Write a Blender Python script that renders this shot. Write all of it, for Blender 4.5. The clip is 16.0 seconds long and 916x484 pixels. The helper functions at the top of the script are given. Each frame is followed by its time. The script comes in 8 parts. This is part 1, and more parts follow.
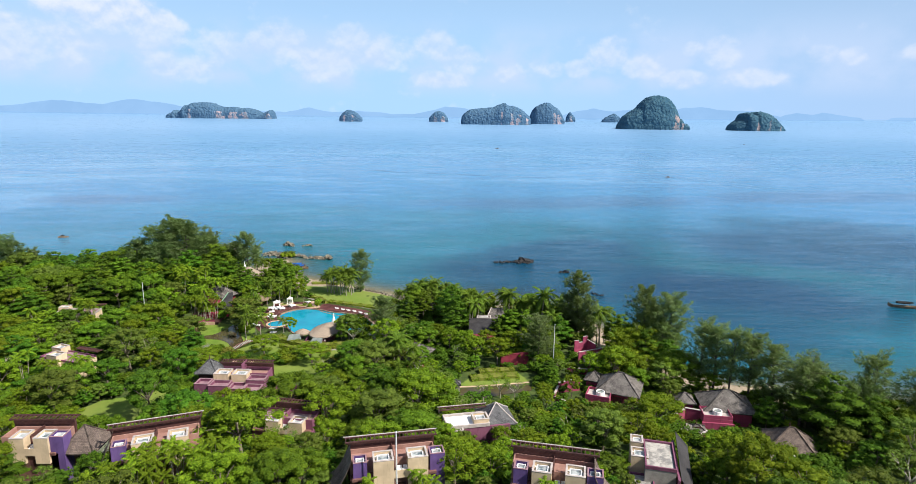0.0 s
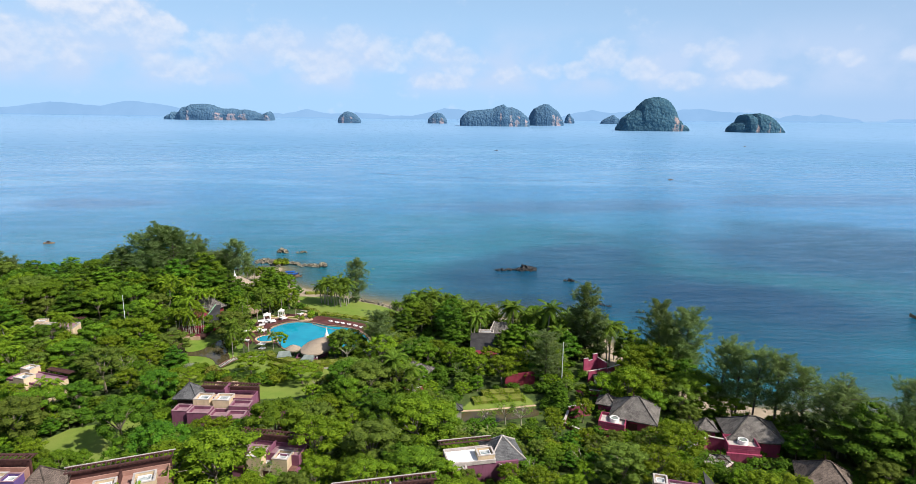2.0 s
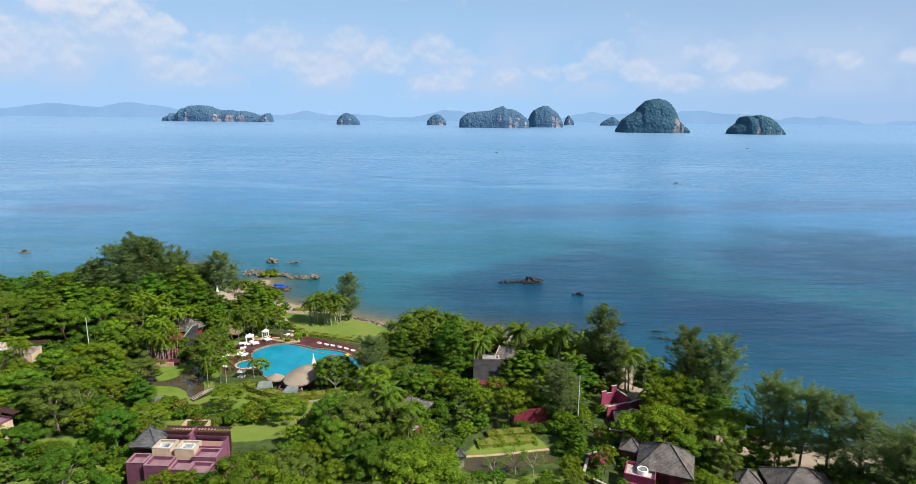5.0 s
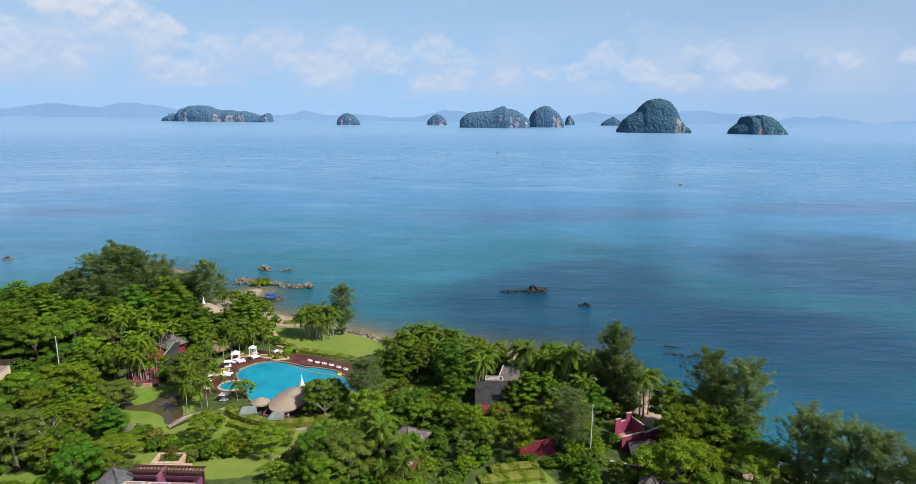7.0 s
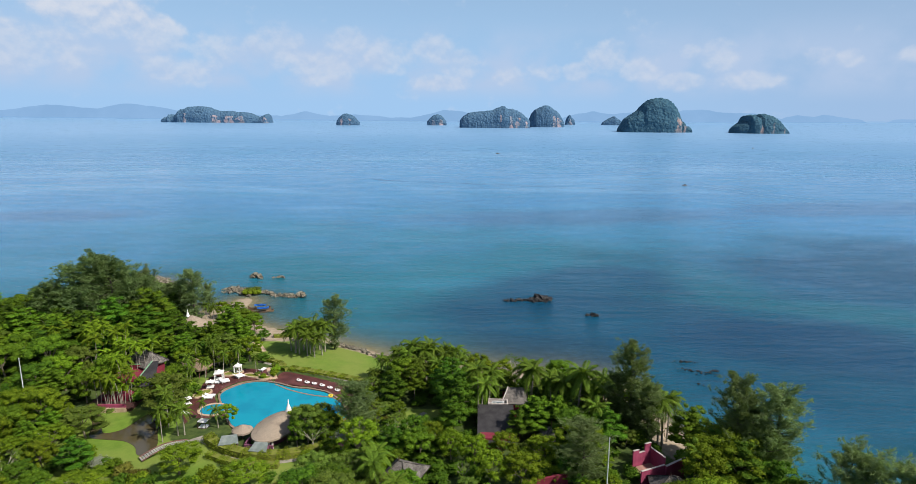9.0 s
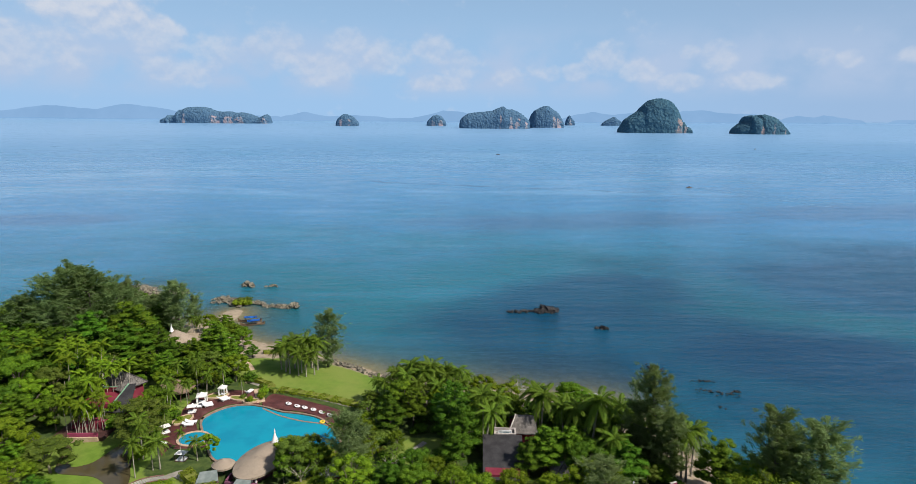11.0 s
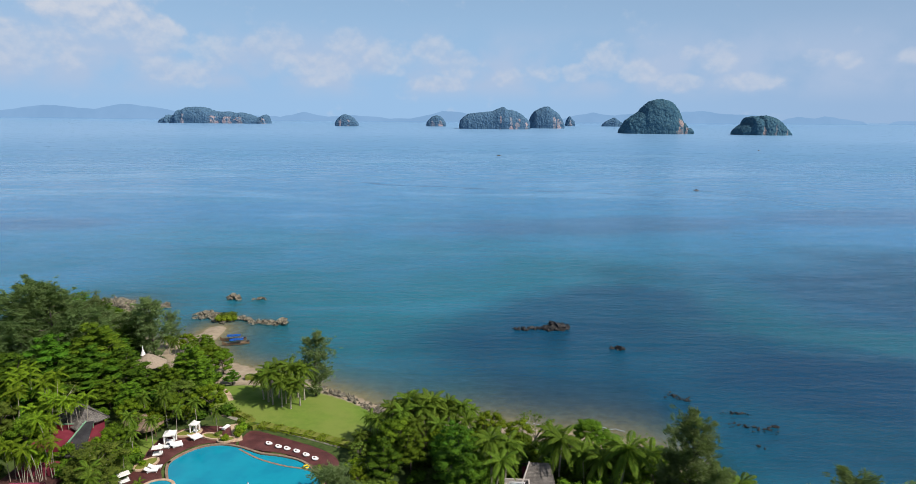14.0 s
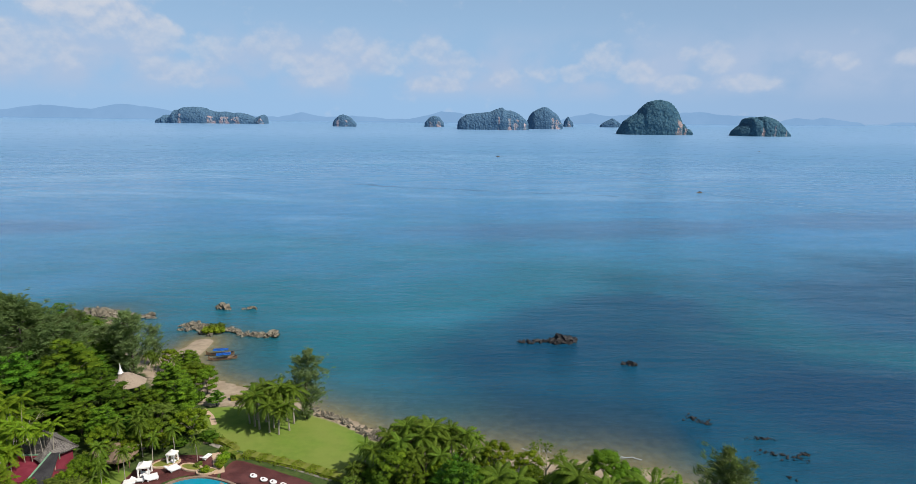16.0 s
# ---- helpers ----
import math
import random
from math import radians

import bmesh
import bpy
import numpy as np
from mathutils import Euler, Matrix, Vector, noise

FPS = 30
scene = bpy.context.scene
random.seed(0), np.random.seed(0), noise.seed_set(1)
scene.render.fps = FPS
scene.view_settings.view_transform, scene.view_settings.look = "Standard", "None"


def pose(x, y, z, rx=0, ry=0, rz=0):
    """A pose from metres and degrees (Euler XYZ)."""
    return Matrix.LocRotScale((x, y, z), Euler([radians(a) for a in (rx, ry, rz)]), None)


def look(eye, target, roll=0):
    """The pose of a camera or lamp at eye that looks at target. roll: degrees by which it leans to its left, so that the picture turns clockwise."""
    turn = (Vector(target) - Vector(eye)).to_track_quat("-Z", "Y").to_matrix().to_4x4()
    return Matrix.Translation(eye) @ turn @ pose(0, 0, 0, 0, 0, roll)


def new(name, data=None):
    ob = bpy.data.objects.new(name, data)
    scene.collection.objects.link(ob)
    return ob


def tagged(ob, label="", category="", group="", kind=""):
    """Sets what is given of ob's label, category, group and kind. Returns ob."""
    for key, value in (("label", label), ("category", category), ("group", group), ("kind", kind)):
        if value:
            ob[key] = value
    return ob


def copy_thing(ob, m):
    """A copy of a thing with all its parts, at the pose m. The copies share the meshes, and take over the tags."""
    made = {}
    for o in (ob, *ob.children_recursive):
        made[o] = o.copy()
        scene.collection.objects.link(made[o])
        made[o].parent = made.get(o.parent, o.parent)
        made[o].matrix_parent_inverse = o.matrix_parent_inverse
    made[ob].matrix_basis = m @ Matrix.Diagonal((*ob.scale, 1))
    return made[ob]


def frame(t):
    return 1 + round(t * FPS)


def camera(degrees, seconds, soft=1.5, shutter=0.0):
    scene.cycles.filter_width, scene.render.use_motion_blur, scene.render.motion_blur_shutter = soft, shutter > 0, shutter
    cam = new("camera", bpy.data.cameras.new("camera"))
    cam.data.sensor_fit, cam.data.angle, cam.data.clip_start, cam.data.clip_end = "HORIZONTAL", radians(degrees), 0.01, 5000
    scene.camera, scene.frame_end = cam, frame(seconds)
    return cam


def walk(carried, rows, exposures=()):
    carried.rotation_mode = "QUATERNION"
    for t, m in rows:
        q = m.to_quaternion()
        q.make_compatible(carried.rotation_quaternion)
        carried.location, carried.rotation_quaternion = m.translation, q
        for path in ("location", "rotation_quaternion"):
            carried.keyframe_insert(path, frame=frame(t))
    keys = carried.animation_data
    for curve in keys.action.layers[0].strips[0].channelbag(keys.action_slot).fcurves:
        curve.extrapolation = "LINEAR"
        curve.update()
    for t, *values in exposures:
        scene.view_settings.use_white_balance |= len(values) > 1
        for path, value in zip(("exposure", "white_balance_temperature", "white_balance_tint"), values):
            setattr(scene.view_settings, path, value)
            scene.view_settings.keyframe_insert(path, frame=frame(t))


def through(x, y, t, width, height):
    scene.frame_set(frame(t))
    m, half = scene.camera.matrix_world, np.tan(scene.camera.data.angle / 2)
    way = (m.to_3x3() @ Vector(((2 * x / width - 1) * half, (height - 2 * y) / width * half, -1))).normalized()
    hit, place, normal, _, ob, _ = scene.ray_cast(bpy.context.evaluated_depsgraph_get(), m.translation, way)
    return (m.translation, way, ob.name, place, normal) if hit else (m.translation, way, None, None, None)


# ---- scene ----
import itertools

cam = camera(74.4, 16.0, 0.4)
PATH = [
    (0, (0.171, 2.686, 59.465), (0.232, 4.641, 59.047), 0.6),
    (0.5, (0.076, 5.096, 59.501), (0.138, 7.051, 59.084), 0.6),
    (1, (0.023, 7.47, 59.531), (0.087, 9.425, 59.116), 0.6),
    (1.5, (-0.017, 9.924, 59.555), (0.048, 11.88, 59.142), 0.7),
    (2, (-0.053, 12.427, 59.544), (0.012, 14.383, 59.131), 0.6),
    (2.5, (-0.09, 14.968, 59.521), (-0.024, 16.924, 59.11), 0.7),
    (3, (-0.12, 17.577, 59.507), (-0.053, 19.534, 59.098), 0.7),
    (3.5, (-0.144, 20.179, 59.503), (-0.076, 22.135, 59.094), 0.7),
    (4, (-0.178, 22.748, 59.497), (-0.11, 24.705, 59.089), 0.7),
    (6.5, (0.152, 35.81, 59.956), (0.219, 37.767, 59.548), 0.5),
    (7, (0.262, 38.463, 60.008), (0.328, 40.42, 59.6), 0.6),
    (7.5, (0.41, 41.095, 60.023), (0.476, 43.052, 59.615), 0.5),
    (8, (0.547, 43.745, 60.015), (0.612, 45.702, 59.607), 0.5),
    (8.5, (0.633, 46.437, 59.995), (0.698, 48.394, 59.588), 0.4),
    (9, (0.611, 49.18, 59.977), (0.676, 51.137, 59.569), 0.4),
    (11.5, (0.288, 62.247, 60.295), (0.355, 64.204, 59.889), 0.4),
    (12, (0.29, 64.809, 60.335), (0.358, 66.766, 59.928), 0.3),
    (12.5, (0.284, 67.444, 60.343), (0.351, 69.401, 59.937), 0.5),
    (13, (0.197, 70.019, 60.312), (0.264, 71.976, 59.906), 0.4),
    (13.5, (0.103, 72.575, 60.256), (0.171, 74.532, 59.85), 0.4),
    (14, (0.011, 75.109, 60.189), (0.079, 77.067, 59.784), 0.5),
    (14.5, (-0.153, 77.605, 60.153), (-0.082, 79.563, 59.748), 0.5),
    (15, (-0.299, 80.111, 60.132), (-0.228, 82.069, 59.728), 0.6),
    (15.5, (-0.437, 82.609, 60.138), (-0.364, 84.566, 59.734), 0.6),
    (16, (-0.599, 85.102, 60.164), (-0.524, 87.059, 59.761), 0.6),
]
walk(cam, [(t, look(eye, target, roll)) for t, eye, target, roll in PATH], [(0.0, 0.51), (3.0, 0.38), (7.0, 0.24), (12.5, 0.06), (16.0, 0.01)])

# ---- world, sun ----
SUN_AZ, SUN_EL = radians(118), radians(47)       # clockwise from +y; above the horizon
world = bpy.data.worlds.new("world")
scene.world = world
world.use_nodes = True
wt = world.node_tree
wt.nodes.clear()


def wn(kind, **props):
    n = wt.nodes.new(kind)
    for k, v in props.items():
        if k == "operation":
            n.operation = v
        elif k == "sky_type":
            n.sky_type = v
        elif k == "data_type":
            n.data_type = v
        elif k == "blend_type":
            n.blend_type = v
    return n


def wmath(op, a, b=None, c=None):
    n = wn("ShaderNodeMath", operation=op)
    for i, v in enumerate((a, b, c)):
        if v is None:
            continue
        if isinstance(v, (int, float)):
            n.inputs[i].default_value = v
        else:
            wt.links.new(v, n.inputs[i])
    return n.outputs[0]


def wsmooth(v, lo, hi):
    n = wt.nodes.new("ShaderNodeMapRange")
    n.interpolation_type = "SMOOTHSTEP"
    wt.links.new(v, n.inputs["Value"])
    n.inputs["From Min"].default_value, n.inputs["From Max"].default_value = lo, hi
    return n.outputs["Result"]


sky = wn("ShaderNodeTexSky", sky_type="NISHITA")
sky.sun_disc = False
sky.sun_elevation, sky.sun_rotation = SUN_EL, SUN_AZ
sky.altitude, sky.air_density, sky.dust_density, sky.ozone_density = 10, 1.0, 1.6, 2.0
wcoord = wn("ShaderNodeTexCoord")
wsep = wn("ShaderNodeSeparateXYZ")
wt.links.new(wcoord.outputs["Generated"], wsep.inputs[0])
azim = wmath("MULTIPLY", wmath("ARCTAN2", wsep.outputs[0], wsep.outputs[1]), 57.2958)
elev = wmath("MULTIPLY", wmath("ARCSINE", wsep.outputs[2]), 57.2958)
wcomb = wn("ShaderNodeCombineXYZ")
wt.links.new(azim, wcomb.inputs[0])
wt.links.new(wmath("MULTIPLY", elev, 1.2), wcomb.inputs[1])


def wnoise(scale, detail, rough, shift, lift=0.0):
    m = wn("ShaderNodeVectorMath", operation="ADD")
    wt.links.new(wcomb.outputs[0], m.inputs[0])
    m.inputs[1].default_value = (shift, lift, shift * 0.37)
    n = wn("ShaderNodeTexNoise")
    wt.links.new(m.outputs[0], n.inputs["Vector"])
    n.inputs["Scale"].default_value, n.inputs["Detail"].default_value, n.inputs["Roughness"].default_value = scale, detail, rough
    return n.outputs["Fac"]


def cloud(az, el, ra, re):
    """How far inside a cloud of that centre and radii, in degrees: 1 in its middle, 0 at its edge."""
    a = wmath("DIVIDE", wmath("SUBTRACT", azim, az), ra)
    e = wmath("DIVIDE", wmath("SUBTRACT", elev, el), re)
    return wmath("MAXIMUM", wmath("SUBTRACT", 1.0, wmath("ADD", wmath("MULTIPLY", a, a), wmath("MULTIPLY", e, e))), 0.0)


CLOUDS = [(-39, 9.0, 5.6, 3.6), (-29.5, 10.4, 5.6, 4.2), (-27, 7.4, 3.4, 2.0), (-33, 4.8, 7.0, 2.2), (-23.5, 6.2, 3.2, 2.0), (-19.4, 5.4, 2.6, 2.4), (-22.5, 3.6, 4.2, 1.8), (-14.5, 5.6, 3.6, 2.0), (-10, 4.2, 4.2, 2.0), (-8.2, 6.4, 2.4, 1.6), (-4.2, 5.2, 3.2, 2.0),
          (-0.8, 6.0, 2.6, 1.5), (2.2, 4.6, 3.0, 1.6), (0.4, 3.0, 3.4, 1.0), (6.6, 3.6, 2.2, 1.1), (9.2, 3.9, 2.4, 1.2), (12.6, 4.0, 1.6, 1.0), (15.2, 5.2, 2.4, 2.0), (18.0, 4.2, 2.6, 1.4), (22.0, 5.6, 1.2, 0.8), (24.6, 5.2, 2.2, 1.7),
          (21.5, 3.0, 2.4, 1.0), (27.0, 3.2, 3.2, 1.0), (31.6, 4.8, 1.4, 1.0), (33.8, 4.6, 1.3, 0.9), (38.5, 4.9, 2.0, 1.0), (-52, 7.0, 9, 3.6), (57, 7.0, 9, 3.2)]
mass = None
for c in CLOUDS:
    one = cloud(*c)
    mass = one if mass is None else wmath("MAXIMUM", mass, one)
billow = wnoise(0.40, 8.0, 0.56, 3.1)
lit = wnoise(0.40, 8.0, 0.56, 3.1, 0.6)
# the tall bank over the far left shore is the whitest
bank = wmath("MULTIPLY", wsmooth(azim, -16.0, -26.0), wsmooth(elev, 5.0, 8.0))
heap = wmath("ADD", wmath("ADD", mass, wmath("MULTIPLY", bank, 0.38)), wmath("MULTIPLY", wmath("SUBTRACT", billow, 0.5), 2.2))
puffs = wsmooth(heap, 0.16, 0.95)
veil = wmath("MULTIPLY", wsmooth(wnoise(0.20, 6.0, 0.52, 11.0), 0.32, 0.62), wmath("MULTIPLY", wmath("MULTIPLY", wsmooth(elev, 9.0, 4.5), wsmooth(elev, 1.0, 3.2)), wsmooth(azim, 70.0, 25.0)))
# bright tops, grey-blue undersides: compare the billow with the one a little above it
tops = wsmooth(wmath("SUBTRACT", billow, lit), -0.22, 0.20)


def wmix(fac, a, b):
    n = wt.nodes.new("ShaderNodeMix")
    n.data_type = "RGBA"
    if isinstance(fac, (int, float)):
        n.inputs[0].default_value = fac
    else:
        wt.links.new(fac, n.inputs[0])
    for sock, v in ((n.inputs[6], a), (n.inputs[7], b)):
        if isinstance(v, tuple):
            sock.default_value = (*v, 1)
        else:
            wt.links.new(v, sock)
    return n.outputs[2]


# humid air near the horizon turns the sky to a pale even blue
air = wmix(wsmooth(azim, 0.0, 46.0), (3.65, 5.85, 8.75), (3.50, 5.15, 7.65))
moist = wmix(wsmooth(elev, 28.0, 0.0), sky.outputs[0], air)
skycol = wmix(wmath("MULTIPLY", veil, 0.8), moist, (4.75, 5.95, 8.05))
cloudcol = wmix(tops, (4.5, 5.8, 7.9), (6.9, 7.3, 8.2))
skycol = wmix(wmath("MULTIPLY", puffs, wmath("ADD", 0.52, wmath("MULTIPLY", bank, 0.38))), skycol, cloudcol)
background = wn("ShaderNodeBackground")
wt.links.new(skycol, background.inputs[0])
background.inputs[1].default_value = 0.088
wout = wn("ShaderNodeOutputWorld")
wt.links.new(background.outputs[0], wout.inputs[0])

sun = bpy.data.lights.new("sun", "SUN")
sun.energy, sun.angle, sun.color = 5.0, radians(0.55), (1.0, 0.95, 0.86)
sun_ob = new("sun", sun)
sun_way = Vector((math.sin(SUN_AZ) * math.cos(SUN_EL), math.cos(SUN_AZ) * math.cos(SUN_EL), math.sin(SUN_EL)))
sun_ob.rotation_euler = sun_way.to_track_quat("Z", "Y").to_euler()
sun_ob.location = (0, 0, 200)


# ---- materials ----
class Nodes:
    """A small helper round one material's node tree."""

    def __init__(self, name):
        self.m = bpy.data.materials.new(name)
        self.m.use_nodes = True
        self.t = self.m.node_tree
        self.t.nodes.clear()
        self.out = self.t.nodes.new("ShaderNodeOutputMaterial")

    def n(self, kind):
        return self.t.nodes.new(kind)

    def set(self, sock, v):
        if isinstance(v, bpy.types.NodeSocket):
            self.t.links.new(v, sock)
        elif isinstance(v, tuple) and len(v) == 3 and sock.type == "RGBA":
            sock.default_value = (*v, 1)
        else:
            sock.default_value = v

    def coord(self, which="Object"):
        return self.n("ShaderNodeTexCoord").outputs[which]

    def position(self):
        return self.n("ShaderNodeNewGeometry").outputs["Position"]

    def noise(self, scale, detail=4.0, rough=0.55, vec=None, stretch=None, swirl=0.0, turn=0.0):
        n = self.n("ShaderNodeTexNoise")
        v = vec if vec is not None else self.coord()
        if stretch:
            mp = self.n("ShaderNodeMapping")
            self.t.links.new(v, mp.inputs["Vector"])
            mp.inputs["Scale"].default_value = stretch
            mp.inputs["Rotation"].default_value = (0.0, 0.0, radians(turn))
            v = mp.outputs[0]
        self.t.links.new(v, n.inputs["Vector"])
        n.inputs["Scale"].default_value, n.inputs["Detail"].default_value, n.inputs["Roughness"].default_value = scale, detail, rough
        n.inputs["Distortion"].default_value = swirl
        return n.outputs["Fac"]

    def ramp(self, fac, lo, hi, to0=0.0, to1=1.0, smooth=True):
        n = self.n("ShaderNodeMapRange")
        n.interpolation_type = "SMOOTHSTEP" if smooth else "LINEAR"
        self.t.links.new(fac, n.inputs["Value"])
        for k, v in (("From Min", lo), ("From Max", hi), ("To Min", to0), ("To Max", to1)):
            n.inputs[k].default_value = v
        return n.outputs["Result"]

    def math(self, op, a, b=0.0):
        n = self.n("ShaderNodeMath")
        n.operation = op
        self.set(n.inputs[0], a)
        self.set(n.inputs[1], b)
        return n.outputs[0]

    def mix(self, fac, a, b, blend="MIX"):
        n = self.n("ShaderNodeMix")
        n.data_type, n.blend_type = "RGBA", blend
        self.set(n.inputs[0], fac)
        self.set(n.inputs[6], a)
        self.set(n.inputs[7], b)
        return n.outputs[2]

    def hsv(self, col, hue=0.5, sat=1.0, val=1.0):
        n = self.n("ShaderNodeHueSaturation")
        self.set(n.inputs["Hue"], hue)
        self.set(n.inputs["Saturation"], sat)
        self.set(n.inputs["Value"], val)
        self.set(n.inputs["Color"], col)
        return n.outputs[0]

    def bump(self, height, strength=0.3, distance=0.05):
        n = self.n("ShaderNodeBump")
        self.set(n.inputs["Height"], height)
        n.inputs["Strength"].default_value, n.inputs["Distance"].default_value = strength, distance
        return n.outputs[0]

    def principled(self, col, rough=0.6, normal=None, metal=0.0, spec=0.5):
        n = self.n("ShaderNodeBsdfPrincipled")
        self.set(n.inputs["Base Color"], col)
        self.set(n.inputs["Roughness"], rough)
        n.inputs["Metallic"].default_value = metal
        n.inputs["Specular IOR Level"].default_value = spec
        if normal is not None:
            self.t.links.new(normal, n.inputs["Normal"])
        return n

    def done(self, shader):
        self.t.links.new(shader if isinstance(shader, bpy.types.NodeSocket) else shader.outputs[0], self.out.inputs[0])
        return self.m


def plain(name, a, b, rough=0.6, scale=1.5, fine=18.0, bump=0.25, dist=0.02, metal=0.0, spec=0.4):
    """A surface of two near colours in blotches, with a finer grain and relief."""
    k = Nodes(name)
    big, small = k.noise(scale, 5.0), k.noise(fine, 3.0)
    col = k.mix(k.ramp(big, 0.35, 0.65), a, b)
    col = k.mix(k.ramp(small, 0.3, 0.7, 0.0, 0.22), col, tuple(c * 0.6 for c in a))
    return k.done(k.principled(col, k.ramp(small, 0.3, 0.7, max(0.05, rough - 0.1), min(1.0, rough + 0.1)), k.bump(small, bump, dist), metal, spec))


def plaster(name, a, streak):
    """Painted render with rain streaks running down and faded blotches."""
    k = Nodes(name)
    runs = k.noise(1.2, 5.0, 0.6, stretch=(3.0, 3.0, 0.35))
    blot = k.noise(0.6, 4.0)
    grain = k.noise(25.0, 2.0)
    col = k.mix(k.ramp(blot, 0.35, 0.7), a, tuple(min(1, c * 1.25 + 0.01) for c in a))
    col = k.mix(k.ramp(runs, 0.52, 0.75, 0.0, 0.6), col, streak)
    return k.done(k.principled(col, 0.75, k.bump(grain, 0.2, 0.01), spec=0.25))


def leafy(name, dark, light, through=0.24, hue=0.035, gloss=0.45):
    """Foliage: each leaf and each plant differs a little; a blade reads as a spray of small leaves; sunlight comes through."""
    k = Nodes(name)
    geo = k.n("ShaderNodeNewGeometry")
    info = k.n("ShaderNodeObjectInfo")
    pos = geo.outputs["Position"]
    patch = k.noise(0.22, 3.0, vec=pos)
    fine = k.noise(6.5, 3.0, 0.75, vec=pos)
    tone = k.math("ADD", k.math("MULTIPLY", geo.outputs["Random Per Island"], 0.70), k.ramp(fine, 0.36, 0.66, -0.15, 0.45))
    col = k.mix(tone, dark, light)
    col = k.mix(k.ramp(patch, 0.38, 0.66, 0.0, 0.35), col, tuple(c * 0.85 for c in dark))
    col = k.hsv(col, k.ramp(info.outputs["Random"], 0, 1, 0.5 - hue * 0.50, 0.5 + hue * 0.42, False), 1.0, k.ramp(info.outputs["Random"], 0, 1, 0.74, 1.26, False))
    relief = k.bump(fine, 0.6, 0.16)
    body = k.principled(col, min(0.9, gloss + 0.2), relief, spec=0.09)
    back = k.n("ShaderNodeBsdfTranslucent")
    k.set(back.inputs[0], k.mix(0.5, col, (0.145, 0.24, 0.008)))
    m = k.n("ShaderNodeMixShader")
    m.inputs[0].default_value = through
    k.t.links.new(body.outputs[0], m.inputs[1])
    k.t.links.new(back.outputs[0], m.inputs[2])
    return k.done(m)


def shingles(name, a, b, width=0.32, height=0.22):
    """Weathered shakes in rows; the roofs' meshes carry along-eave and up-slope metres as UV."""
    k = Nodes(name)
    uv = k.coord("UV")
    br = k.n("ShaderNodeTexBrick")
    k.t.links.new(uv, br.inputs["Vector"])
    br.offset = 0.5
    for s, v in (("Scale", 1.0), ("Mortar Size", 0.02), ("Mortar Smooth", 0.3), ("Bias", 0.0), ("Brick Width", width), ("Row Height", height)):
        br.inputs[s].default_value = v
    br.inputs["Color1"].default_value, br.inputs["Color2"].default_value, br.inputs["Mortar"].default_value = (*a, 1), (*b, 1), (a[0] * 0.3, a[1] * 0.3, a[2] * 0.3, 1)
    wear = k.noise(0.7, 5.0)
    fine = k.noise(6.0, 4.0, 0.7)
    col = k.mix(k.ramp(wear, 0.35, 0.7, 0.0, 0.55), br.outputs["Color"], tuple(c * 1.45 for c in b))
    col = k.mix(k.ramp(fine, 0.4, 0.75, 0.0, 0.7), col, tuple(c * 0.35 for c in a))
    hgt = k.math("ADD", k.math("MULTIPLY", br.outputs["Fac"], -1.0), k.math("MULTIPLY", fine, 0.8))
    return k.done(k.principled(col, 0.9, k.bump(hgt, 0.8, 0.06), spec=0.15))


def thatch(name, a, b):
    k = Nodes(name)
    uv = k.coord("UV")
    straw = k.noise(5.0, 4.0, 0.7, vec=uv, stretch=(2.5, 0.35, 1.0))
    blot = k.noise(0.5, 4.0)
    col = k.mix(k.ramp(straw, 0.3, 0.7), a, b)
    col = k.mix(k.ramp(blot, 0.5, 0.75, 0.0, 0.5), col, tuple(c * 0.45 for c in a))
    return k.done(k.principled(col, 0.95, k.bump(straw, 0.8, 0.08), spec=0.1))


def boards(name, a, b, width=0.14):
    """Oiled deck boards: thin dark gaps, each board its own tone."""
    k = Nodes(name)
    pos = k.position()
    br = k.n("ShaderNodeTexBrick")
    k.t.links.new(pos, br.inputs["Vector"])
    for s, v in (("Scale", 1.0), ("Mortar Size", 0.012), ("Brick Width", 3.2), ("Row Height", width)):
        br.inputs[s].default_value = v
    br.inputs["Color1"].default_value, br.inputs["Color2"].default_value, br.inputs["Mortar"].default_value = (*a, 1), (*b, 1), (0.01, 0.006, 0.006, 1)
    blot = k.noise(0.35, 5.0, vec=pos)
    col = k.mix(k.ramp(blot, 0.4, 0.7, 0.0, 0.5), br.outputs["Color"], tuple(c * 1.6 + 0.01 for c in b))
    return k.done(k.principled(col, 0.55, k.bump(br.outputs["Fac"], -0.3, 0.02), spec=0.35))


def water(name, col, rough=0.06, scale=1.6, strength=0.25, deep=None):
    k = Nodes(name)
    pos = k.position()
    rip = k.noise(scale, 4.0, 0.6, vec=pos)
    tone = k.noise(0.16, 3.0, vec=pos)
    c = k.mix(k.ramp(tone, 0.35, 0.65), col, deep or tuple(v * 0.75 for v in col))
    return k.done(k.principled(c, rough, k.bump(rip, strength, 0.05), spec=0.5))


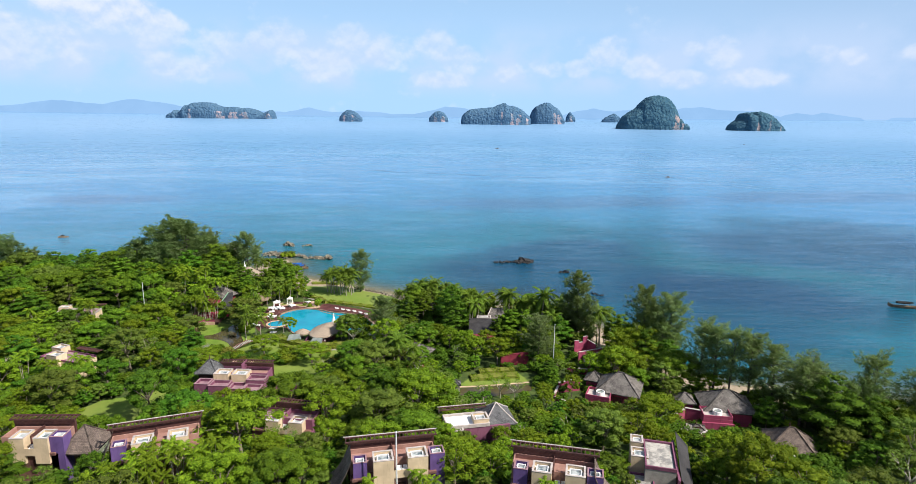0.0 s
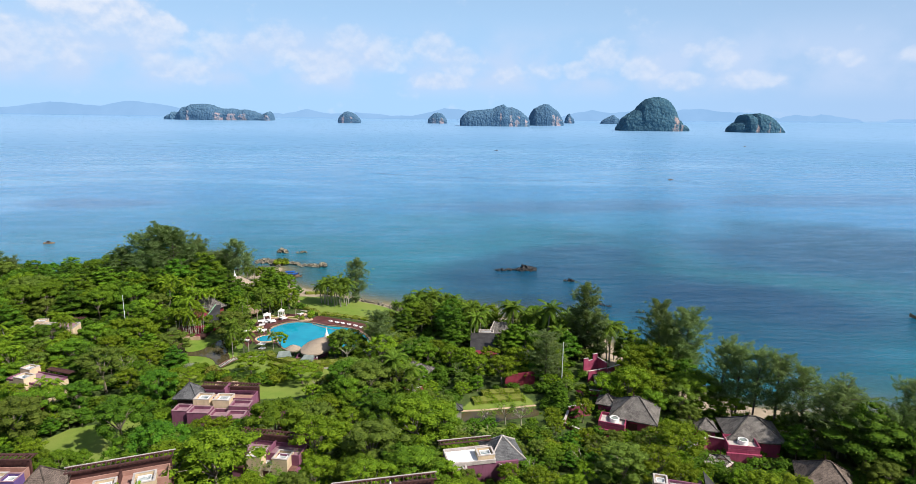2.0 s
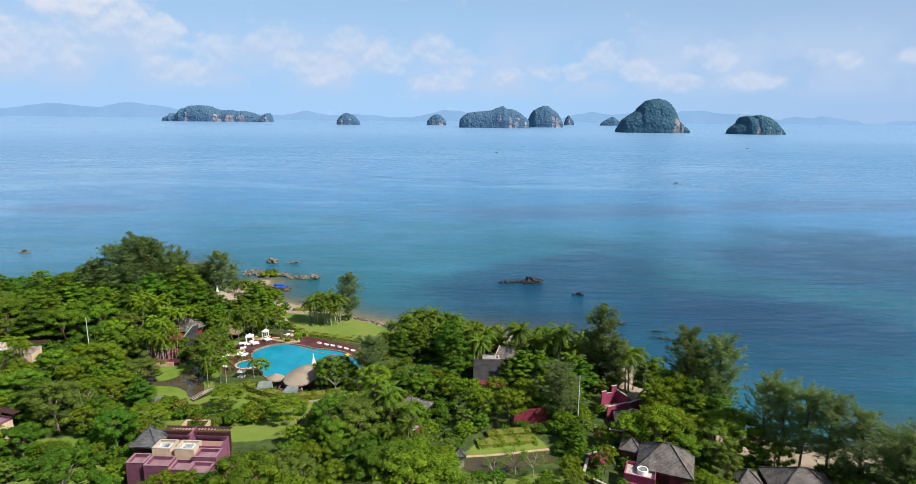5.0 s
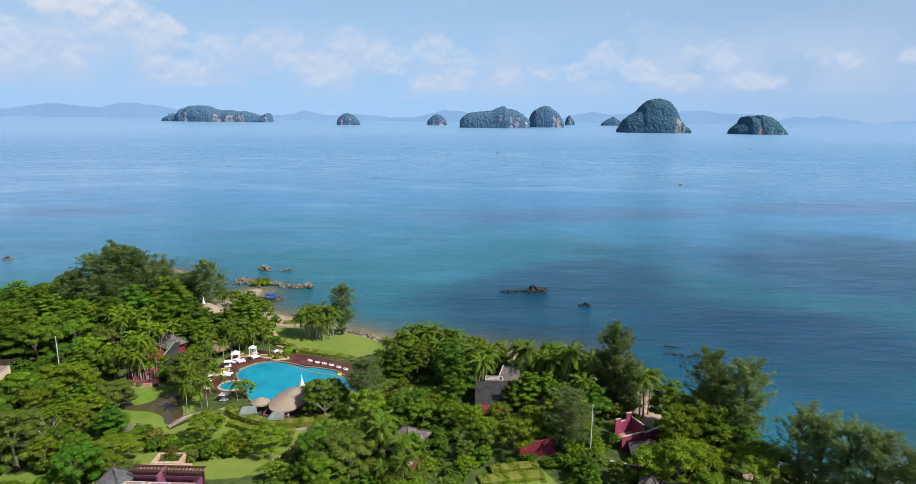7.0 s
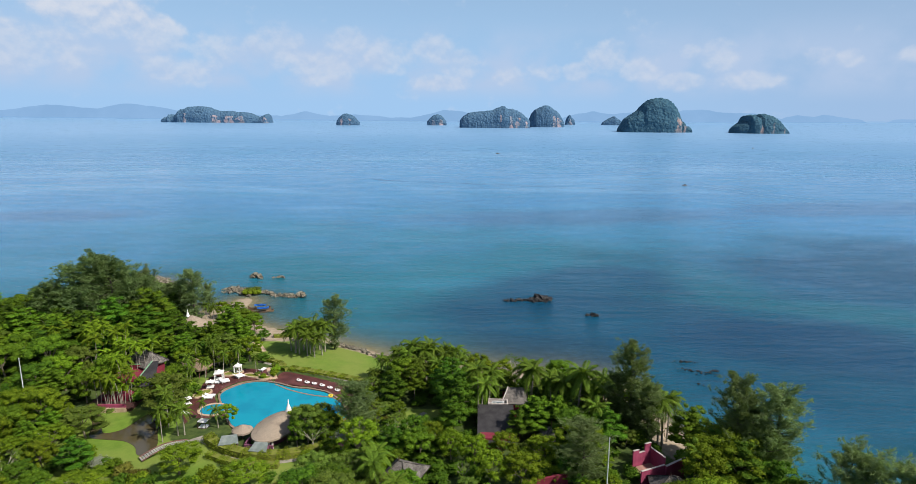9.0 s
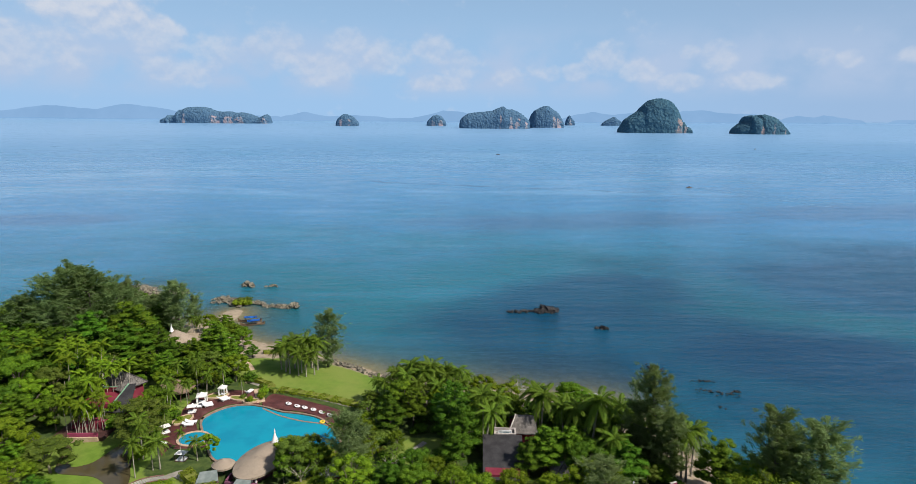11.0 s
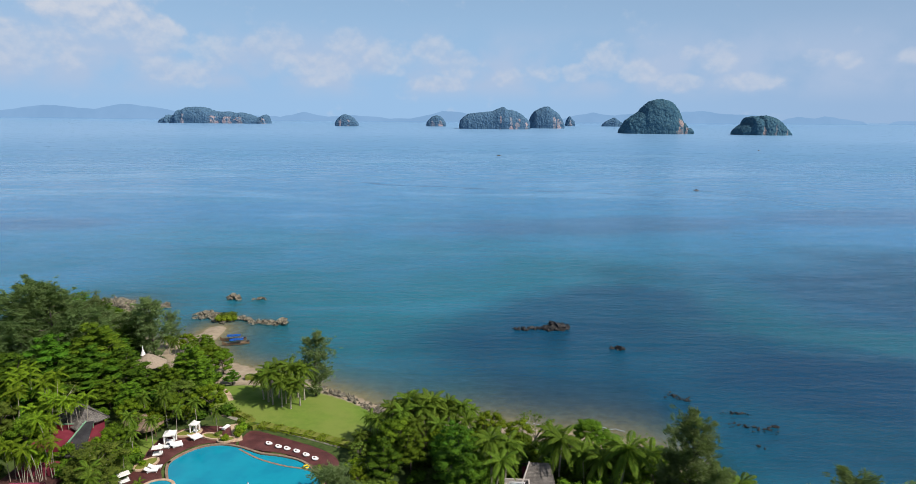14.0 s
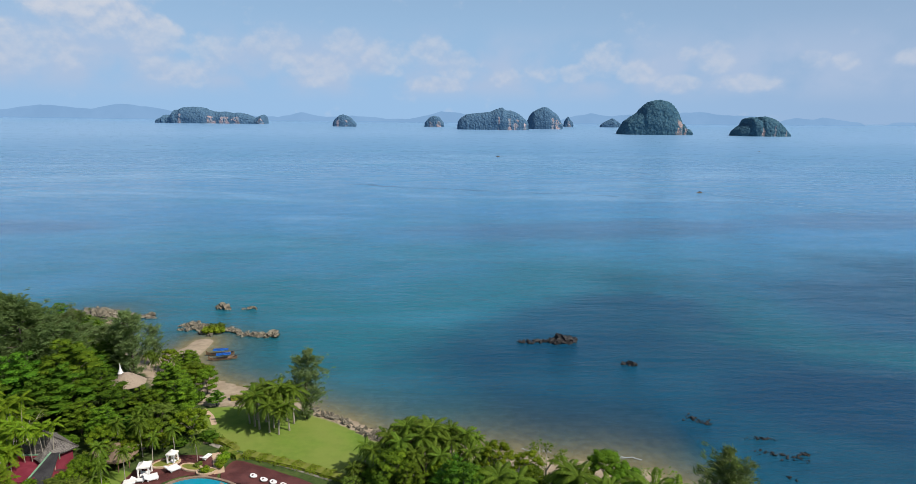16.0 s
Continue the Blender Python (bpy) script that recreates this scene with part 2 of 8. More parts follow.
LEAF_A = leafy("leaf_mid_green", (0.044, 0.098, 0.007), (0.174, 0.276, 0.017), 0.27)
LEAF_B = leafy("leaf_deep_green", (0.024, 0.072, 0.006), (0.118, 0.224, 0.015), 0.22)
LEAF_C = leafy("leaf_light_green", (0.070, 0.132, 0.007), (0.240, 0.336, 0.018), 0.31)
LEAF_D = leafy("leaf_olive", (0.056, 0.096, 0.013), (0.186, 0.252, 0.037), 0.25)
NEEDLE = leafy("needle_grey_green", (0.138, 0.195, 0.078), (0.310, 0.385, 0.155), 0.56, 0.02, 0.7)
NEEDLE_D = leafy("needle_dark", (0.108, 0.178, 0.062), (0.250, 0.345, 0.125), 0.50, 0.02, 0.6)
PALM = leafy("palm_frond", (0.048, 0.096, 0.009), (0.165, 0.236, 0.024), 0.26, 0.02, 0.38)
PALM_Y = leafy("palm_frond_yellow_green", (0.084, 0.160, 0.008), (0.225, 0.310, 0.018), 0.32, 0.02, 0.4)
HEDGE = leafy("hedge_leaf", (0.11, 0.165, 0.010), (0.25, 0.295, 0.022), 0.3, 0.02)
UNDER = leafy("undergrowth_leaf", (0.030, 0.072, 0.006), (0.098, 0.172, 0.012), 0.18)
RED_LEAF = leafy("leaf_rusty", (0.085, 0.085, 0.014), (0.175, 0.165, 0.028), 0.3, 0.02)
GREY_TWIG = leafy("silvery_shrub", (0.15, 0.17, 0.12), (0.28, 0.30, 0.22), 0.2, 0.01, 0.8)
BARK = plain("bark_grey_brown", (0.15, 0.12, 0.09), (0.25, 0.21, 0.16), 0.9, 3.0, 20.0, 0.6, 0.03)
BARK_P = plain("palm_bark", (0.27, 0.24, 0.19), (0.38, 0.34, 0.28), 0.9, 3.0, 14.0, 0.6, 0.03)
BARK_D = plain("bark_dark", (0.07, 0.055, 0.045), (0.13, 0.105, 0.08), 0.9, 3.0, 20.0, 0.6, 0.03)

BEIGE = plaster("beige_render", (0.49, 0.380, 0.255), (0.36, 0.28, 0.19))
PURPLE = plaster("violet_render", (0.095, 0.055, 0.17), (0.06, 0.035, 0.11))
MAUVE = plaster("mauve_render", (0.165, 0.058, 0.100), (0.11, 0.040, 0.068))
PINK = plaster("raspberry_render", (0.25, 0.042, 0.088), (0.15, 0.03, 0.06))
CRIMSON = plaster("crimson_render", (0.16, 0.018, 0.034), (0.10, 0.012, 0.024))
WHITE = plaster("white_render", (0.72, 0.70, 0.68), (0.42, 0.40, 0.38))
COPING = plain("pale_coping", (0.36, 0.31, 0.29), (0.48, 0.43, 0.40), 0.8)
TERRACOTTA = plain("terracotta_paving", (0.28, 0.150, 0.118), (0.35, 0.200, 0.165), 0.85, 1.0, 9.0)
MAUVE_FLOOR = plain("mauve_roof_floor", (0.23, 0.130, 0.155), (0.31, 0.19, 0.21), 0.8, 0.8, 9.0)
DARK_WOOD = plain("dark_red_timber", (0.055, 0.022, 0.020), (0.085, 0.035, 0.03), 0.65, 2.0, 30.0, 0.4)
BROWN_WOOD = plain("brown_timber", (0.13, 0.06, 0.05), (0.19, 0.095, 0.08), 0.7, 2.0, 30.0, 0.4)
SHINGLE = shingles("grey_shakes", (0.105, 0.094, 0.088), (0.20, 0.18, 0.165))
SHINGLE_B = shingles("brown_shakes", (0.11, 0.085, 0.075), (0.20, 0.155, 0.13))
SHINGLE_D = shingles("slate_shakes", (0.085, 0.085, 0.09), (0.15, 0.15, 0.155))
TARP = plain("black_roof_felt", (0.022, 0.020, 0.022), (0.045, 0.042, 0.044), 0.7, 0.6, 8.0)
THATCH = thatch("dry_thatch", (0.25, 0.195, 0.145), (0.36, 0.295, 0.23))
THATCH_D = thatch("old_thatch", (0.16, 0.11, 0.08), (0.26, 0.19, 0.13))
GREY_ROOF = plain("grey_roof_gravel", (0.20, 0.19, 0.18), (0.46, 0.43, 0.38), 0.9, 1.2, 12.0, 0.5)
GREEN_GLASS = plain("pale_green_roofing", (0.15, 0.18, 0.165), (0.24, 0.265, 0.245), 0.5, 1.0, 8.0)
CONCRETE = plain("weathered_concrete", (0.26, 0.24, 0.22), (0.40, 0.37, 0.33), 0.9, 0.8, 14.0, 0.5)
SANDSTONE = plain("sandy_stone", (0.42, 0.29, 0.19), (0.54, 0.40, 0.28), 0.85, 1.0, 10.0, 0.4)
COPING_STONE = plain("brown_pool_stone", (0.21, 0.14, 0.10), (0.29, 0.20, 0.145), 0.8, 1.0, 10.0, 0.4)
PATH_STONE = plain("path_paving", (0.24, 0.215, 0.18), (0.33, 0.295, 0.245), 0.9, 0.9, 12.0, 0.4)
GREEN_TRIM = plain("green_copper_trim", (0.12, 0.24, 0.15), (0.18, 0.32, 0.2), 0.6)
CANVAS = plain("white_canvas", (0.70, 0.67, 0.62), (0.80, 0.78, 0.74), 0.85, 1.5, 20.0, 0.15)
CUSHION = plain("white_cushion", (0.74, 0.73, 0.72), (0.82, 0.81, 0.80), 0.9, 2.0, 25.0, 0.15)
WHITE_METAL = plain("white_painted_metal", (0.60, 0.60, 0.60), (0.70, 0.70, 0.70), 0.4)
BLUE_TARP = plain("blue_tarpaulin", (0.02, 0.13, 0.52), (0.03, 0.20, 0.66), 0.45, 0.9, 6.0, 0.5, 0.06)
HULL_WOOD = plain("boat_timber", (0.16, 0.10, 0.06), (0.25, 0.17, 0.10), 0.55, 1.2, 14.0)
ROCK_TAN = plain("tan_shore_rock", (0.090, 0.080, 0.060), (0.275, 0.240, 0.175), 0.9, 1.1, 4.0, 1.0, 0.4)
ROCK_DARK = plain("dark_wet_rock", (0.010, 0.010, 0.011), (0.032, 0.030, 0.030), 0.6, 0.6, 4.0, 0.9, 0.15)
DECK = boards("red_brown_decking", (0.075, 0.022, 0.020), (0.10, 0.032, 0.028))
POOL_WATER = water("pool_water", (0.006, 0.26, 0.36), 0.05, 2.2, 0.18, (0.005, 0.21, 0.315))
POND_WATER = water("pond_water", (0.085, 0.068, 0.034), 0.08, 1.4, 0.12)
WAKE = plain("wake_water", (0.24, 0.37, 0.48), (0.30, 0.43, 0.54), 0.5, 0.3, 2.0)
FOAM = plain("sea_foam", (0.34, 0.36, 0.35), (0.46, 0.47, 0.46), 0.9, 0.5, 2.0)


def glass_mat():
    k = Nodes("skylight_glass")
    dirt = k.noise(1.2, 4.0)
    return k.done(k.principled(k.mix(k.ramp(dirt, 0.4, 0.65), (0.10, 0.13, 0.14), (0.42, 0.44, 0.43)), 0.08, spec=0.6))


GLASS = glass_mat()


def rock_island(name, hazy_green_a, hazy_green_b, pale, rust):
    """Karst: forest of rounded crowns, with bare pale and rusty limestone where the mesh says the cliffs are. The
    colours given already hold the sea haze.
    """
    k = Nodes(name)
    pos = k.position()
    cliff = k.n("ShaderNodeAttribute")
    cliff.attribute_name = "cliff"
    big = k.noise(0.03, 4.0, vec=pos)
    small = k.noise(0.11, 5.0, 0.7, vec=pos)
    streak = k.noise(0.05, 5.0, 0.62, vec=pos, stretch=(1.0, 1.0, 0.75))
    cell = k.n("ShaderNodeTexVoronoi")
    k.t.links.new(pos, cell.inputs["Vector"])
    cell.inputs["Scale"].default_value = 0.085
    crowns = k.math("SUBTRACT", 1.0, cell.outputs["Distance"])
    veg = k.mix(k.ramp(k.math("ADD", k.math("MULTIPLY", small, 0.6), k.math("MULTIPLY", crowns, 0.5)), 0.42, 0.78), hazy_green_a, hazy_green_b)
    veg = k.mix(k.ramp(big, 0.40, 0.62, 0.0, 0.3), veg, tuple(c * 0.85 for c in hazy_green_a))
    rock = k.mix(k.ramp(streak, 0.40, 0.60), pale, tuple(c * 0.6 for c in pale))
    rock = k.mix(k.ramp(big, 0.46, 0.58, 0.0, 0.8), rock, rust)
    bare = k.ramp(k.math("ADD", cliff.outputs["Fac"], k.math("MULTIPLY", k.math("SUBTRACT", streak, 0.52), 3.2)), 0.62, 0.80)
    return k.done(k.principled(k.mix(bare, veg, rock), 0.95, k.bump(k.math("ADD", crowns, small), 0.7, 5.0), spec=0.02))


# haze over the bay is painted in: forest greens turned to grey-blue
ISLAND_NEAR = rock_island("island_forest_hazy", (0.040, 0.096, 0.142), (0.066, 0.132, 0.168), (0.22, 0.23, 0.26), (0.33, 0.25, 0.24))
# the same forest with more haze in its colours: paler and bluer
ISLAND_FAR = rock_island("island_forest_far_hazy", (0.062, 0.126, 0.206), (0.088, 0.158, 0.230), (0.27, 0.30, 0.36), (0.42, 0.32, 0.33))


def hazy_hills_glow():
    """Hills lost in sea air: the haze before them is painted as an even blue glow of their own."""
    k = Nodes("hazy_hills_glow")
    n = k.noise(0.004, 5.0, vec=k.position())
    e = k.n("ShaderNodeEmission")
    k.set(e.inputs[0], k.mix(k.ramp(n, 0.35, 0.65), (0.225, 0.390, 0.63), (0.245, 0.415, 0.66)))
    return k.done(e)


HILLS = hazy_hills_glow()


def ground_mat():
    """Beach sand by the water, mown lawn, and leaf litter under the trees; the mesh carries how much of each."""
    k = Nodes("ground")
    pos = k.position()
    sand_w, lawn_w = k.n("ShaderNodeAttribute"), k.n("ShaderNodeAttribute")
    sand_w.attribute_name, lawn_w.attribute_name = "sand", "lawn"
    blot, mid, fine = k.noise(0.06, 5.0, vec=pos), k.noise(0.5, 5.0, 0.65, vec=pos), k.noise(5.0, 4.0, 0.7, vec=pos)
    litter = k.mix(k.ramp(mid, 0.35, 0.65), (0.035, 0.060, 0.016), (0.075, 0.105, 0.026))
    litter = k.mix(k.ramp(fine, 0.55, 0.8, 0.0, 0.6), litter, (0.11, 0.075, 0.045))
    grass = k.mix(k.ramp(mid, 0.3, 0.7), (0.098, 0.170, 0.020), (0.140, 0.218, 0.030))
    grass = k.mix(k.ramp(blot, 0.36, 0.60, 0.0, 0.8), grass, (0.190, 0.225, 0.050))
    grass = k.mix(k.ramp(fine, 0.45, 0.8, 0.0, 0.45), grass, (0.075, 0.14, 0.018))
    sand = k.mix(k.ramp(mid, 0.35, 0.7), (0.275, 0.215, 0.15), (0.37, 0.30, 0.22))
    sand = k.mix(k.ramp(fine, 0.6, 0.85, 0.0, 0.35), sand, (0.24, 0.17, 0.12))
    edge = k.math("SUBTRACT", k.math("MULTIPLY", mid, 0.5), 0.25)
    lw = k.ramp(k.math("ADD", lawn_w.outputs["Fac"], edge), 0.42, 0.58)
    sw = k.ramp(k.math("ADD", sand_w.outputs["Fac"], edge), 0.35, 0.65)
    col = k.mix(lw, litter, grass)
    col = k.mix(sw, col, sand)
    return k.done(k.principled(col, 0.95, k.bump(fine, 0.5, 0.06), spec=0.15))


GROUND = ground_mat()


def sea_mat():
    """Coastal sea: clear over the shallows, turbid turquoise farther out, blue where the bed drops, darker blue in set
    patches.
    """
    k = Nodes("sea")
    pos = k.position()
    sep = k.n("ShaderNodeSeparateXYZ")
    k.t.links.new(pos, sep.inputs[0])
    X, Y = sep.outputs[0], sep.outputs[1]
    warp = k.noise(0.012, 4.0, vec=pos)
    wob = k.math("MULTIPLY", k.math("SUBTRACT", warp, 0.5), 1.9)

    def area(cx, cy, rx, ry, turn=0.0, soft=0.45, wave=1.0):
        c, s = math.cos(radians(turn)), math.sin(radians(turn))
        dx, dy = k.math("SUBTRACT", X, cx), k.math("SUBTRACT", Y, cy)
        a = k.math("DIVIDE", k.math("ADD", k.math("MULTIPLY", dx, c), k.math("MULTIPLY", dy, s)), rx)
        b = k.math("DIVIDE", k.math("SUBTRACT", k.math("MULTIPLY", dy, c), k.math("MULTIPLY", dx, s)), ry)
        r = k.math("SQRT", k.math("ADD", k.math("MULTIPLY", a, a), k.math("MULTIPLY", b, b)))
        return k.ramp(k.math("ADD", r, k.math("MULTIPLY", wob, wave)), 1.0 + soft, 1.0 - soft)

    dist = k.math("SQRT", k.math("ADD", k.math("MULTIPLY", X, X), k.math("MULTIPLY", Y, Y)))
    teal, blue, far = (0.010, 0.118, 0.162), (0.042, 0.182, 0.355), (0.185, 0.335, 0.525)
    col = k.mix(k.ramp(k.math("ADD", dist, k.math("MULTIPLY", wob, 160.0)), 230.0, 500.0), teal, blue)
    # haze and horizon brightness painted in: the body colour pales with distance
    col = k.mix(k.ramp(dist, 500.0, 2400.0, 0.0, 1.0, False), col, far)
    # sheen of distant ripples and slicks, put into the colour as streaks
    streaks = k.noise(0.012, 6.0, 0.62, vec=pos, stretch=(0.35, 1.5, 1.0))
    col = k.mix(k.ramp(streaks, 0.45, 0.7, 0.0, 0.40), col, (0.040, 0.205, 0.330))
    slick_sheen = k.noise(0.0045, 6.0, 0.62, vec=pos, stretch=(0.5, 1.7, 1.0), swirl=1.1)
    col = k.mix(k.math("MULTIPLY", k.ramp(slick_sheen, 0.52, 0.62, 0.0, 0.46), k.ramp(dist, 280.0, 520.0)), col, (0.15, 0.31, 0.48))
    lines = k.noise(0.07, 5.0, 0.62, vec=pos, stretch=(0.36, 1.3, 1.0), turn=-9.0)
    dark_water = k.math("MAXIMUM", k.math("MULTIPLY", area(66, 236, 72, 50, 20, 0.24, 0.6), 0.72), k.math("MAXIMUM", k.math("MULTIPLY", area(84, 178, 38, 30, -20, 0.5, 0.35), 0.68), k.math("MULTIPLY", area(170, 272, 100, 60, 12, 0.6), 0.7)))
    dark_water = k.math("MAXIMUM", dark_water, k.math("MULTIPLY", area(100, 200, 54, 32, -24, 0.55, 0.5), 0.84))
    clear_band = k.math("MAXIMUM", area(126, 230, 42, 10, -18, 0.6), area(104, 258, 16, 30, 0, 0.8))
    dark_water = k.math("MULTIPLY", dark_water, k.ramp(clear_band, 0.0, 1.0, 0.97, 0.35))
    col = k.mix(k.math("MULTIPLY", dark_water, k.ramp(streaks, 0.3, 0.7, 1.0, 0.8)), col, (0.0003, 0.017, 0.070))
    col = k.mix(k.math("MULTIPLY", clear_band, 0.5), col, (0.004, 0.072, 0.104))
    drift = k.math("ABSOLUTE", k.math("ADD", k.math("SUBTRACT", Y, 607.0), k.math("ADD", k.math("MULTIPLY", X, 0.34), k.math("MULTIPLY", k.math("SUBTRACT", warp, 0.5), 60.0))))
    seam = k.math("MULTIPLY", k.ramp(drift, 5.0, 1.5), k.math("MULTIPLY", k.ramp(X, -300.0, -120.0), k.ramp(X, 330.0, 100.0)))
    col = k.mix(k.math("MULTIPLY", k.math("MULTIPLY", seam, k.ramp(lines, 0.42, 0.55)), 0.6), col, (0.020, 0.085, 0.17))
    far_dark_water = k.math("MAXIMUM", area(90, 415, 110, 28, 8), k.math("MAXIMUM", area(300, 450, 130, 30, 10), area(-230, 415, 46, 22)))
    col = k.mix(k.math("MULTIPLY", far_dark_water, 0.5), col, (0.050, 0.105, 0.205))
    depth = k.n("ShaderNodeAttribute")
    depth.attribute_name = "depth"
    cover = k.ramp(depth.outputs["Fac"], 0.0, 1.0, 0.0, 1.0, False)
    rip = k.noise(0.75, 5.0, 0.68, vec=pos, stretch=(0.45, 1.5, 1.0))
    swell = k.noise(0.06, 4.0, 0.55, vec=pos, stretch=(0.4, 1.7, 1.0))
    calm = k.noise(0.006, 4.0, 0.55, vec=pos, stretch=(0.4, 1.3, 1.0))
    hgt = k.math("ADD", k.math("MULTIPLY", rip, k.ramp(calm, 0.35, 0.65, 0.6, 1.1)), k.math("MULTIPLY", swell, 2.2))
    chop = k.noise(0.24, 4.0, 0.6, vec=pos, stretch=(0.42, 1.35, 1.0), turn=14.0)
    hgt = k.math("ADD", hgt, k.math("ADD", k.math("MULTIPLY", lines, 2.4), k.math("MULTIPLY", chop, 2.2)))
    hgt = k.math("MULTIPLY", hgt, k.ramp(dist, 150.0, 800.0, 1.0, 0.07))
    nrm = k.bump(hgt, 0.8, 0.40)
    body = k.principled(col, k.math("ADD", k.ramp(dist, 250.0, 1500.0, 0.16, 0.32), k.ramp(lines, 0.35, 0.65, -0.05, 0.06)), nrm, spec=0.30)
    body.inputs["IOR"].default_value = 1.36
    clear = k.n("ShaderNodeBsdfTransparent")
    k.set(clear.inputs[0], (0.80, 0.82, 0.70))
    m = k.n("ShaderNodeMixShader")
    k.t.links.new(cover, m.inputs[0])
    k.t.links.new(clear.outputs[0], m.inputs[1])
    k.t.links.new(body.outputs[0], m.inputs[2])
    return k.done(m)


SEA = sea_mat()


# ---- mesh helpers ----
def mesh_of(name, bm):
    me = bpy.data.meshes.new(name)
    bm.to_mesh(me)
    bm.free()
    return me


def mesh_from(name, verts, faces, smooth=False):
    me = bpy.data.meshes.new(name)
    me.from_pydata([tuple(v) for v in verts], [], [tuple(int(i) for i in f) for f in faces])
    if smooth:
        me.polygons.foreach_set("use_smooth", [True] * len(me.polygons))
    me.update()
    return me


def quads(name, corners):
    """A mesh of loose quads from an array of n x 4 x 3 corners."""
    corners = np.asarray(corners, dtype=np.float32)
    n = len(corners)
    me = bpy.data.meshes.new(name)
    me.vertices.add(4 * n)
    me.vertices.foreach_set("co", corners.reshape(-1))
    me.loops.add(4 * n)
    me.loops.foreach_set("vertex_index", np.arange(4 * n, dtype=np.int32))
    me.polygons.add(n)
    me.polygons.foreach_set("loop_start", np.arange(0, 4 * n, 4, dtype=np.int32))
    me.update()
    return me


def thing(name, m, label, category, group="", kind=""):
    ob = new(name)
    ob.matrix_basis = m
    return tagged(ob, label, category, group, kind)


def part(name, bm, material, parent=None, label="", m=None):
    me = bm if isinstance(bm, bpy.types.Mesh) else mesh_of(name, bm)
    if not me.materials:
        me.materials.append(material)
    ob = new(name, me)
    if parent is not None:
        ob.parent = parent
    if m is not None:
        ob.matrix_basis = m
    if label:
        ob["label"] = label
    return ob


def box(bm, x0, x1, y0, y1, z0, z1, taper=0.0, bevel=0.03):
    """A block with slightly broken edges."""
    w = min(bevel, (x1 - x0) * 0.2, (y1 - y0) * 0.2, (z1 - z0) * 0.2)
    rings = []
    for z, s in ((z0, w), (z0 + w, 0.0), (z1 - w, taper), (z1, taper + w)):
        rings.append([bm.verts.new((x, y, z)) for x, y in ((x0 + s, y0 + s), (x1 - s, y0 + s), (x1 - s, y1 - s), (x0 + s, y1 - s))])
    bm.faces.new(rings[0][::-1])
    bm.faces.new(rings[-1])
    for a, b in zip(rings, rings[1:]):
        for i in range(4):
            bm.faces.new((a[i], a[(i + 1) % 4], b[(i + 1) % 4], b[i]))
    return bm


def blk(*dims, **kw):
    return box(bmesh.new(), *dims, **kw)


def frame_box(x0, x1, y0, y1, z0, z1, wall):
    """Four walls round an open top."""
    bm = bmesh.new()
    box(bm, x0, x1, y0, y0 + wall, z0, z1)
    box(bm, x0, x1, y1 - wall, y1, z0, z1)
    box(bm, x0, x0 + wall, y0 + wall, y1 - wall, z0, z1)
    box(bm, x1 - wall, x1, y0 + wall, y1 - wall, z0, z1)
    return bm


def tube(bm, path, radii, sides=7):
    """A tapered round bar along a path of points."""
    rings = []
    for i, p in enumerate(path):
        p = Vector(p)
        a, b = Vector(path[max(0, i - 1)]), Vector(path[min(len(path) - 1, i + 1)])
        q = (b - a).to_track_quat("Z", "Y")
        rings.append([bm.verts.new(p + q @ Vector((math.cos(t) * radii[i], math.sin(t) * radii[i], 0))) for t in (2 * math.pi * j / sides for j in range(sides))])
    for a, b in zip(rings, rings[1:]):
        for j in range(sides):
            bm.faces.new((a[j], a[(j + 1) % sides], b[(j + 1) % sides], b[j]))
    bm.faces.new(rings[-1])
    bm.faces.new(rings[0][::-1])
    return bm


def slab(points, z0, z1):
    """A flat plate with that outline (counter-clockwise)."""
    bm = bmesh.new()
    lo = [bm.verts.new((x, y, z0)) for x, y in points]
    hi = [bm.verts.new((x, y, z1)) for x, y in points]
    bm.faces.new(hi)
    bm.faces.new(lo[::-1])
    n = len(points)
    for i in range(n):
        bm.faces.new((lo[i], lo[(i + 1) % n], hi[(i + 1) % n], hi[i]))
    bmesh.ops.recalc_face_normals(bm, faces=bm.faces)
    return bm


def smooth_loop(points, steps=6):
    """A closed rounded outline through the given corners."""
    n, out = len(points), []
    for i in range(n):
        p0, p1, p2, p3 = (np.array(points[(i + j - 1) % n], float) for j in range(4))
        for s in range(steps):
            t = s / steps
            out.append(tuple(0.5 * (2 * p1 + (p2 - p0) * t + (2 * p0 - 5 * p1 + 4 * p2 - p3) * t * t + (3 * p1 - p0 - 3 * p2 + p3) * t ** 3)))
    return out


def smooth_line(points, steps=6):
    pts = [points[0], *points, points[-1]]
    out = []
    for i in range(len(points) - 1):
        p0, p1, p2, p3 = (np.array(pts[i + j], float) for j in range(4))
        for s in range(steps):
            t = s / steps
            out.append(tuple(0.5 * (2 * p1 + (p2 - p0) * t + (2 * p0 - 5 * p1 + 4 * p2 - p3) * t * t + (3 * p1 - p0 - 3 * p2 + p3) * t ** 3)))
    return out + [tuple(points[-1])]


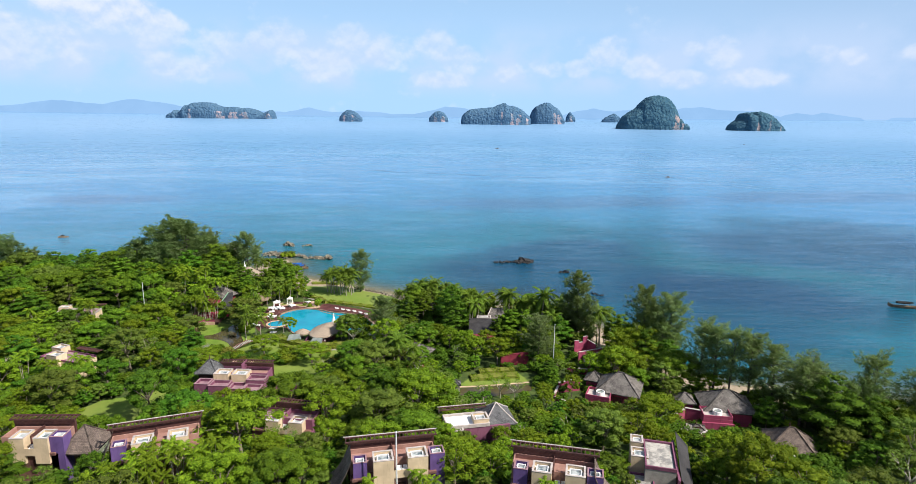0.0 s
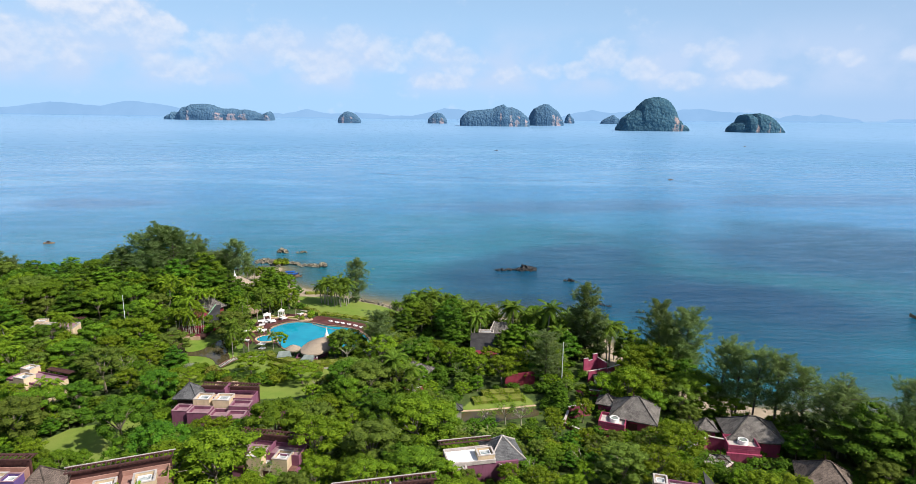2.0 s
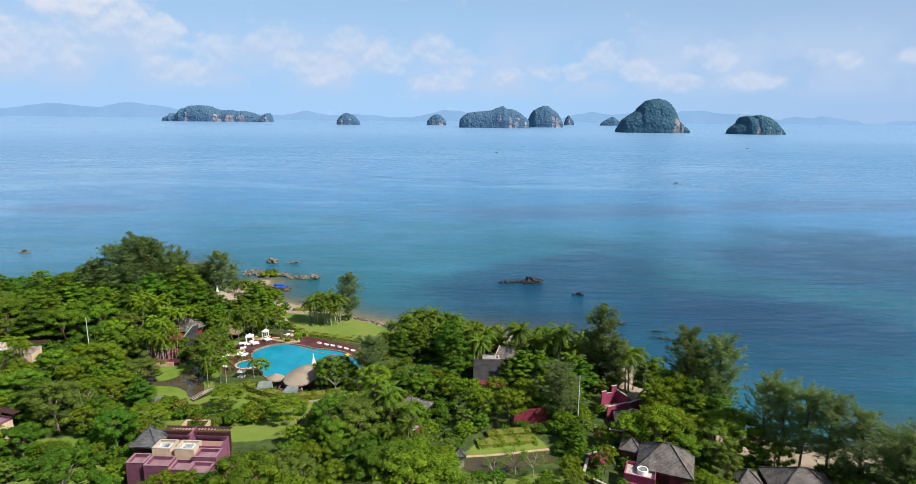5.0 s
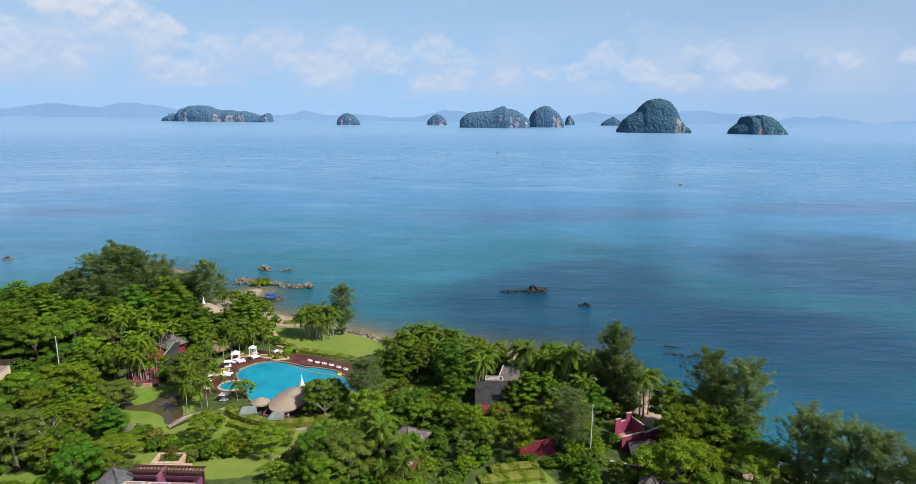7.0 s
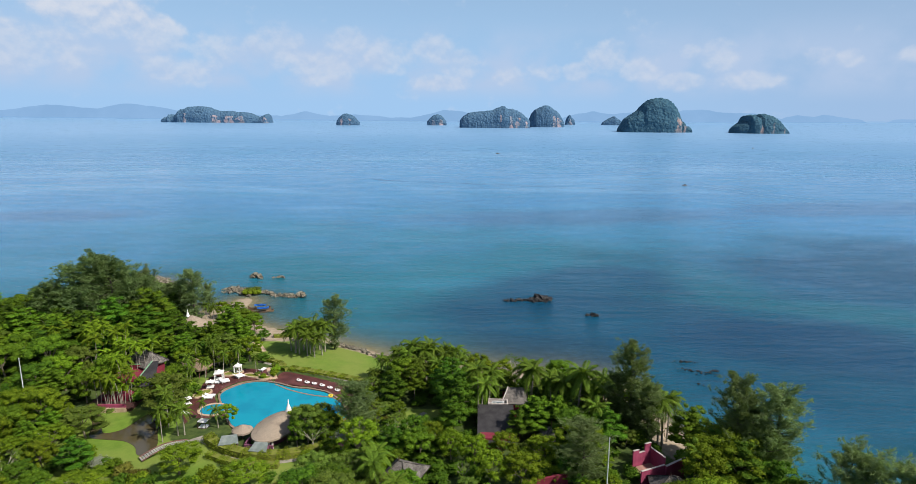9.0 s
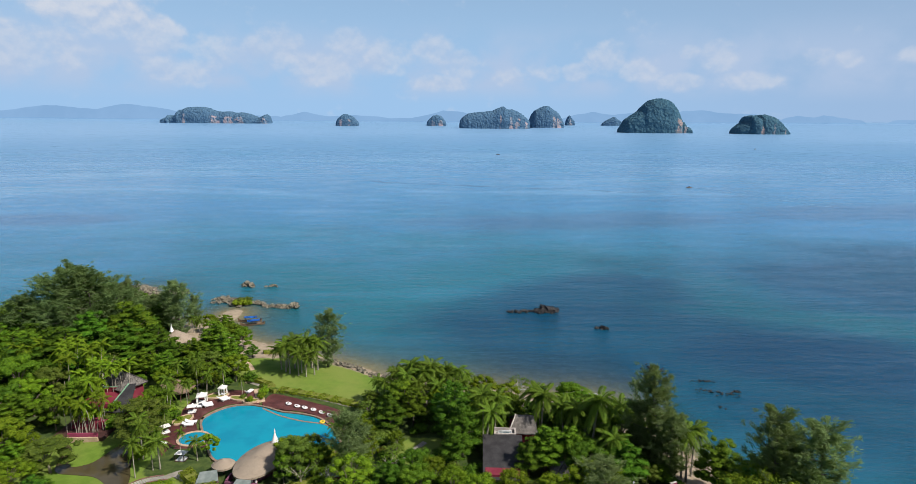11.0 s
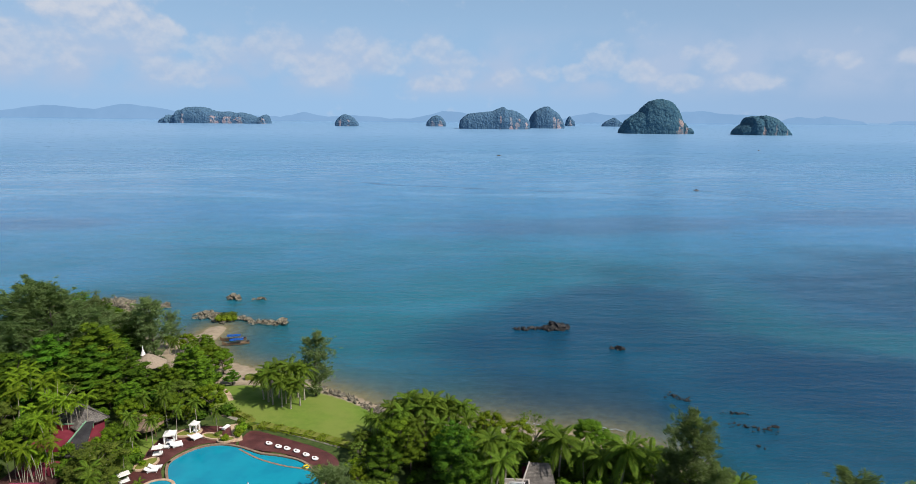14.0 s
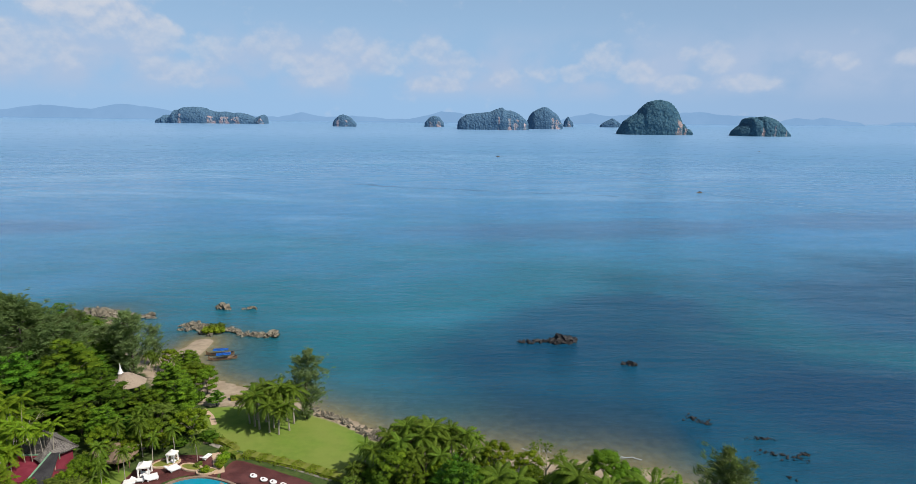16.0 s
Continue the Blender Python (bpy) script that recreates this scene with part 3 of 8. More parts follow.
def ribbon(points, width, z0, z1):
    """A strip of even width along a line, as a solid plate; z0 and z1 may be functions of x, y."""
    bm = bmesh.new()
    rows = []
    for i, p in enumerate(points):
        a, b = np.array(points[max(0, i - 1)][:2]), np.array(points[min(len(points) - 1, i + 1)][:2])
        d = (b - a) / (np.linalg.norm(b - a) + 1e-9)
        nrm = np.array((-d[1], d[0])) * width / 2
        l, r = np.array(p[:2]) + nrm, np.array(p[:2]) - nrm
        lo, hi = (z0(*p[:2]) if callable(z0) else z0), (z1(*p[:2]) if callable(z1) else z1)
        rows.append([bm.verts.new((l[0], l[1], lo)), bm.verts.new((r[0], r[1], lo)), bm.verts.new((r[0], r[1], hi)), bm.verts.new((l[0], l[1], hi))])
    for a, b in zip(rows, rows[1:]):
        for i in range(4):
            bm.faces.new((a[i], a[(i + 1) % 4], b[(i + 1) % 4], b[i]))
    bm.faces.new(rows[0])
    bm.faces.new(rows[-1][::-1])
    bmesh.ops.recalc_face_normals(bm, faces=bm.faces)
    return bm


def inside(x, y, poly):
    """Which of the points lie in the polygon."""
    x, y = np.asarray(x, float), np.asarray(y, float)
    hit = np.zeros(x.shape, bool)
    n = len(poly)
    for i in range(n):
        (x0, y0), (x1, y1) = poly[i], poly[(i + 1) % n]
        cross = (y0 > y) != (y1 > y)
        hit ^= cross & (x < (x1 - x0) * (y - y0) / (y1 - y0 + 1e-12) + x0)
    return hit


def edge_distance(x, y, poly, closed=True):
    x, y = np.asarray(x, float), np.asarray(y, float)
    best = np.full(x.shape, 1e9)
    n = len(poly)
    for i in range(n if closed else n - 1):
        (x0, y0), (x1, y1) = poly[i], poly[(i + 1) % n]
        dx, dy = x1 - x0, y1 - y0
        t = np.clip(((x - x0) * dx + (y - y0) * dy) / (dx * dx + dy * dy + 1e-9), 0, 1)
        best = np.minimum(best, np.hypot(x - x0 - t * dx, y - y0 - t * dy))
    return best


# ---- land, sea, islands ----
COAST = [(420, -300), (240, 40), (150, 95), (112, 108), (100, 113), (90, 118), (76, 124), (66, 127), (60, 131.5), (56, 137), (52, 144), (49, 150), (46.5, 158), (45, 165), (42, 173),
         (37, 178.5), (30, 181.5), (22, 182), (14, 185), (4, 188.5), (-5, 190), (-11, 192), (-16.5, 197), (-22, 200.5), (-28, 204), (-35, 208.5), (-42, 212), (-48, 215.5),
         (-54, 219), (-58, 225), (-61.4, 232), (-60.6, 238), (-61, 242), (-63.3, 244.6), (-65.4, 243), (-66.2, 238), (-68.6, 232), (-74.5, 228.5), (-88, 240), (-95, 256), (-103, 266), (-110, 262), (-116, 246), (-122, 230), (-134, 221),
         (-150, 216), (-172, 212), (-215, 205), (-330, 215), (-600, 280), (-900, 260)]
LAND = [*COAST, (-900, -600), (420, -600)]
SLOPE_Y = [-400, -60, 20, 55, 75, 92, 105, 117, 135, 150, 165, 300]
SLOPE_Z = [26, 22, 17, 12.5, 9.5, 6.3, 4.8, 3.8, 2.6, 2.2, 1.8, 1.8]

POOL = smooth_loop([(-45.9, 169.9), (-44.6, 173.2), (-42.2, 175.4), (-39.0, 176.1), (-35.2, 175.1), (-31.2, 173.0), (-27.3, 172.1), (-23.4, 170.4), (-20.6, 167.4), (-18.2, 163.2),
                    (-17.4, 158.5), (-21.5, 156.0), (-27.0, 157.5), (-32.0, 156.0), (-35.4, 154.3), (-38.4, 155.6), (-40.3, 158.2), (-42.0, 161.8), (-44.0, 165.2)], 5)
SPA = [(-44.7 + 2.7 * math.cos(a), 162.6 + 2.5 * math.sin(a)) for a in np.linspace(0, 2 * math.pi, 28, endpoint=False)]
POND = smooth_loop([(-68.0, 160.6), (-65.5, 157.2), (-63.5, 152.6), (-59.5, 151.6), (-56.4, 151.0), (-53.6, 149.0), (-51.8, 146.3), (-49.6, 146.9), (-50.2, 150.5), (-52.0, 154.5), (-53.6, 160.4), (-56.2, 162.0),
                    (-57.6, 159.6), (-58.8, 155.4), (-61.6, 154.0), (-63.3, 156.4), (-65.0, 159.8), (-67.0, 161.6)], 4)
POND_SMALL = smooth_loop([(4.5, 117.5), (9, 116.2), (14, 117.8), (19.5, 119.4), (18.6, 122.4), (14, 121.8), (9, 121.0), (5, 120.4)], 4)


def base_height(x, y):
    z = np.interp(y, SLOPE_Y, SLOPE_Z)
    side = np.clip((x - 22) / 30, 0, 1)
    z = z - side * np.clip(z - 1.5, 0, 3.2)
    left = np.clip((-70 - x) / 60, 0, 1)
    return z + left * 0.8


def ground_height(x, y):
    x, y = np.asarray(x, float), np.asarray(y, float)
    d = edge_distance(x, y, COAST, False)
    land = inside(x, y, LAND)
    up = np.minimum(base_height(x, y), 0.05 + 0.13 * d)
    drop = np.interp(x, [46, 58, 72, 84], [0.045, 0.10, 0.10, 0.05])       # the bed falls faster off the far beach
    z = np.where(land, up, np.maximum(-drop * d, -7.0))
    for hole, level in ((POND, 1.70), (POND_SMALL, 2.70)):
        cx, cy = np.mean([p[0] for p in hole]), np.mean([p[1] for p in hole])
        close = (np.abs(x - cx) < 22) & (np.abs(y - cy) < 22)
        if close.any():
            d = np.where(inside(x, y, hole), 0.0, edge_distance(x, y, hole))
            z = np.where(close, level + (z - level) * np.clip((d - 1.5) / 6.0, 0, 1), z)
    for hole, dip in ((POOL, 2.0), (SPA, 1.6)):
        near = inside(x, y, hole)
        if near.any():
            z = np.where(near, z - np.clip(edge_distance(x, y, hole) * 2.0, 0, dip), z)
    return z


def gz(x, y):
    return float(ground_height(np.array([x]), np.array([y]))[0])


def axis(lo, a, b, hi, fine, grow=1.35):
    core = list(np.arange(a, b + fine * 0.5, fine))
    for sign, start, stop in ((-1, core[0], lo), (1, core[-1], hi)):
        step, p, extra = fine, start, []
        while (p - stop) * sign < 0:
            step *= grow
            p += sign * step
            extra.append(p)
        core = extra[::-1] + core if sign < 0 else core + extra
    return np.array(core)


def sheet(name, xs, ys, zfun):
    gx, gy = np.meshgrid(xs, ys)
    z = zfun(gx.ravel(), gy.ravel())
    nx, ny = len(xs), len(ys)
    verts = np.stack([gx.ravel(), gy.ravel(), z], 1)
    i = (np.arange(ny - 1)[:, None] * nx + np.arange(nx - 1)).ravel()
    faces = np.stack([i, i + 1, i + 1 + nx, i + nx], 1)
    me = bpy.data.meshes.new(name)
    me.vertices.add(len(verts))
    me.vertices.foreach_set("co", verts.astype(np.float32).ravel())
    me.loops.add(faces.size)
    me.loops.foreach_set("vertex_index", faces.astype(np.int32).ravel())
    me.polygons.add(len(faces))
    me.polygons.foreach_set("loop_start", np.arange(0, faces.size, 4, dtype=np.int32))
    me.polygons.foreach_set("use_smooth", np.ones(len(faces), bool))
    me.update()
    return me, verts


LAWNS = [
    [(-44, 201.5), (-40, 204.5), (-34, 203.8), (-27, 200.5), (-21.5, 197.4), (-16, 193.8), (-10.5, 189), (-7, 182), (-5, 175), (-8, 171), (-14, 174.5), (-24, 178.8), (-33, 182.8), (-40.5, 186.8), (-45, 190), (-49, 195), (-48, 200)],
    [(-69, 163), (-66, 161.5), (-61, 163.8), (-56.8, 162.5), (-52, 162), (-49, 158), (-49, 152), (-46, 150), (-43, 152), (-38, 147), (-36, 140), (-30, 142), (-24, 143), (-22, 138), (-30, 134), (-42, 132), (-48, 130), (-58, 133), (-66, 140), (-68, 150)],
    [(-60, 174), (-54, 178.5), (-50.5, 177.5), (-51.5, 170), (-56, 168)],
    [(-6, 162), (1, 162), (1, 155), (-5, 150), (-8, 155)],
    [(4, 121.5), (9, 127.5), (17.5, 128.5), (20, 123), (12, 122)],
    [(1, 117), (4, 121), (4, 117), (12, 114.5), (20, 117), (20, 112), (14, 108), (4, 111)],
    [(-66, 112), (-55, 119), (-49, 113), (-52, 104), (-60, 100), (-68, 104)],
    [(-60, 92), (-50, 97), (-46, 92), (-52, 87)],
    [(-64, 101), (-58, 107), (-50, 106), (-48.5, 100), (-54, 96.5), (-60, 96.5)],
    [(-72, 128), (-60, 127), (-58, 121), (-68, 120)],
    [(-44, 130), (-36, 133), (-26, 133), (-27, 127), (-40, 125)],
    [(-40, 134), (-34, 142), (-24, 143), (-16, 141), (-18, 135), (-28, 132)],
    [(-66, 127), (-62, 136), (-56, 137), (-54, 129), (-58, 125)],
]
xs, ys = axis(-900, -185, 128, 420, 1.5), axis(-600, 48, 265, 330, 1.5)
ground_me, gv = sheet("ground", xs, ys, ground_height)
coast_d = edge_distance(gv[:, 0], gv[:, 1], COAST, False)
on_land = inside(gv[:, 0], gv[:, 1], LAND)
sand_reach = np.interp(gv[:, 0], [-130, -79, -70, -48, -40, -34, -10, 0, 20, 50, 75, 130], [-3, -3, 12, 12, 8, 2.4, 3.0, 7, 9, 9, 15, 17])
sand = np.where(on_land, np.clip(0.5 + (sand_reach - coast_d) / 4.0, 0, 1), 1.0)
# weed and dark stones cover the bed off the far beach
sand = np.where(~on_land & (gv[:, 0] > 50) & ((gv[:, 0] < 78) | (gv[:, 1] > 148)), np.clip(1.0 - (coast_d - 4) / 5, 0.15, 1), sand)
sand = np.where(inside(gv[:, 0], gv[:, 1], POOL) | inside(gv[:, 0], gv[:, 1], SPA), 0.0, sand)
lawn = np.zeros(len(gv))
for poly in LAWNS:
    d = edge_distance(gv[:, 0], gv[:, 1], poly)
    lawn = np.maximum(lawn, np.where(inside(gv[:, 0], gv[:, 1], poly), np.clip(0.5 + d / 3, 0, 1), np.clip(0.5 - d / 3, 0, 1)))
for nm, val in (("sand", sand), ("lawn", lawn)):
    ground_me.attributes.new(nm, "FLOAT", "POINT").data.foreach_set("value", val.astype(np.float32))
ground_me.materials.append(GROUND)
tagged(new("ground", ground_me), "sloping tropical ground with mown lawns, leaf litter and beach sand", "ground", kind="structure")


def sea_level(x, y):
    return 26.0 * np.clip((np.hypot(x * 0.55, y) - 3000) / 2000, 0, None) ** 2


xs, ys = axis(-7500, -250, 230, 7500, 4.0, 1.12), axis(-200, 90, 420, 5600, 4.0, 1.10)
sea_me, sv = sheet("sea", xs, ys, sea_level)
bed = ground_height(sv[:, 0], sv[:, 1])
clear_m = np.interp(sv[:, 0], [-60, -20, 0, 14, 44, 56, 70, 84], [0.42, 0.45, 0.58, 0.62, 0.58, 0.40, 0.5, 0.85])
cover = 1 - np.exp(np.minimum(bed, 0) / clear_m)
sea_me.attributes.new("depth", "FLOAT", "POINT").data.foreach_set("value", cover.astype(np.float32))
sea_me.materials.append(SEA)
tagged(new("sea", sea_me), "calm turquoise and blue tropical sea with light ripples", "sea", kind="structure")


def ridge_height(profile, u):
    return np.interp(u, [p[0] for p in profile], [p[1] for p in profile])


def island(profile, y, z0, thick, material, seed, rough=1.0, label="", cliffs=()):
    """A limestone island: its skyline follows the profile of (x, height); sheer flanks, gullies, knobbly forest."""
    x0, x1 = profile[0][0], profile[-1][0]
    top = max(p[1] for p in profile)
    n = int(np.clip((x1 - x0) / 2.2, 40, 280))
    m = 56
    verts, faces, bare = [], [], []
    for j in range(m + 1):
        th = math.pi * j / m
        w, rise = -math.copysign(abs(math.cos(th)) ** 0.62, math.cos(th)), max(0.0, math.sin(th)) ** 0.62
        for i in range(n + 1):
            x = x0 + (x1 - x0) * i / n
            h = float(ridge_height(profile, x))
            half = thick * 0.5 * (0.25 + 0.75 * (h / top) ** 0.6)
            yy = y + thick * 0.5 + w * half
            z = h * rise
            gully = noise.fractal(Vector((x * 0.022, yy * 0.022, z * 0.022 + seed * 3.1)), 0.9, 2.0, 4)
            knob = noise.noise(Vector((x * 0.10, yy * 0.10, z * 0.10 + seed))) * 3.0 + noise.noise(Vector((x * 0.24, yy * 0.24, z * 0.24 + seed))) * 2.6
            lift = min(1.0, h / 14.0) * rough
            fade = 1.0 if 0 < j < m else 0.0
            yy -= (gully * thick * 0.022 + knob * 0.8) * abs(w) * (1 if w < 0 else -1) * lift
            z += (knob + gully * 3.0 * (1 - rise)) * rise * lift
            xx = x + (gully * 3.0 + knob * 0.6) * lift * fade
            c = 0.0
            for cx, cw in cliffs:
                c = max(c, math.exp(-((x - cx) / cw) ** 2))
            bare.append(c * (1.0 if w < -0.2 else 0.0) * (1.0 if rise < 0.62 else 0.2))
            verts.append((xx, yy, z0 + (max(z, 0.3) if fade and 0 < i < n else -6.0)))
    for j in range(m):
        for i in range(n):
            a = j * (n + 1) + i
            faces.append((a, a + 1, a + n + 2, a + n + 1))
    me = mesh_from("island", verts, faces, True)
    me.materials.append(material)
    me.attributes.new("cliff", "FLOAT", "POINT").data.foreach_set("value", np.array(bare, np.float32))
    return tagged(new("island", me), label, "island", "limestone islands in the bay")


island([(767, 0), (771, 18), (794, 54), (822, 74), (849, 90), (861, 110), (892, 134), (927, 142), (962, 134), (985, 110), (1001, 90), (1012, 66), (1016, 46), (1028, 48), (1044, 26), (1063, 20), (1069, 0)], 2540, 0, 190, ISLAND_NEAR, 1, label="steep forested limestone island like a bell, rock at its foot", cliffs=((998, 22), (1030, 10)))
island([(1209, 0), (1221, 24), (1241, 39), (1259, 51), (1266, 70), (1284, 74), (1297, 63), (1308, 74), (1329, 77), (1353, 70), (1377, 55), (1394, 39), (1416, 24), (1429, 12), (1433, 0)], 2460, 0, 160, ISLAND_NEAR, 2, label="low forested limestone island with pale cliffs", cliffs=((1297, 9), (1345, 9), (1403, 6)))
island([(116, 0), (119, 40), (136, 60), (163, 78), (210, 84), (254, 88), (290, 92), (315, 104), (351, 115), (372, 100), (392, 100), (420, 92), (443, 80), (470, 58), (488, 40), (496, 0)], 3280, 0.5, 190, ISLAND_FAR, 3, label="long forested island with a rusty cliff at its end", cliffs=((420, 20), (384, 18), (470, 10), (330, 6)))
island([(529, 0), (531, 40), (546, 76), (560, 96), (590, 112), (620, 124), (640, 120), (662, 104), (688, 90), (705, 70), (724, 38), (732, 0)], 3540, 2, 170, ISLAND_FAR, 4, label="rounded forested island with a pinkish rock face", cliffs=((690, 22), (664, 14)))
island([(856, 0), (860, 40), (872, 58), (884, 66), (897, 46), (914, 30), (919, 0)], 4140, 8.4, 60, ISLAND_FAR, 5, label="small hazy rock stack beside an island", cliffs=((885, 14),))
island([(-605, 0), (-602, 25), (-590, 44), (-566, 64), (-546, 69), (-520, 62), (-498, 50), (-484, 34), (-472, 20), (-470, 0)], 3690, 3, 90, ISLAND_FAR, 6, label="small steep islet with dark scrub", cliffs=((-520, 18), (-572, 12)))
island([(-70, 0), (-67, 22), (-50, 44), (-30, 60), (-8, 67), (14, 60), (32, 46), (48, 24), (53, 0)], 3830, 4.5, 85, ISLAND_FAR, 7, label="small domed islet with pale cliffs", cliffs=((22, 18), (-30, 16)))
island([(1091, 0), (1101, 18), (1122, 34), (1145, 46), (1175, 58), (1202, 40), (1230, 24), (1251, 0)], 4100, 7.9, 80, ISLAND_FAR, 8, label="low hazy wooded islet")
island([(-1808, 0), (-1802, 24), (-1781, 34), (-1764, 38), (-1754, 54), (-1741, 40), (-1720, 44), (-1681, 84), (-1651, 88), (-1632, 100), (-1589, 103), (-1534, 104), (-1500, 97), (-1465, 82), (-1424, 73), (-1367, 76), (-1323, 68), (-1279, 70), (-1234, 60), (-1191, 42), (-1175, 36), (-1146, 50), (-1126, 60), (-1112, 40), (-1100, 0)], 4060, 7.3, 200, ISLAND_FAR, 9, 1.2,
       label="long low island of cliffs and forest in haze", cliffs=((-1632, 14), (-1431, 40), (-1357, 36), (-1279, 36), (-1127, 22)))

HILL_LINES = [
    [(-3700, 40), (-3410, 72), (-3239, 91), (-2980, 127), (-2769, 113), (-2600, 98), (-2404, 138), (-2212, 127), (-2001, 90), (-1829, 72), (-1612, 69), (-1242, 56), (-1100, 24)],
    [(-1280, 24), (-1180, 60), (-1021, 89), (-912, 68), (-759, 57), (-560, 67), (-383, 47), (-205, 49), (-49, 81), (40, 109), (197, 93), (290, 60), (520, 40), (700, 24)],
    [(850, 24), (964, 44), (1075, 84), (1210, 108), (1371, 79), (1530, 102), (1640, 70), (1760, 60), (1831, 80), (1918, 115), (2055, 126), (2241, 105), (2474, 99), (2711, 57), (2780, 24)],
    [(2640, 24), (2740, 62), (2848, 85), (2989, 77), (3056, 96), (3224, 71), (3377, 54), (3410, 22)],
    [(3570, 22), (3627, 57), (3934, 65), (4176, 44), (4300, 22)],
]
for line in HILL_LINES:
    n = 90
    verts, faces = [], []
    for i in range(n + 1):
        x = line[0][0] + (line[-1][0] - line[0][0]) * i / n
        h = float(ridge_height(line, x)) + noise.fractal(Vector((x * 0.006, 0.3, 2.0)), 0.8, 2.0, 4) * 7
        floor_z = float(sea_level(np.array([x * 0.3]), np.array([4800.0]))[0]) - 6
        for dy, s in ((0, 0.0), (20, 0.55), (60, 1.0), (110, 0.5), (150, 0.0)):
            verts.append((x, 4790 + dy, floor_z + max(h - floor_z, 0.5) * s))
    for i in range(n):
        for j in range(4):
            a = i * 5 + j
            faces.append((a, a + 5, a + 6, a + 1))
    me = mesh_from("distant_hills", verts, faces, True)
    # glowing haze colour; sunlight has no part in it
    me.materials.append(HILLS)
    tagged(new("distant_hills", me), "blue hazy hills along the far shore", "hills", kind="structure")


# ---- vegetation ----
rng = np.random.default_rng(7)


def leaf_quads(centres, outward, size, slim=0.55, flat=0.5, droop=0.0):
    """Loose leaf blades round the centres, turned partly outward."""
    n = len(centres)
    nrm = outward * (1 - flat) + rng.normal(0, 0.36, (n, 3)) + np.array((0, 0, flat * 0.9))
    nrm /= np.linalg.norm(nrm, axis=1, keepdims=True) + 1e-9
    a = np.cross(nrm, rng.normal(0, 1, (n, 3)))
    a /= np.linalg.norm(a, axis=1, keepdims=True) + 1e-9
    a[:, 2] -= droop
    a /= np.linalg.norm(a, axis=1, keepdims=True) + 1e-9
    b = np.cross(nrm, a)
    L = (size * rng.uniform(0.65, 1.35, n))[:, None]
    W = L * slim
    return np.stack([centres - a * L * 0.5, centres - b * W * 0.5, centres + a * L * 0.5, centres + b * W * 0.5], 1)


def ball_points(n):
    v = rng.normal(0, 1, (n, 3))
    return v / np.linalg.norm(v, axis=1, keepdims=True)


# a rounded knob: the 26 outer points of a 3 x 3 x 3 grid drawn in to a ball, and its 24 faces
BLOCK = np.array([p for p in itertools.product((-1, 0, 1), repeat=3) if any(p)], float)
BLOCK_FACES = []
for ax, sg, u, v in itertools.product(range(3), (-1, 1), (-1, 0), (-1, 0)):
    ring = []
    for du, dv in ((0, 0), (1, 0), (1, 1), (0, 1)):
        p = [0, 0, 0]
        p[ax], p[(ax + 1) % 3], p[(ax + 2) % 3] = sg, u + du, v + dv
        ring.append(int(np.where((BLOCK == p).all(1))[0][0]))
    BLOCK_FACES.append(ring if sg > 0 else ring[::-1])
BLOCK_FACES = np.array(BLOCK_FACES)
BLOCK /= np.linalg.norm(BLOCK, axis=1, keepdims=True)


def lobes_crown(name, lobes, leaves, size, slim=0.55, core=0.74, flat=0.28):
    """A crown of many clumps: loose leaves over each, and a shaded inside of larger blades."""
    total = sum(l[3] * l[4] for l in lobes)
    qs = []
    for x, y, z, r, rz in lobes:
        n = max(20, int(leaves * r * rz / total))
        v = ball_points(n)
        v[:, 2] = np.where(v[:, 2] < -0.35, -v[:, 2], v[:, 2])
        depth = rng.uniform(0.72, 1.14, n)[:, None]
        c = np.array((x, y, z)) + v * depth * np.array((r, r, rz))
        qs.append(leaf_quads(c, v, size, slim, flat))
        knob = BLOCK + rng.normal(0, 0.10, (26, 3))
        qs.append(np.array((x, y, z)) + knob[BLOCK_FACES] * core * np.array((r, r, rz)))
    return quads(name, np.concatenate(qs))


def limbs_mesh(trunk_top, radius, ends, lean=(0, 0), sides=7):
    bm = bmesh.new()
    top = Vector((lean[0], lean[1], trunk_top))
    tube(bm, [(0, 0, -0.4), (lean[0] * 0.3, lean[1] * 0.3, trunk_top * 0.45), top], [radius * 1.25, radius, radius * 0.7], sides)
    for e in ends:
        e = Vector(e)
        mid = top.lerp(e, 0.5) + Vector((0, 0, 0.12 * (e - top).length))
        tube(bm, [top - Vector((0, 0, 0.3)), mid, e], [radius * 0.5, radius * 0.33, radius * 0.12], 5)
    return bm


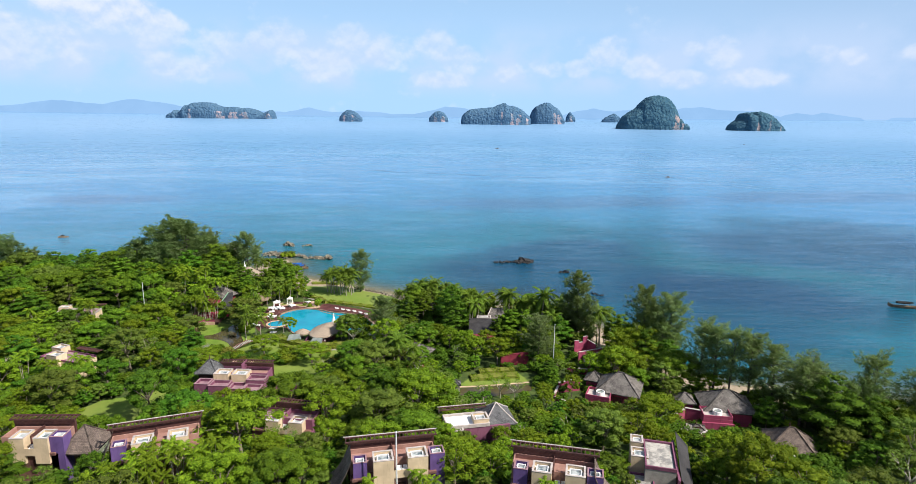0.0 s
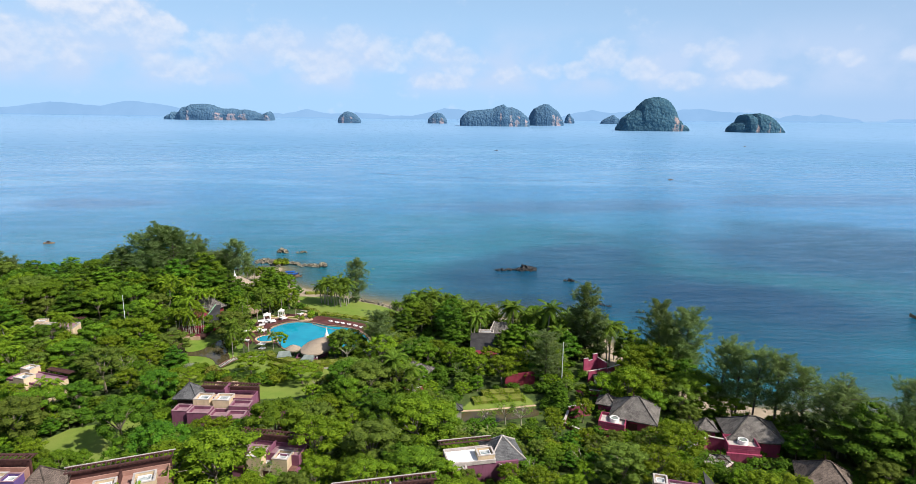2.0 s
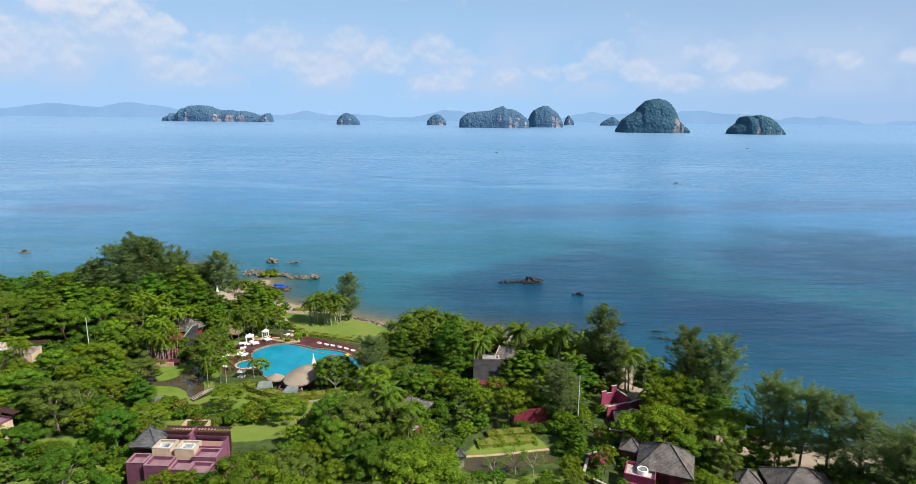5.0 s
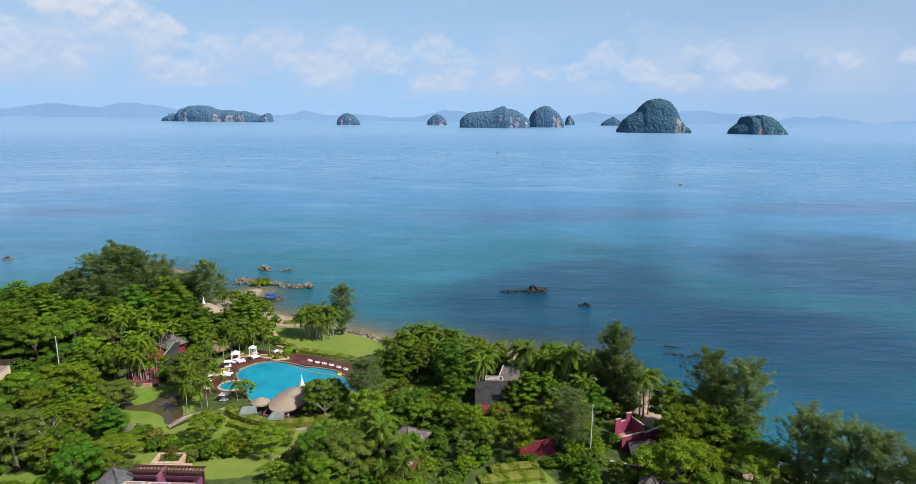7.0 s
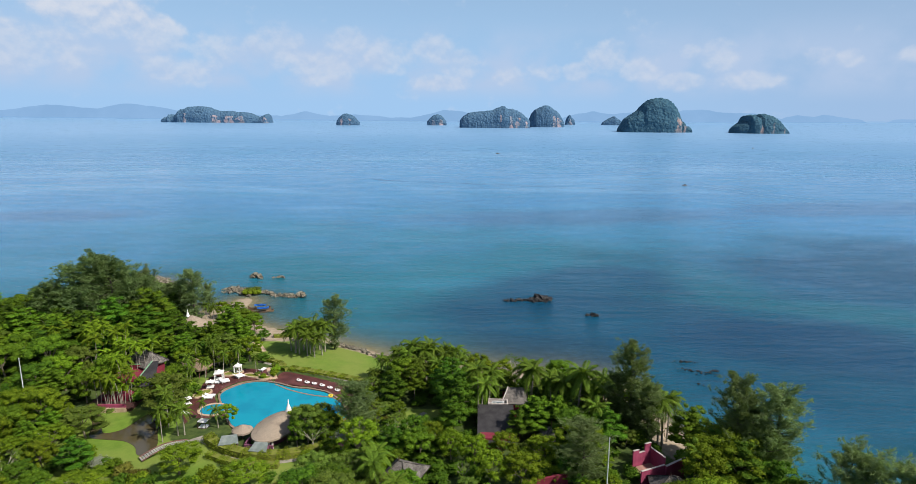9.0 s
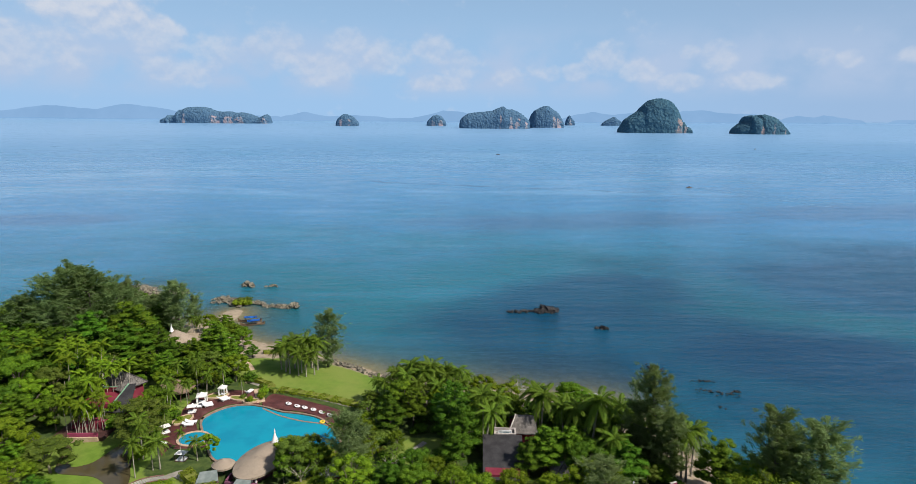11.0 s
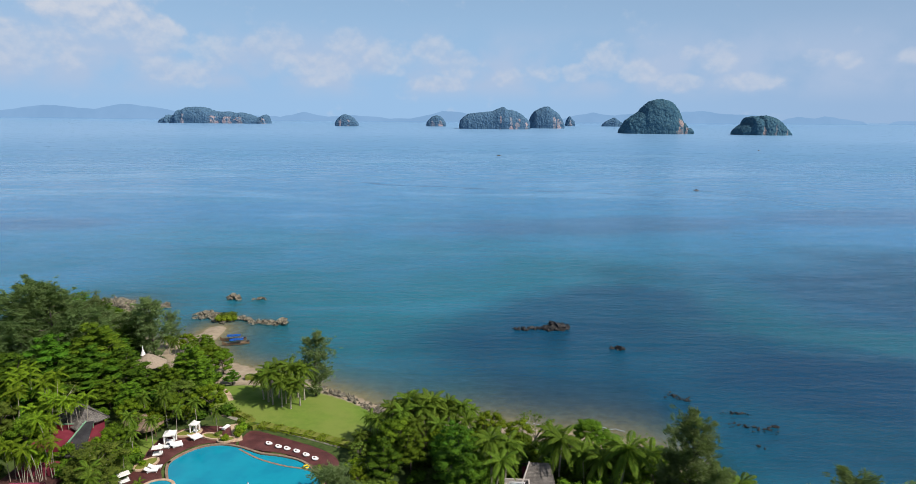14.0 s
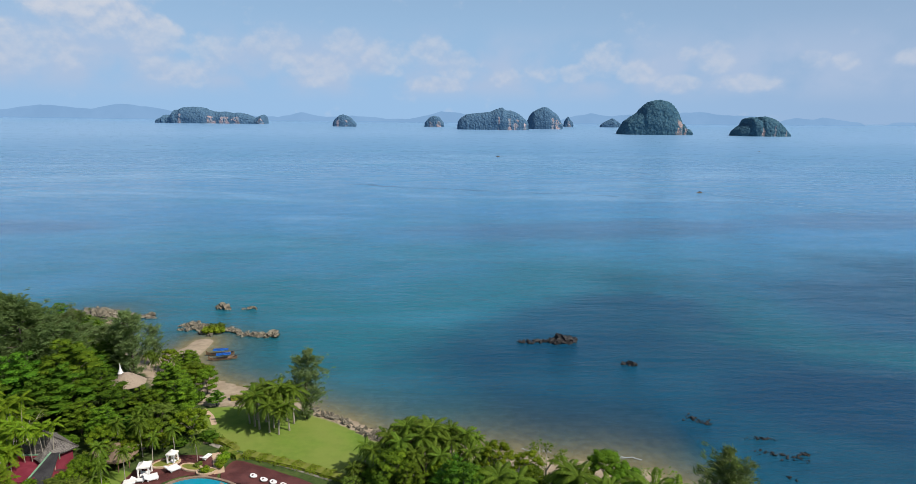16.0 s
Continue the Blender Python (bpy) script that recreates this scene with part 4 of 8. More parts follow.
def round_tree(seed, leaf, leaves=1500, size=0.5, spread=3.6, tall=8.0, loose=0.0):
    """A broad garden tree: trunk, limbs, and many clumps over a rounded, uneven crown."""
    r = np.random.default_rng(seed)
    lobes = []
    n = 27
    wide, deep = r.uniform(0.85, 1.15), r.uniform(0.85, 1.15)
    for i in range(n):
        a, t = 2 * math.pi * i * 0.381966, (i + 0.5) / n
        rad = spread * math.sqrt(t) * r.uniform(0.66, 1.12)
        z = tall * (0.56 + 0.36 * math.sqrt(max(0, 1 - t * 0.97))) + r.uniform(-0.6, 0.5)
        s = r.uniform(0.58, 1.12) * spread / 3.6
        lobes.append((rad * wide * math.cos(a), rad * deep * math.sin(a), z, s, s * r.uniform(0.66, 0.9)))
    for i in range(8):
        a = i * 0.785 + r.uniform(-.3, .3)
        q = spread * r.uniform(0.55, 0.85)
        lobes.append((q * math.cos(a), q * math.sin(a), tall * r.uniform(0.36, 0.54), r.uniform(0.8, 1.15) * spread / 3.6, 0.75))
    crown = lobes_crown("crown", lobes, leaves, size, core=0.74 - loose * 0.25)
    ends = [(l[0] * 0.9, l[1] * 0.9, l[2]) for l in lobes[1:26:3]]
    trunk = limbs_mesh(tall * 0.42, 0.17, ends, (r.uniform(-.4, .4), r.uniform(-.4, .4)))
    return trunk, crown, leaf


def tier_tree(seed, leaf, leaves=1900, size=0.5, spread=4.2, tall=10.0, tiers=5, cone=0.35):
    """Flat layers of foliage one over another, dark between them."""
    r = np.random.default_rng(seed)
    lobes = []
    for t in range(tiers):
        f = t / (tiers - 1)
        z = tall * (0.42 + 0.55 * f)
        rad = spread * (1 - (1 - cone) * f ** 1.6) * r.uniform(0.9, 1.05)
        n = max(3, int(9 * (1 - 0.55 * f)))
        for i in range(n):
            a = 2 * math.pi * (i + r.uniform(-.3, .3)) / n + t
            q = rad * r.uniform(0.62, 0.95)
            lobes.append((q * math.cos(a), q * math.sin(a), z + r.uniform(-.45, .45), rad * r.uniform(0.26, 0.42), r.uniform(0.32, 0.52)))
        lobes.append((0, 0, z + 0.25, rad * 0.5, 0.5))
    crown = lobes_crown("crown", lobes, leaves, size, flat=0.65)
    ends = [(l[0] * 0.85, l[1] * 0.85, l[2]) for l in lobes[::4]]
    return limbs_mesh(tall * 0.40, 0.22, ends), crown, leaf


def casuarina_tree(seed, leaf, tall=18.0, spread=3.4, sprays=430, per=17, bare=0.28, top_wide=0.32, thin=1.0):
    """Wispy: a tall trunk with steeply rising limbs, each a soft plume of fine needles."""
    r = np.random.default_rng(seed)
    bm = bmesh.new()
    lean = r.uniform(-0.7, 0.7, 2)
    tube(bm, [(0, 0, -0.4), (lean[0] * 0.3, lean[1] * 0.3, tall * 0.5), (lean[0], lean[1], tall * 0.85)], [0.22, 0.14, 0.03], 7)
    plumes = []
    nb = 34
    for i in range(nb):
        f = bare + (0.96 - bare) * (i + r.uniform(0, 1)) / nb
        a = i * 2.4 + r.uniform(-.5, .5)
        g = (f - bare) / (1 - bare)
        prof = math.sqrt(max(0.0, 1 - (2 * g - 0.80) ** 2 * 0.72))
        L = spread * max(top_wide, prof) * r.uniform(0.40, 1.10)
        b = Vector((lean[0] * f, lean[1] * f, tall * f * 0.9))
        e = b + Vector((math.cos(a) * L, math.sin(a) * L, L * r.uniform(0.35, 0.95)))
        if e.z > tall:
            e.z = tall
        tube(bm, [b, b.lerp(e, 0.5) + Vector((0, 0, -0.08 * L)), e], [0.07, 0.045, 0.014], 4)
        # foliage hangs in separate tufts towards the branch's end
        for q in (0.42, 0.66, 0.86, 1.04):
            plumes.append((b.lerp(e, q + r.uniform(-.08, .08)) + Vector(r.normal(0, 0.10 * L, 3)), (e - b).normalized(), 0.16 + 0.11 * L))
    cs, dirs = [], []
    for k in range(sprays):
        c0, way, size = plumes[k % len(plumes)] if k < len(plumes) else plumes[int(r.integers(len(plumes)))]
        p = c0 + Vector(r.normal(0, 1, 3)) * size + way * r.normal(0, 0.30 + size * 0.5)
        d = way * 0.8 + Vector(r.normal(0, 0.30, 3)) + Vector((0, 0, -0.10))
        for _ in range(per):
            cs.append(p + Vector(r.normal(0, 0.13, 3)) + d * r.normal(0, 0.2))
            dirs.append(d + Vector(r.normal(0, 0.26, 3)))
    c, up = np.array(cs), np.array(dirs)
    up /= np.linalg.norm(up, axis=1, keepdims=True) + 1e-9
    side = np.cross(up, rng.normal(0, 1, up.shape))
    side /= np.linalg.norm(side, axis=1, keepdims=True) + 1e-9
    L = rng.uniform(0.40, 0.90, len(c))[:, None]
    W = rng.uniform(0.026, 0.050, len(c))[:, None] * thin
    crown = quads("crown", np.stack([c - up * L * .5 - side * W * .3, c - up * L * .1 + side * W, c + up * L * .5, c - up * L * .1 - side * W], 1))
    return bm, crown, leaf


def frond_quads(base, az, length, rise, sag, leaflets=15, leaf_len=0.75, width=0.10):
    """One feather frond: a bowed midrib with hanging leaflets on both sides."""
    qs = []
    d, s = np.array((math.cos(az), math.sin(az), 0)), np.array((-math.sin(az), math.cos(az), 0))
    prev = None
    for i in range(leaflets + 1):
        f = i / leaflets
        p = np.array(base) + d * length * (f - 0.12 * f * f) + np.array((0, 0, length * (rise * f - sag * f * f)))
        if prev is not None:
            w = 0.05 * (1 - f) + 0.012
            qs.append([prev - s * w, p - s * w, p + s * w, prev + s * w])
            ll = leaf_len * (math.sin(math.pi * (0.12 + 0.83 * f)) ** 0.7)
            t = (p - prev) / (np.linalg.norm(p - prev) + 1e-9)
            for side in (-1, 1):
                tip = p + s * side * ll * 0.80 + t * ll * 0.42 + np.array((0, 0, -0.36 * ll - rng.uniform(0, 0.2) * ll))
                mid = (p + tip) / 2 + np.array((0, 0, 0.05 * ll))
                qs.append([p - t * width * .5, mid - t * width * 1.1, tip, mid + t * width * 1.1])
        prev = p
    return qs


def palm_tree(seed, leaf, tall=8.0, fronds=20, length=3.4, lean=1.0, stems=1, leaflets=19, thick=0.14, nuts=True, broad=0.020, slim=0.27):
    """A feather palm, with one leaning stem or a clump of slender ones."""
    r = np.random.default_rng(seed)
    bm, qs = bmesh.new(), []
    for s in range(stems):
        a = r.uniform(0, 6.28)
        off = Vector((math.cos(a), math.sin(a), 0)) * (r.uniform(0.15, 0.9) if stems > 1 else 0)
        tilt = Vector((math.cos(a), math.sin(a), 0)) * lean * r.uniform(0.5, 1.1)
        h = tall * (r.uniform(0.62, 1.05) if stems > 1 else 1.0)
        path = [off + tilt * (f ** 1.7) + Vector((0, 0, h * f - (0.3 if f == 0 else 0))) for f in (0, .25, .5, .75, 1.0)]
        tube(bm, path, [thick * 1.5, thick * 1.05, thick, thick * .9, thick * .8], 7)
        top = path[-1]
        for i in range(fronds):
            f = (i + 0.5) / fronds
            rise = 1.25 - 1.85 * f + r.uniform(-.15, .15)
            qs += frond_quads(top, i * 2.39996 + r.uniform(-.2, .2), length * r.uniform(0.82, 1.08) * (0.75 + 0.25 * math.sin(math.pi * f)), rise, 0.62 + 0.2 * f, leaflets, length * slim, length * broad)
        if nuts:
            for i in range(7):
                b = i * 0.9
                p = top + Vector((math.cos(b) * 0.28, math.sin(b) * 0.28, -0.28))
                tube(bm, [p + Vector((0, 0, .14)), p, p - Vector((0, 0, .14))], [0.05, 0.13, 0.05], 5)
    return bm, quads("crown", np.array(qs)), leaf


def shrub_plant(seed, leaf, spread=1.3, tall=1.5, leaves=420, size=0.32, slim=0.5):
    r = np.random.default_rng(seed)
    lobes = []
    for i in range(8):
        a, q = r.uniform(0, 6.28), spread * r.uniform(0.1, 0.75)
        s = spread * r.uniform(0.38, 0.55)
        lobes.append((q * math.cos(a), q * math.sin(a), tall * r.uniform(0.35, 0.72), s, s * 0.75 * tall / spread / 1.1))
    crown = lobes_crown("crown", lobes, leaves, size, slim)
    return limbs_mesh(tall * 0.3, 0.06, [(l[0], l[1], l[2]) for l in lobes[:5]], sides=5), crown, leaf


def bare_tree(seed, leaf, tall=6.0, spread=3.0, leaves=420):
    """A thin-leaved tree whose pale forking limbs show."""
    r = np.random.default_rng(seed)
    bm = bmesh.new()
    tube(bm, [(0, 0, -0.3), (0.1, 0, tall * 0.35)], [0.2, 0.15], 7)
    cs = []
    for i in range(6):
        a = i * 1.05 + r.uniform(-.3, .3)
        e = Vector((math.cos(a) * spread * 0.5, math.sin(a) * spread * 0.5, tall * r.uniform(0.6, 0.75)))
        b = Vector((0.1, 0, tall * 0.34))
        tube(bm, [b, b.lerp(e, .5) + Vector((0, 0, .1)), e], [0.10, 0.08, 0.055], 5)
        for j in range(4):
            q = a + r.uniform(-1.0, 1.0)
            e2 = e + Vector((math.cos(q), math.sin(q), r.uniform(0.5, 1.3))) * spread * 0.36
            tube(bm, [e, e2], [0.05, 0.018], 4)
            cs += [e2 + Vector(r.normal(0, 0.4, 3)) for _ in range(leaves // 24)]
    c = np.array(cs)
    return bm, quads("crown", leaf_quads(c, np.tile((0, 0, 1.0), (len(c), 1)), 0.42, 0.5, 0.5)), leaf


def make_plant(name, made, bark, label, category, group):
    trunk, crown, leaf = made
    ob = thing(name, pose(0, -560, 0), label, category, group)
    part("trunk", trunk, bark, ob)
    part("crown", crown, leaf, ob)
    return ob


PLANTS = {}


def kind(key, scale_h, makes):
    PLANTS[key] = (scale_h, makes)


def variants(name, bark, label, category, group, made):
    return [make_plant(name, m, bark, label, category, group) for m in made]


GRP = "trees of the resort garden"
kind("round", 8.0, variants("garden_tree", BARK, "rounded green garden tree in full leaf on the slope", "tree", GRP, [round_tree(11, LEAF_A, 3300, 0.25)])
     + variants("spreading_tree", BARK, "broad spreading green tree with a dense crown", "tree", GRP, [round_tree(12, LEAF_A, 3400, 0.25, 3.9, 8.0)])
     + variants("dark_leaved_tree", BARK, "dark-leaved rounded tree in the garden", "tree", GRP, [round_tree(13, LEAF_B, 3200, 0.25, 3.4)])
     + variants("olive_green_tree", BARK, "olive-green rounded tree with small leaves", "tree", GRP, [round_tree(14, LEAF_D, 3300, 0.24, 3.7)])
     + variants("bright_green_tree", BARK, "bright green rounded garden tree", "tree", GRP, [round_tree(15, LEAF_C, 3200, 0.25, 3.5)]))
kind("light", 8.0, variants("light_green_tree", BARK, "light green broadleaf tree with big leaves and open crown", "tree", GRP,
                            [round_tree(21, LEAF_C, 2500, 0.30, 3.6, 8.0, 0.5), round_tree(22, LEAF_C, 2500, 0.29, 3.3, 8.0, 0.5)]))
kind("tier", 10.0, variants("layered_tree", BARK_D, "dark green spreading tree with foliage in flat layers", "tree", GRP,
                            [tier_tree(31, LEAF_B, 3400, 0.30), tier_tree(32, LEAF_B, 3600, 0.30, 4.6), tier_tree(33, LEAF_A, 3400, 0.29, 3.6, 10.0, 7, 0.5)]))
kind("fine", 8.0, variants("fine_leaved_tree", BARK, "olive green tree with fine sparse leaves", "tree", GRP,
                           [round_tree(41, LEAF_D, 2800, 0.21, 3.5, 8.0, 0.6), round_tree(42, LEAF_C, 3000, 0.20, 3.2, 8.0, 0.5)]))
kind("cas", 18.0, variants("casuarina_tree", BARK_D, "tall wispy grey-green casuarina tree by the shore", "tree", "casuarina trees by the shore",
                           [casuarina_tree(51, NEEDLE, 18, 3.4, 700, 15), casuarina_tree(52, NEEDLE, 18, 2.8, 600, 15, 0.30), casuarina_tree(53, NEEDLE, 18, 3.6, 760, 15, 0.22)]))
kind("casfull", 18.0, variants("bushy_casuarina_tree", BARK_D, "bushy grey-green casuarina tree with foliage to its foot", "tree", "casuarina trees by the shore",
                               [casuarina_tree(54, NEEDLE, 18, 3.3, 1150, 16, 0.05, 0.10), casuarina_tree(55, NEEDLE, 18, 3.0, 1050, 16, 0.08, 0.10)]))
kind("casbush", 18.0, variants("full_casuarina_tree", BARK_D, "tall full-crowned casuarina tree behind the beach", "tree", "casuarina trees by the shore",
                               [casuarina_tree(56, NEEDLE, 18, 3.8, 1250, 16, 0.14, 0.36), casuarina_tree(57, NEEDLE, 18, 3.4, 1150, 16, 0.08, 0.30)]))
kind("casdark", 18.0, variants("dark_casuarina_tree", BARK_D, "tall dense dark casuarina tree by the shore", "tree", "casuarina trees by the shore",
                               [casuarina_tree(61, NEEDLE_D, 18, 4.8, 1350, 16, 0.08, 0.55, 1.25), casuarina_tree(62, NEEDLE_D, 18, 4.4, 1200, 16, 0.10, 0.45, 1.25)]))
kind("palm", 8.0, variants("coconut_palm", BARK_P, "coconut palm with arching green fronds and a pale trunk", "palm", "coconut palms",
                           [palm_tree(71, PALM, 8, 19, 3.5, 0.8, 1, 30, slim=0.20), palm_tree(72, PALM, 7.2, 17, 3.3, 1.5, 1, 30, slim=0.20), palm_tree(73, PALM, 8.6, 20, 3.6, 0.5, 1, 30, slim=0.20)]))
kind("areca", 7.5, variants("areca_palm", BARK_P, "clump of slender yellow-green areca palms", "palm", "areca palm clumps",
                            [palm_tree(81, PALM_Y, 7.5, 10, 1.75, 0.9, 4, 11, 0.05, False, 0.05), palm_tree(82, PALM_Y, 7.5, 10, 1.75, 0.7, 3, 11, 0.05, False, 0.05)]))
kind("shrub", 1.5, variants("shrub", BARK, "low leafy green garden shrub", "shrub", "garden shrubs",
                            [shrub_plant(91, LEAF_A), shrub_plant(92, HEDGE), shrub_plant(93, LEAF_C, 1.2, 1.4), shrub_plant(94, LEAF_D, 1.5, 1.3, 520, 0.26)]))
kind("bare", 6.0, variants("frangipani_tree", BARK_P, "thin-leaved tree with pale forking branches", "tree", GRP, [bare_tree(101, LEAF_D), bare_tree(102, LEAF_A, 6.0, 2.6)]))
kind("rust", 1.5, variants("rusty_shrub", BARK, "low shrub with rust-coloured leaves", "shrub", "garden shrubs", [shrub_plant(111, RED_LEAF)]))
kind("silver", 1.5, variants("silvery_shrub", BARK, "pale silvery twiggy shrub on the lawn", "shrub", "garden shrubs", [shrub_plant(121, GREY_TWIG, 1.6, 1.4, 500, 0.22, 0.3)]))

placed = []      # x, y, crown radius
first_used = set()


def plant(key, x, y, height, wide=1.0, base=None, which=None, turn=None):
    """Sets a plant of that kind and height on the ground."""
    full, makes = PLANTS[key]
    i = int(rng.integers(len(makes))) if which is None else which % len(makes)
    s = height / full
    w = s * wide
    z = gz(x, y) if base is None else base
    a = float(rng.uniform(0, 360)) if turn is None else turn
    m = pose(x, y, z, 0, 0, a) @ Matrix.Diagonal((w, w, s, 1))
    src = makes[i]
    if (key, i) not in first_used:
        first_used.add((key, i))
        src.matrix_basis = m
        ob = src
    else:
        keep = src.matrix_basis.copy()
        src.matrix_basis = Matrix.Identity(4)
        ob = copy_thing(src, m)
        src.matrix_basis = keep
    return ob


# tall shore trees
for x, y, top, w, key in [(-91.3, 209.5, 25.6, 1.25, "casdark"), (-86, 206.5, 24.4, 1.2, "casdark"), (-97.5, 211, 21.5, 1.35, "casdark"), (-103.5, 207, 17.5, 1.35, "casdark"), (-80, 208, 18.5, 1.2, "casdark"), (-91, 203, 17, 1.3, "casdark"),
                          (-69, 216.3, 19.0, 1.2, "casfull"), (-68.4, 225.4, 11.5, 1.2, "casfull"), (-82, 215.5, 19.2, 1.3, "casfull"), (-74.5, 221.5, 14.0, 1.4, "casfull"), (-99, 222, 15.0, 1.5, "casfull"), (-91, 224, 14.0, 1.5, "casfull"), (-86, 229, 11.0, 1.5, "casfull"), (-97, 240, 9.5, 1.5, "casfull"), (-80, 225, 12.0, 1.5, "casfull"),
                          (-26.3, 197.8, 16.4, 1.15, "casfull"), (-149, 204, 19.6, 1.25, "casdark"), (-144.5, 206, 17.5, 1.3, "casdark"), (-155, 203, 19.4, 1.3, "casdark"), (-162, 203, 18.0, 1.3, "casdark"), (-139, 207, 14.0, 1.2, "cas")]:
    plant(key, x, y, top - gz(x, y), w)
for x, y, top, w, key in [(48.2, 135.8, 22.8, 0.82, "casbush"), (54, 134.5, 21.4, 1.05, "casbush"), (51, 137, 17.0, 1.1, "casbush"), (51.5, 133, 14.0, 1.2, "casdark"), (36, 150.8, 22.0, 1.05, "casbush"), (38.2, 147.6, 15.5, 1.2, "casbush"), (33.5, 152.5, 14.5, 1.1, "casfull"),
                          (55.3, 120.5, 19.4, 1.0, "cas"), (57.4, 118, 19.6, 1.1, "cas"), (62.6, 113.7, 19.2, 1.2, "cas"), (59.6, 116, 19.2, 1.0, "cas"), (65.4, 110, 18.2, 1.2, "cas"), (67.4, 104, 18.0, 1.5, "cas"),
                          (70.5, 107.5, 14.5, 1.3, "cas"), (73, 112, 12.0, 1.3, "casdark"), (80, 103, 18.5, 1.2, "cas"), (87, 100, 17.5, 1.4, "cas"), (93, 98, 15.5, 1.4, "casdark"), (84, 96, 13.0, 1.4, "casdark"), (99, 97, 16.0, 1.4, "cas"), (23.2, 133.6, 15.5, 1.5, "casfull"), (-13.8, 148, 15.6, 1.45, "casfull"), (76, 101, 14.0, 1.2, "casdark")]:
    plant(key, x, y, top - gz(x, y), w)

# palms
for x, y, top in [(-36.4, 193.9, 9.6), (-35.1, 192.7, 10.4), (-33.9, 191.6, 10.0), (-31.7, 190.4, 9.4), (-29.8, 189.7, 8.8), (-28.3, 191.6, 9.6), (-28.2, 194.9, 9.8), (-31.0, 194.4, 10.4), (-33.6, 195.2, 10.2), (-31.4, 192.4, 9.0), (-35.6, 195.8, 9.4), (-29.8, 196.2, 9.0)]:
    plant("palm", x, y, top - gz(x, y) - 1.8, 1.25)
for x, y, top in [(-0.6, 176.6, 11.6), (-2, 175, 12), (-5.2, 177, 11.2), (-8, 176, 10), (-6.5, 173, 10.4), (-10.5, 173.5, 9.2), (2.5, 174.5, 10.8), (4.5, 176.5, 9.8), (5.6, 172.6, 9.4), (-3.2, 179, 10.2), (-9.2, 179.5, 8.8), (-12.2, 176.6, 8.2),
                  (-1, 181.5, 8.6), (-6, 182, 8.4), (-4, 171.5, 9.4), (1.6, 179.4, 9.6), (8.4, 173.6, 9.0), (-13.4, 172.4, 7.8), (0.6, 171.6, 9.6), (-7.6, 169.8, 8.0), (6.4, 178.6, 8.0)]:
    plant("palm", x, y, top - gz(x, y) - 1.5, 1.0)
for x, y, top in [(8.6, 160.5, 12.2), (10.8, 161, 11.4), (18.6, 162, 12), (19.6, 163.6, 10.4), (23, 159, 11.0), (25, 161.5, 10.4), (27.2, 155, 14.4), (28.6, 157.6, 12.6), (24.6, 156.5, 11.4), (33.7, 158.5, 11.2), (41.5, 148.6, 11.8), (43.2, 150.6, 10.4),
                  (-10.2, 134, 10.4), (-5.4, 124.6, 11.4), (-8.4, 121, 9.4), (-3.4, 119.4, 8.8), (40.6, 133, 10.6), (-18.2, 160.4, 7.4), (12.5, 164, 9.2)]:
    plant("palm", x, y, top - gz(x, y) - 1.5)
for x, y, top in [(-45.4, 181.5, 8.6), (-48.6, 180, 8.8), (-51.4, 182.4, 9.2), (-53.6, 184.6, 9.4), (-50.4, 174.4, 8.6), (-52.4, 171.4, 8.6), (-41.4, 180.8, 7.6), (-56, 184, 9.8), (-45.2, 158.2, 7.6),
                  (-47.4, 152.6, 9.6), (-51.2, 166, 8.0), (-52.2, 158.6, 8.8), (-50.6, 156.0, 9.4), (-54.0, 161.2, 9.0), (-49.4, 150.6, 9.0), (-53.4, 165.0, 8.4), (-54.6, 175, 9.4), (-26.6, 96.4, 10.5), (-62.5, 213, 8.6), (-59.6, 215.6, 7.6), (-57.2, 186, 8.4), (-54.2, 189, 8.8)]:
    plant("palm", x, y, top - gz(x, y) - 1.5, 0.75)
# slender yellow-green palms by the crimson house and in front of the villas
for x, y, h in [(-65.8, 163.6, 7.6), (-64.4, 164.4, 8.0), (-63.2, 164.2, 7.4), (-62, 165.2, 7.6), (-68, 165, 7.2), (-67, 172.6, 9), (-68.6, 174.4, 9.6), (-70.6, 176, 9.2), (-72, 179, 9.6), (-66, 176.6, 9), (-74.4, 181, 9.4), (-72.2, 181.8, 10.4), (-73.8, 183, 10.0), (-84.4, 193, 10.2), (-85.6, 191, 9.6), (-80, 186, 9.8), (-82.2, 187.6, 9.2), (-78.4, 184, 9.4), (-86.5, 188.6, 9.0), (-89, 185.5, 9.2), (-77, 179.4, 9.0), (-64, 177, 8.6)]:
    plant("areca", x, y, h, 1.0)
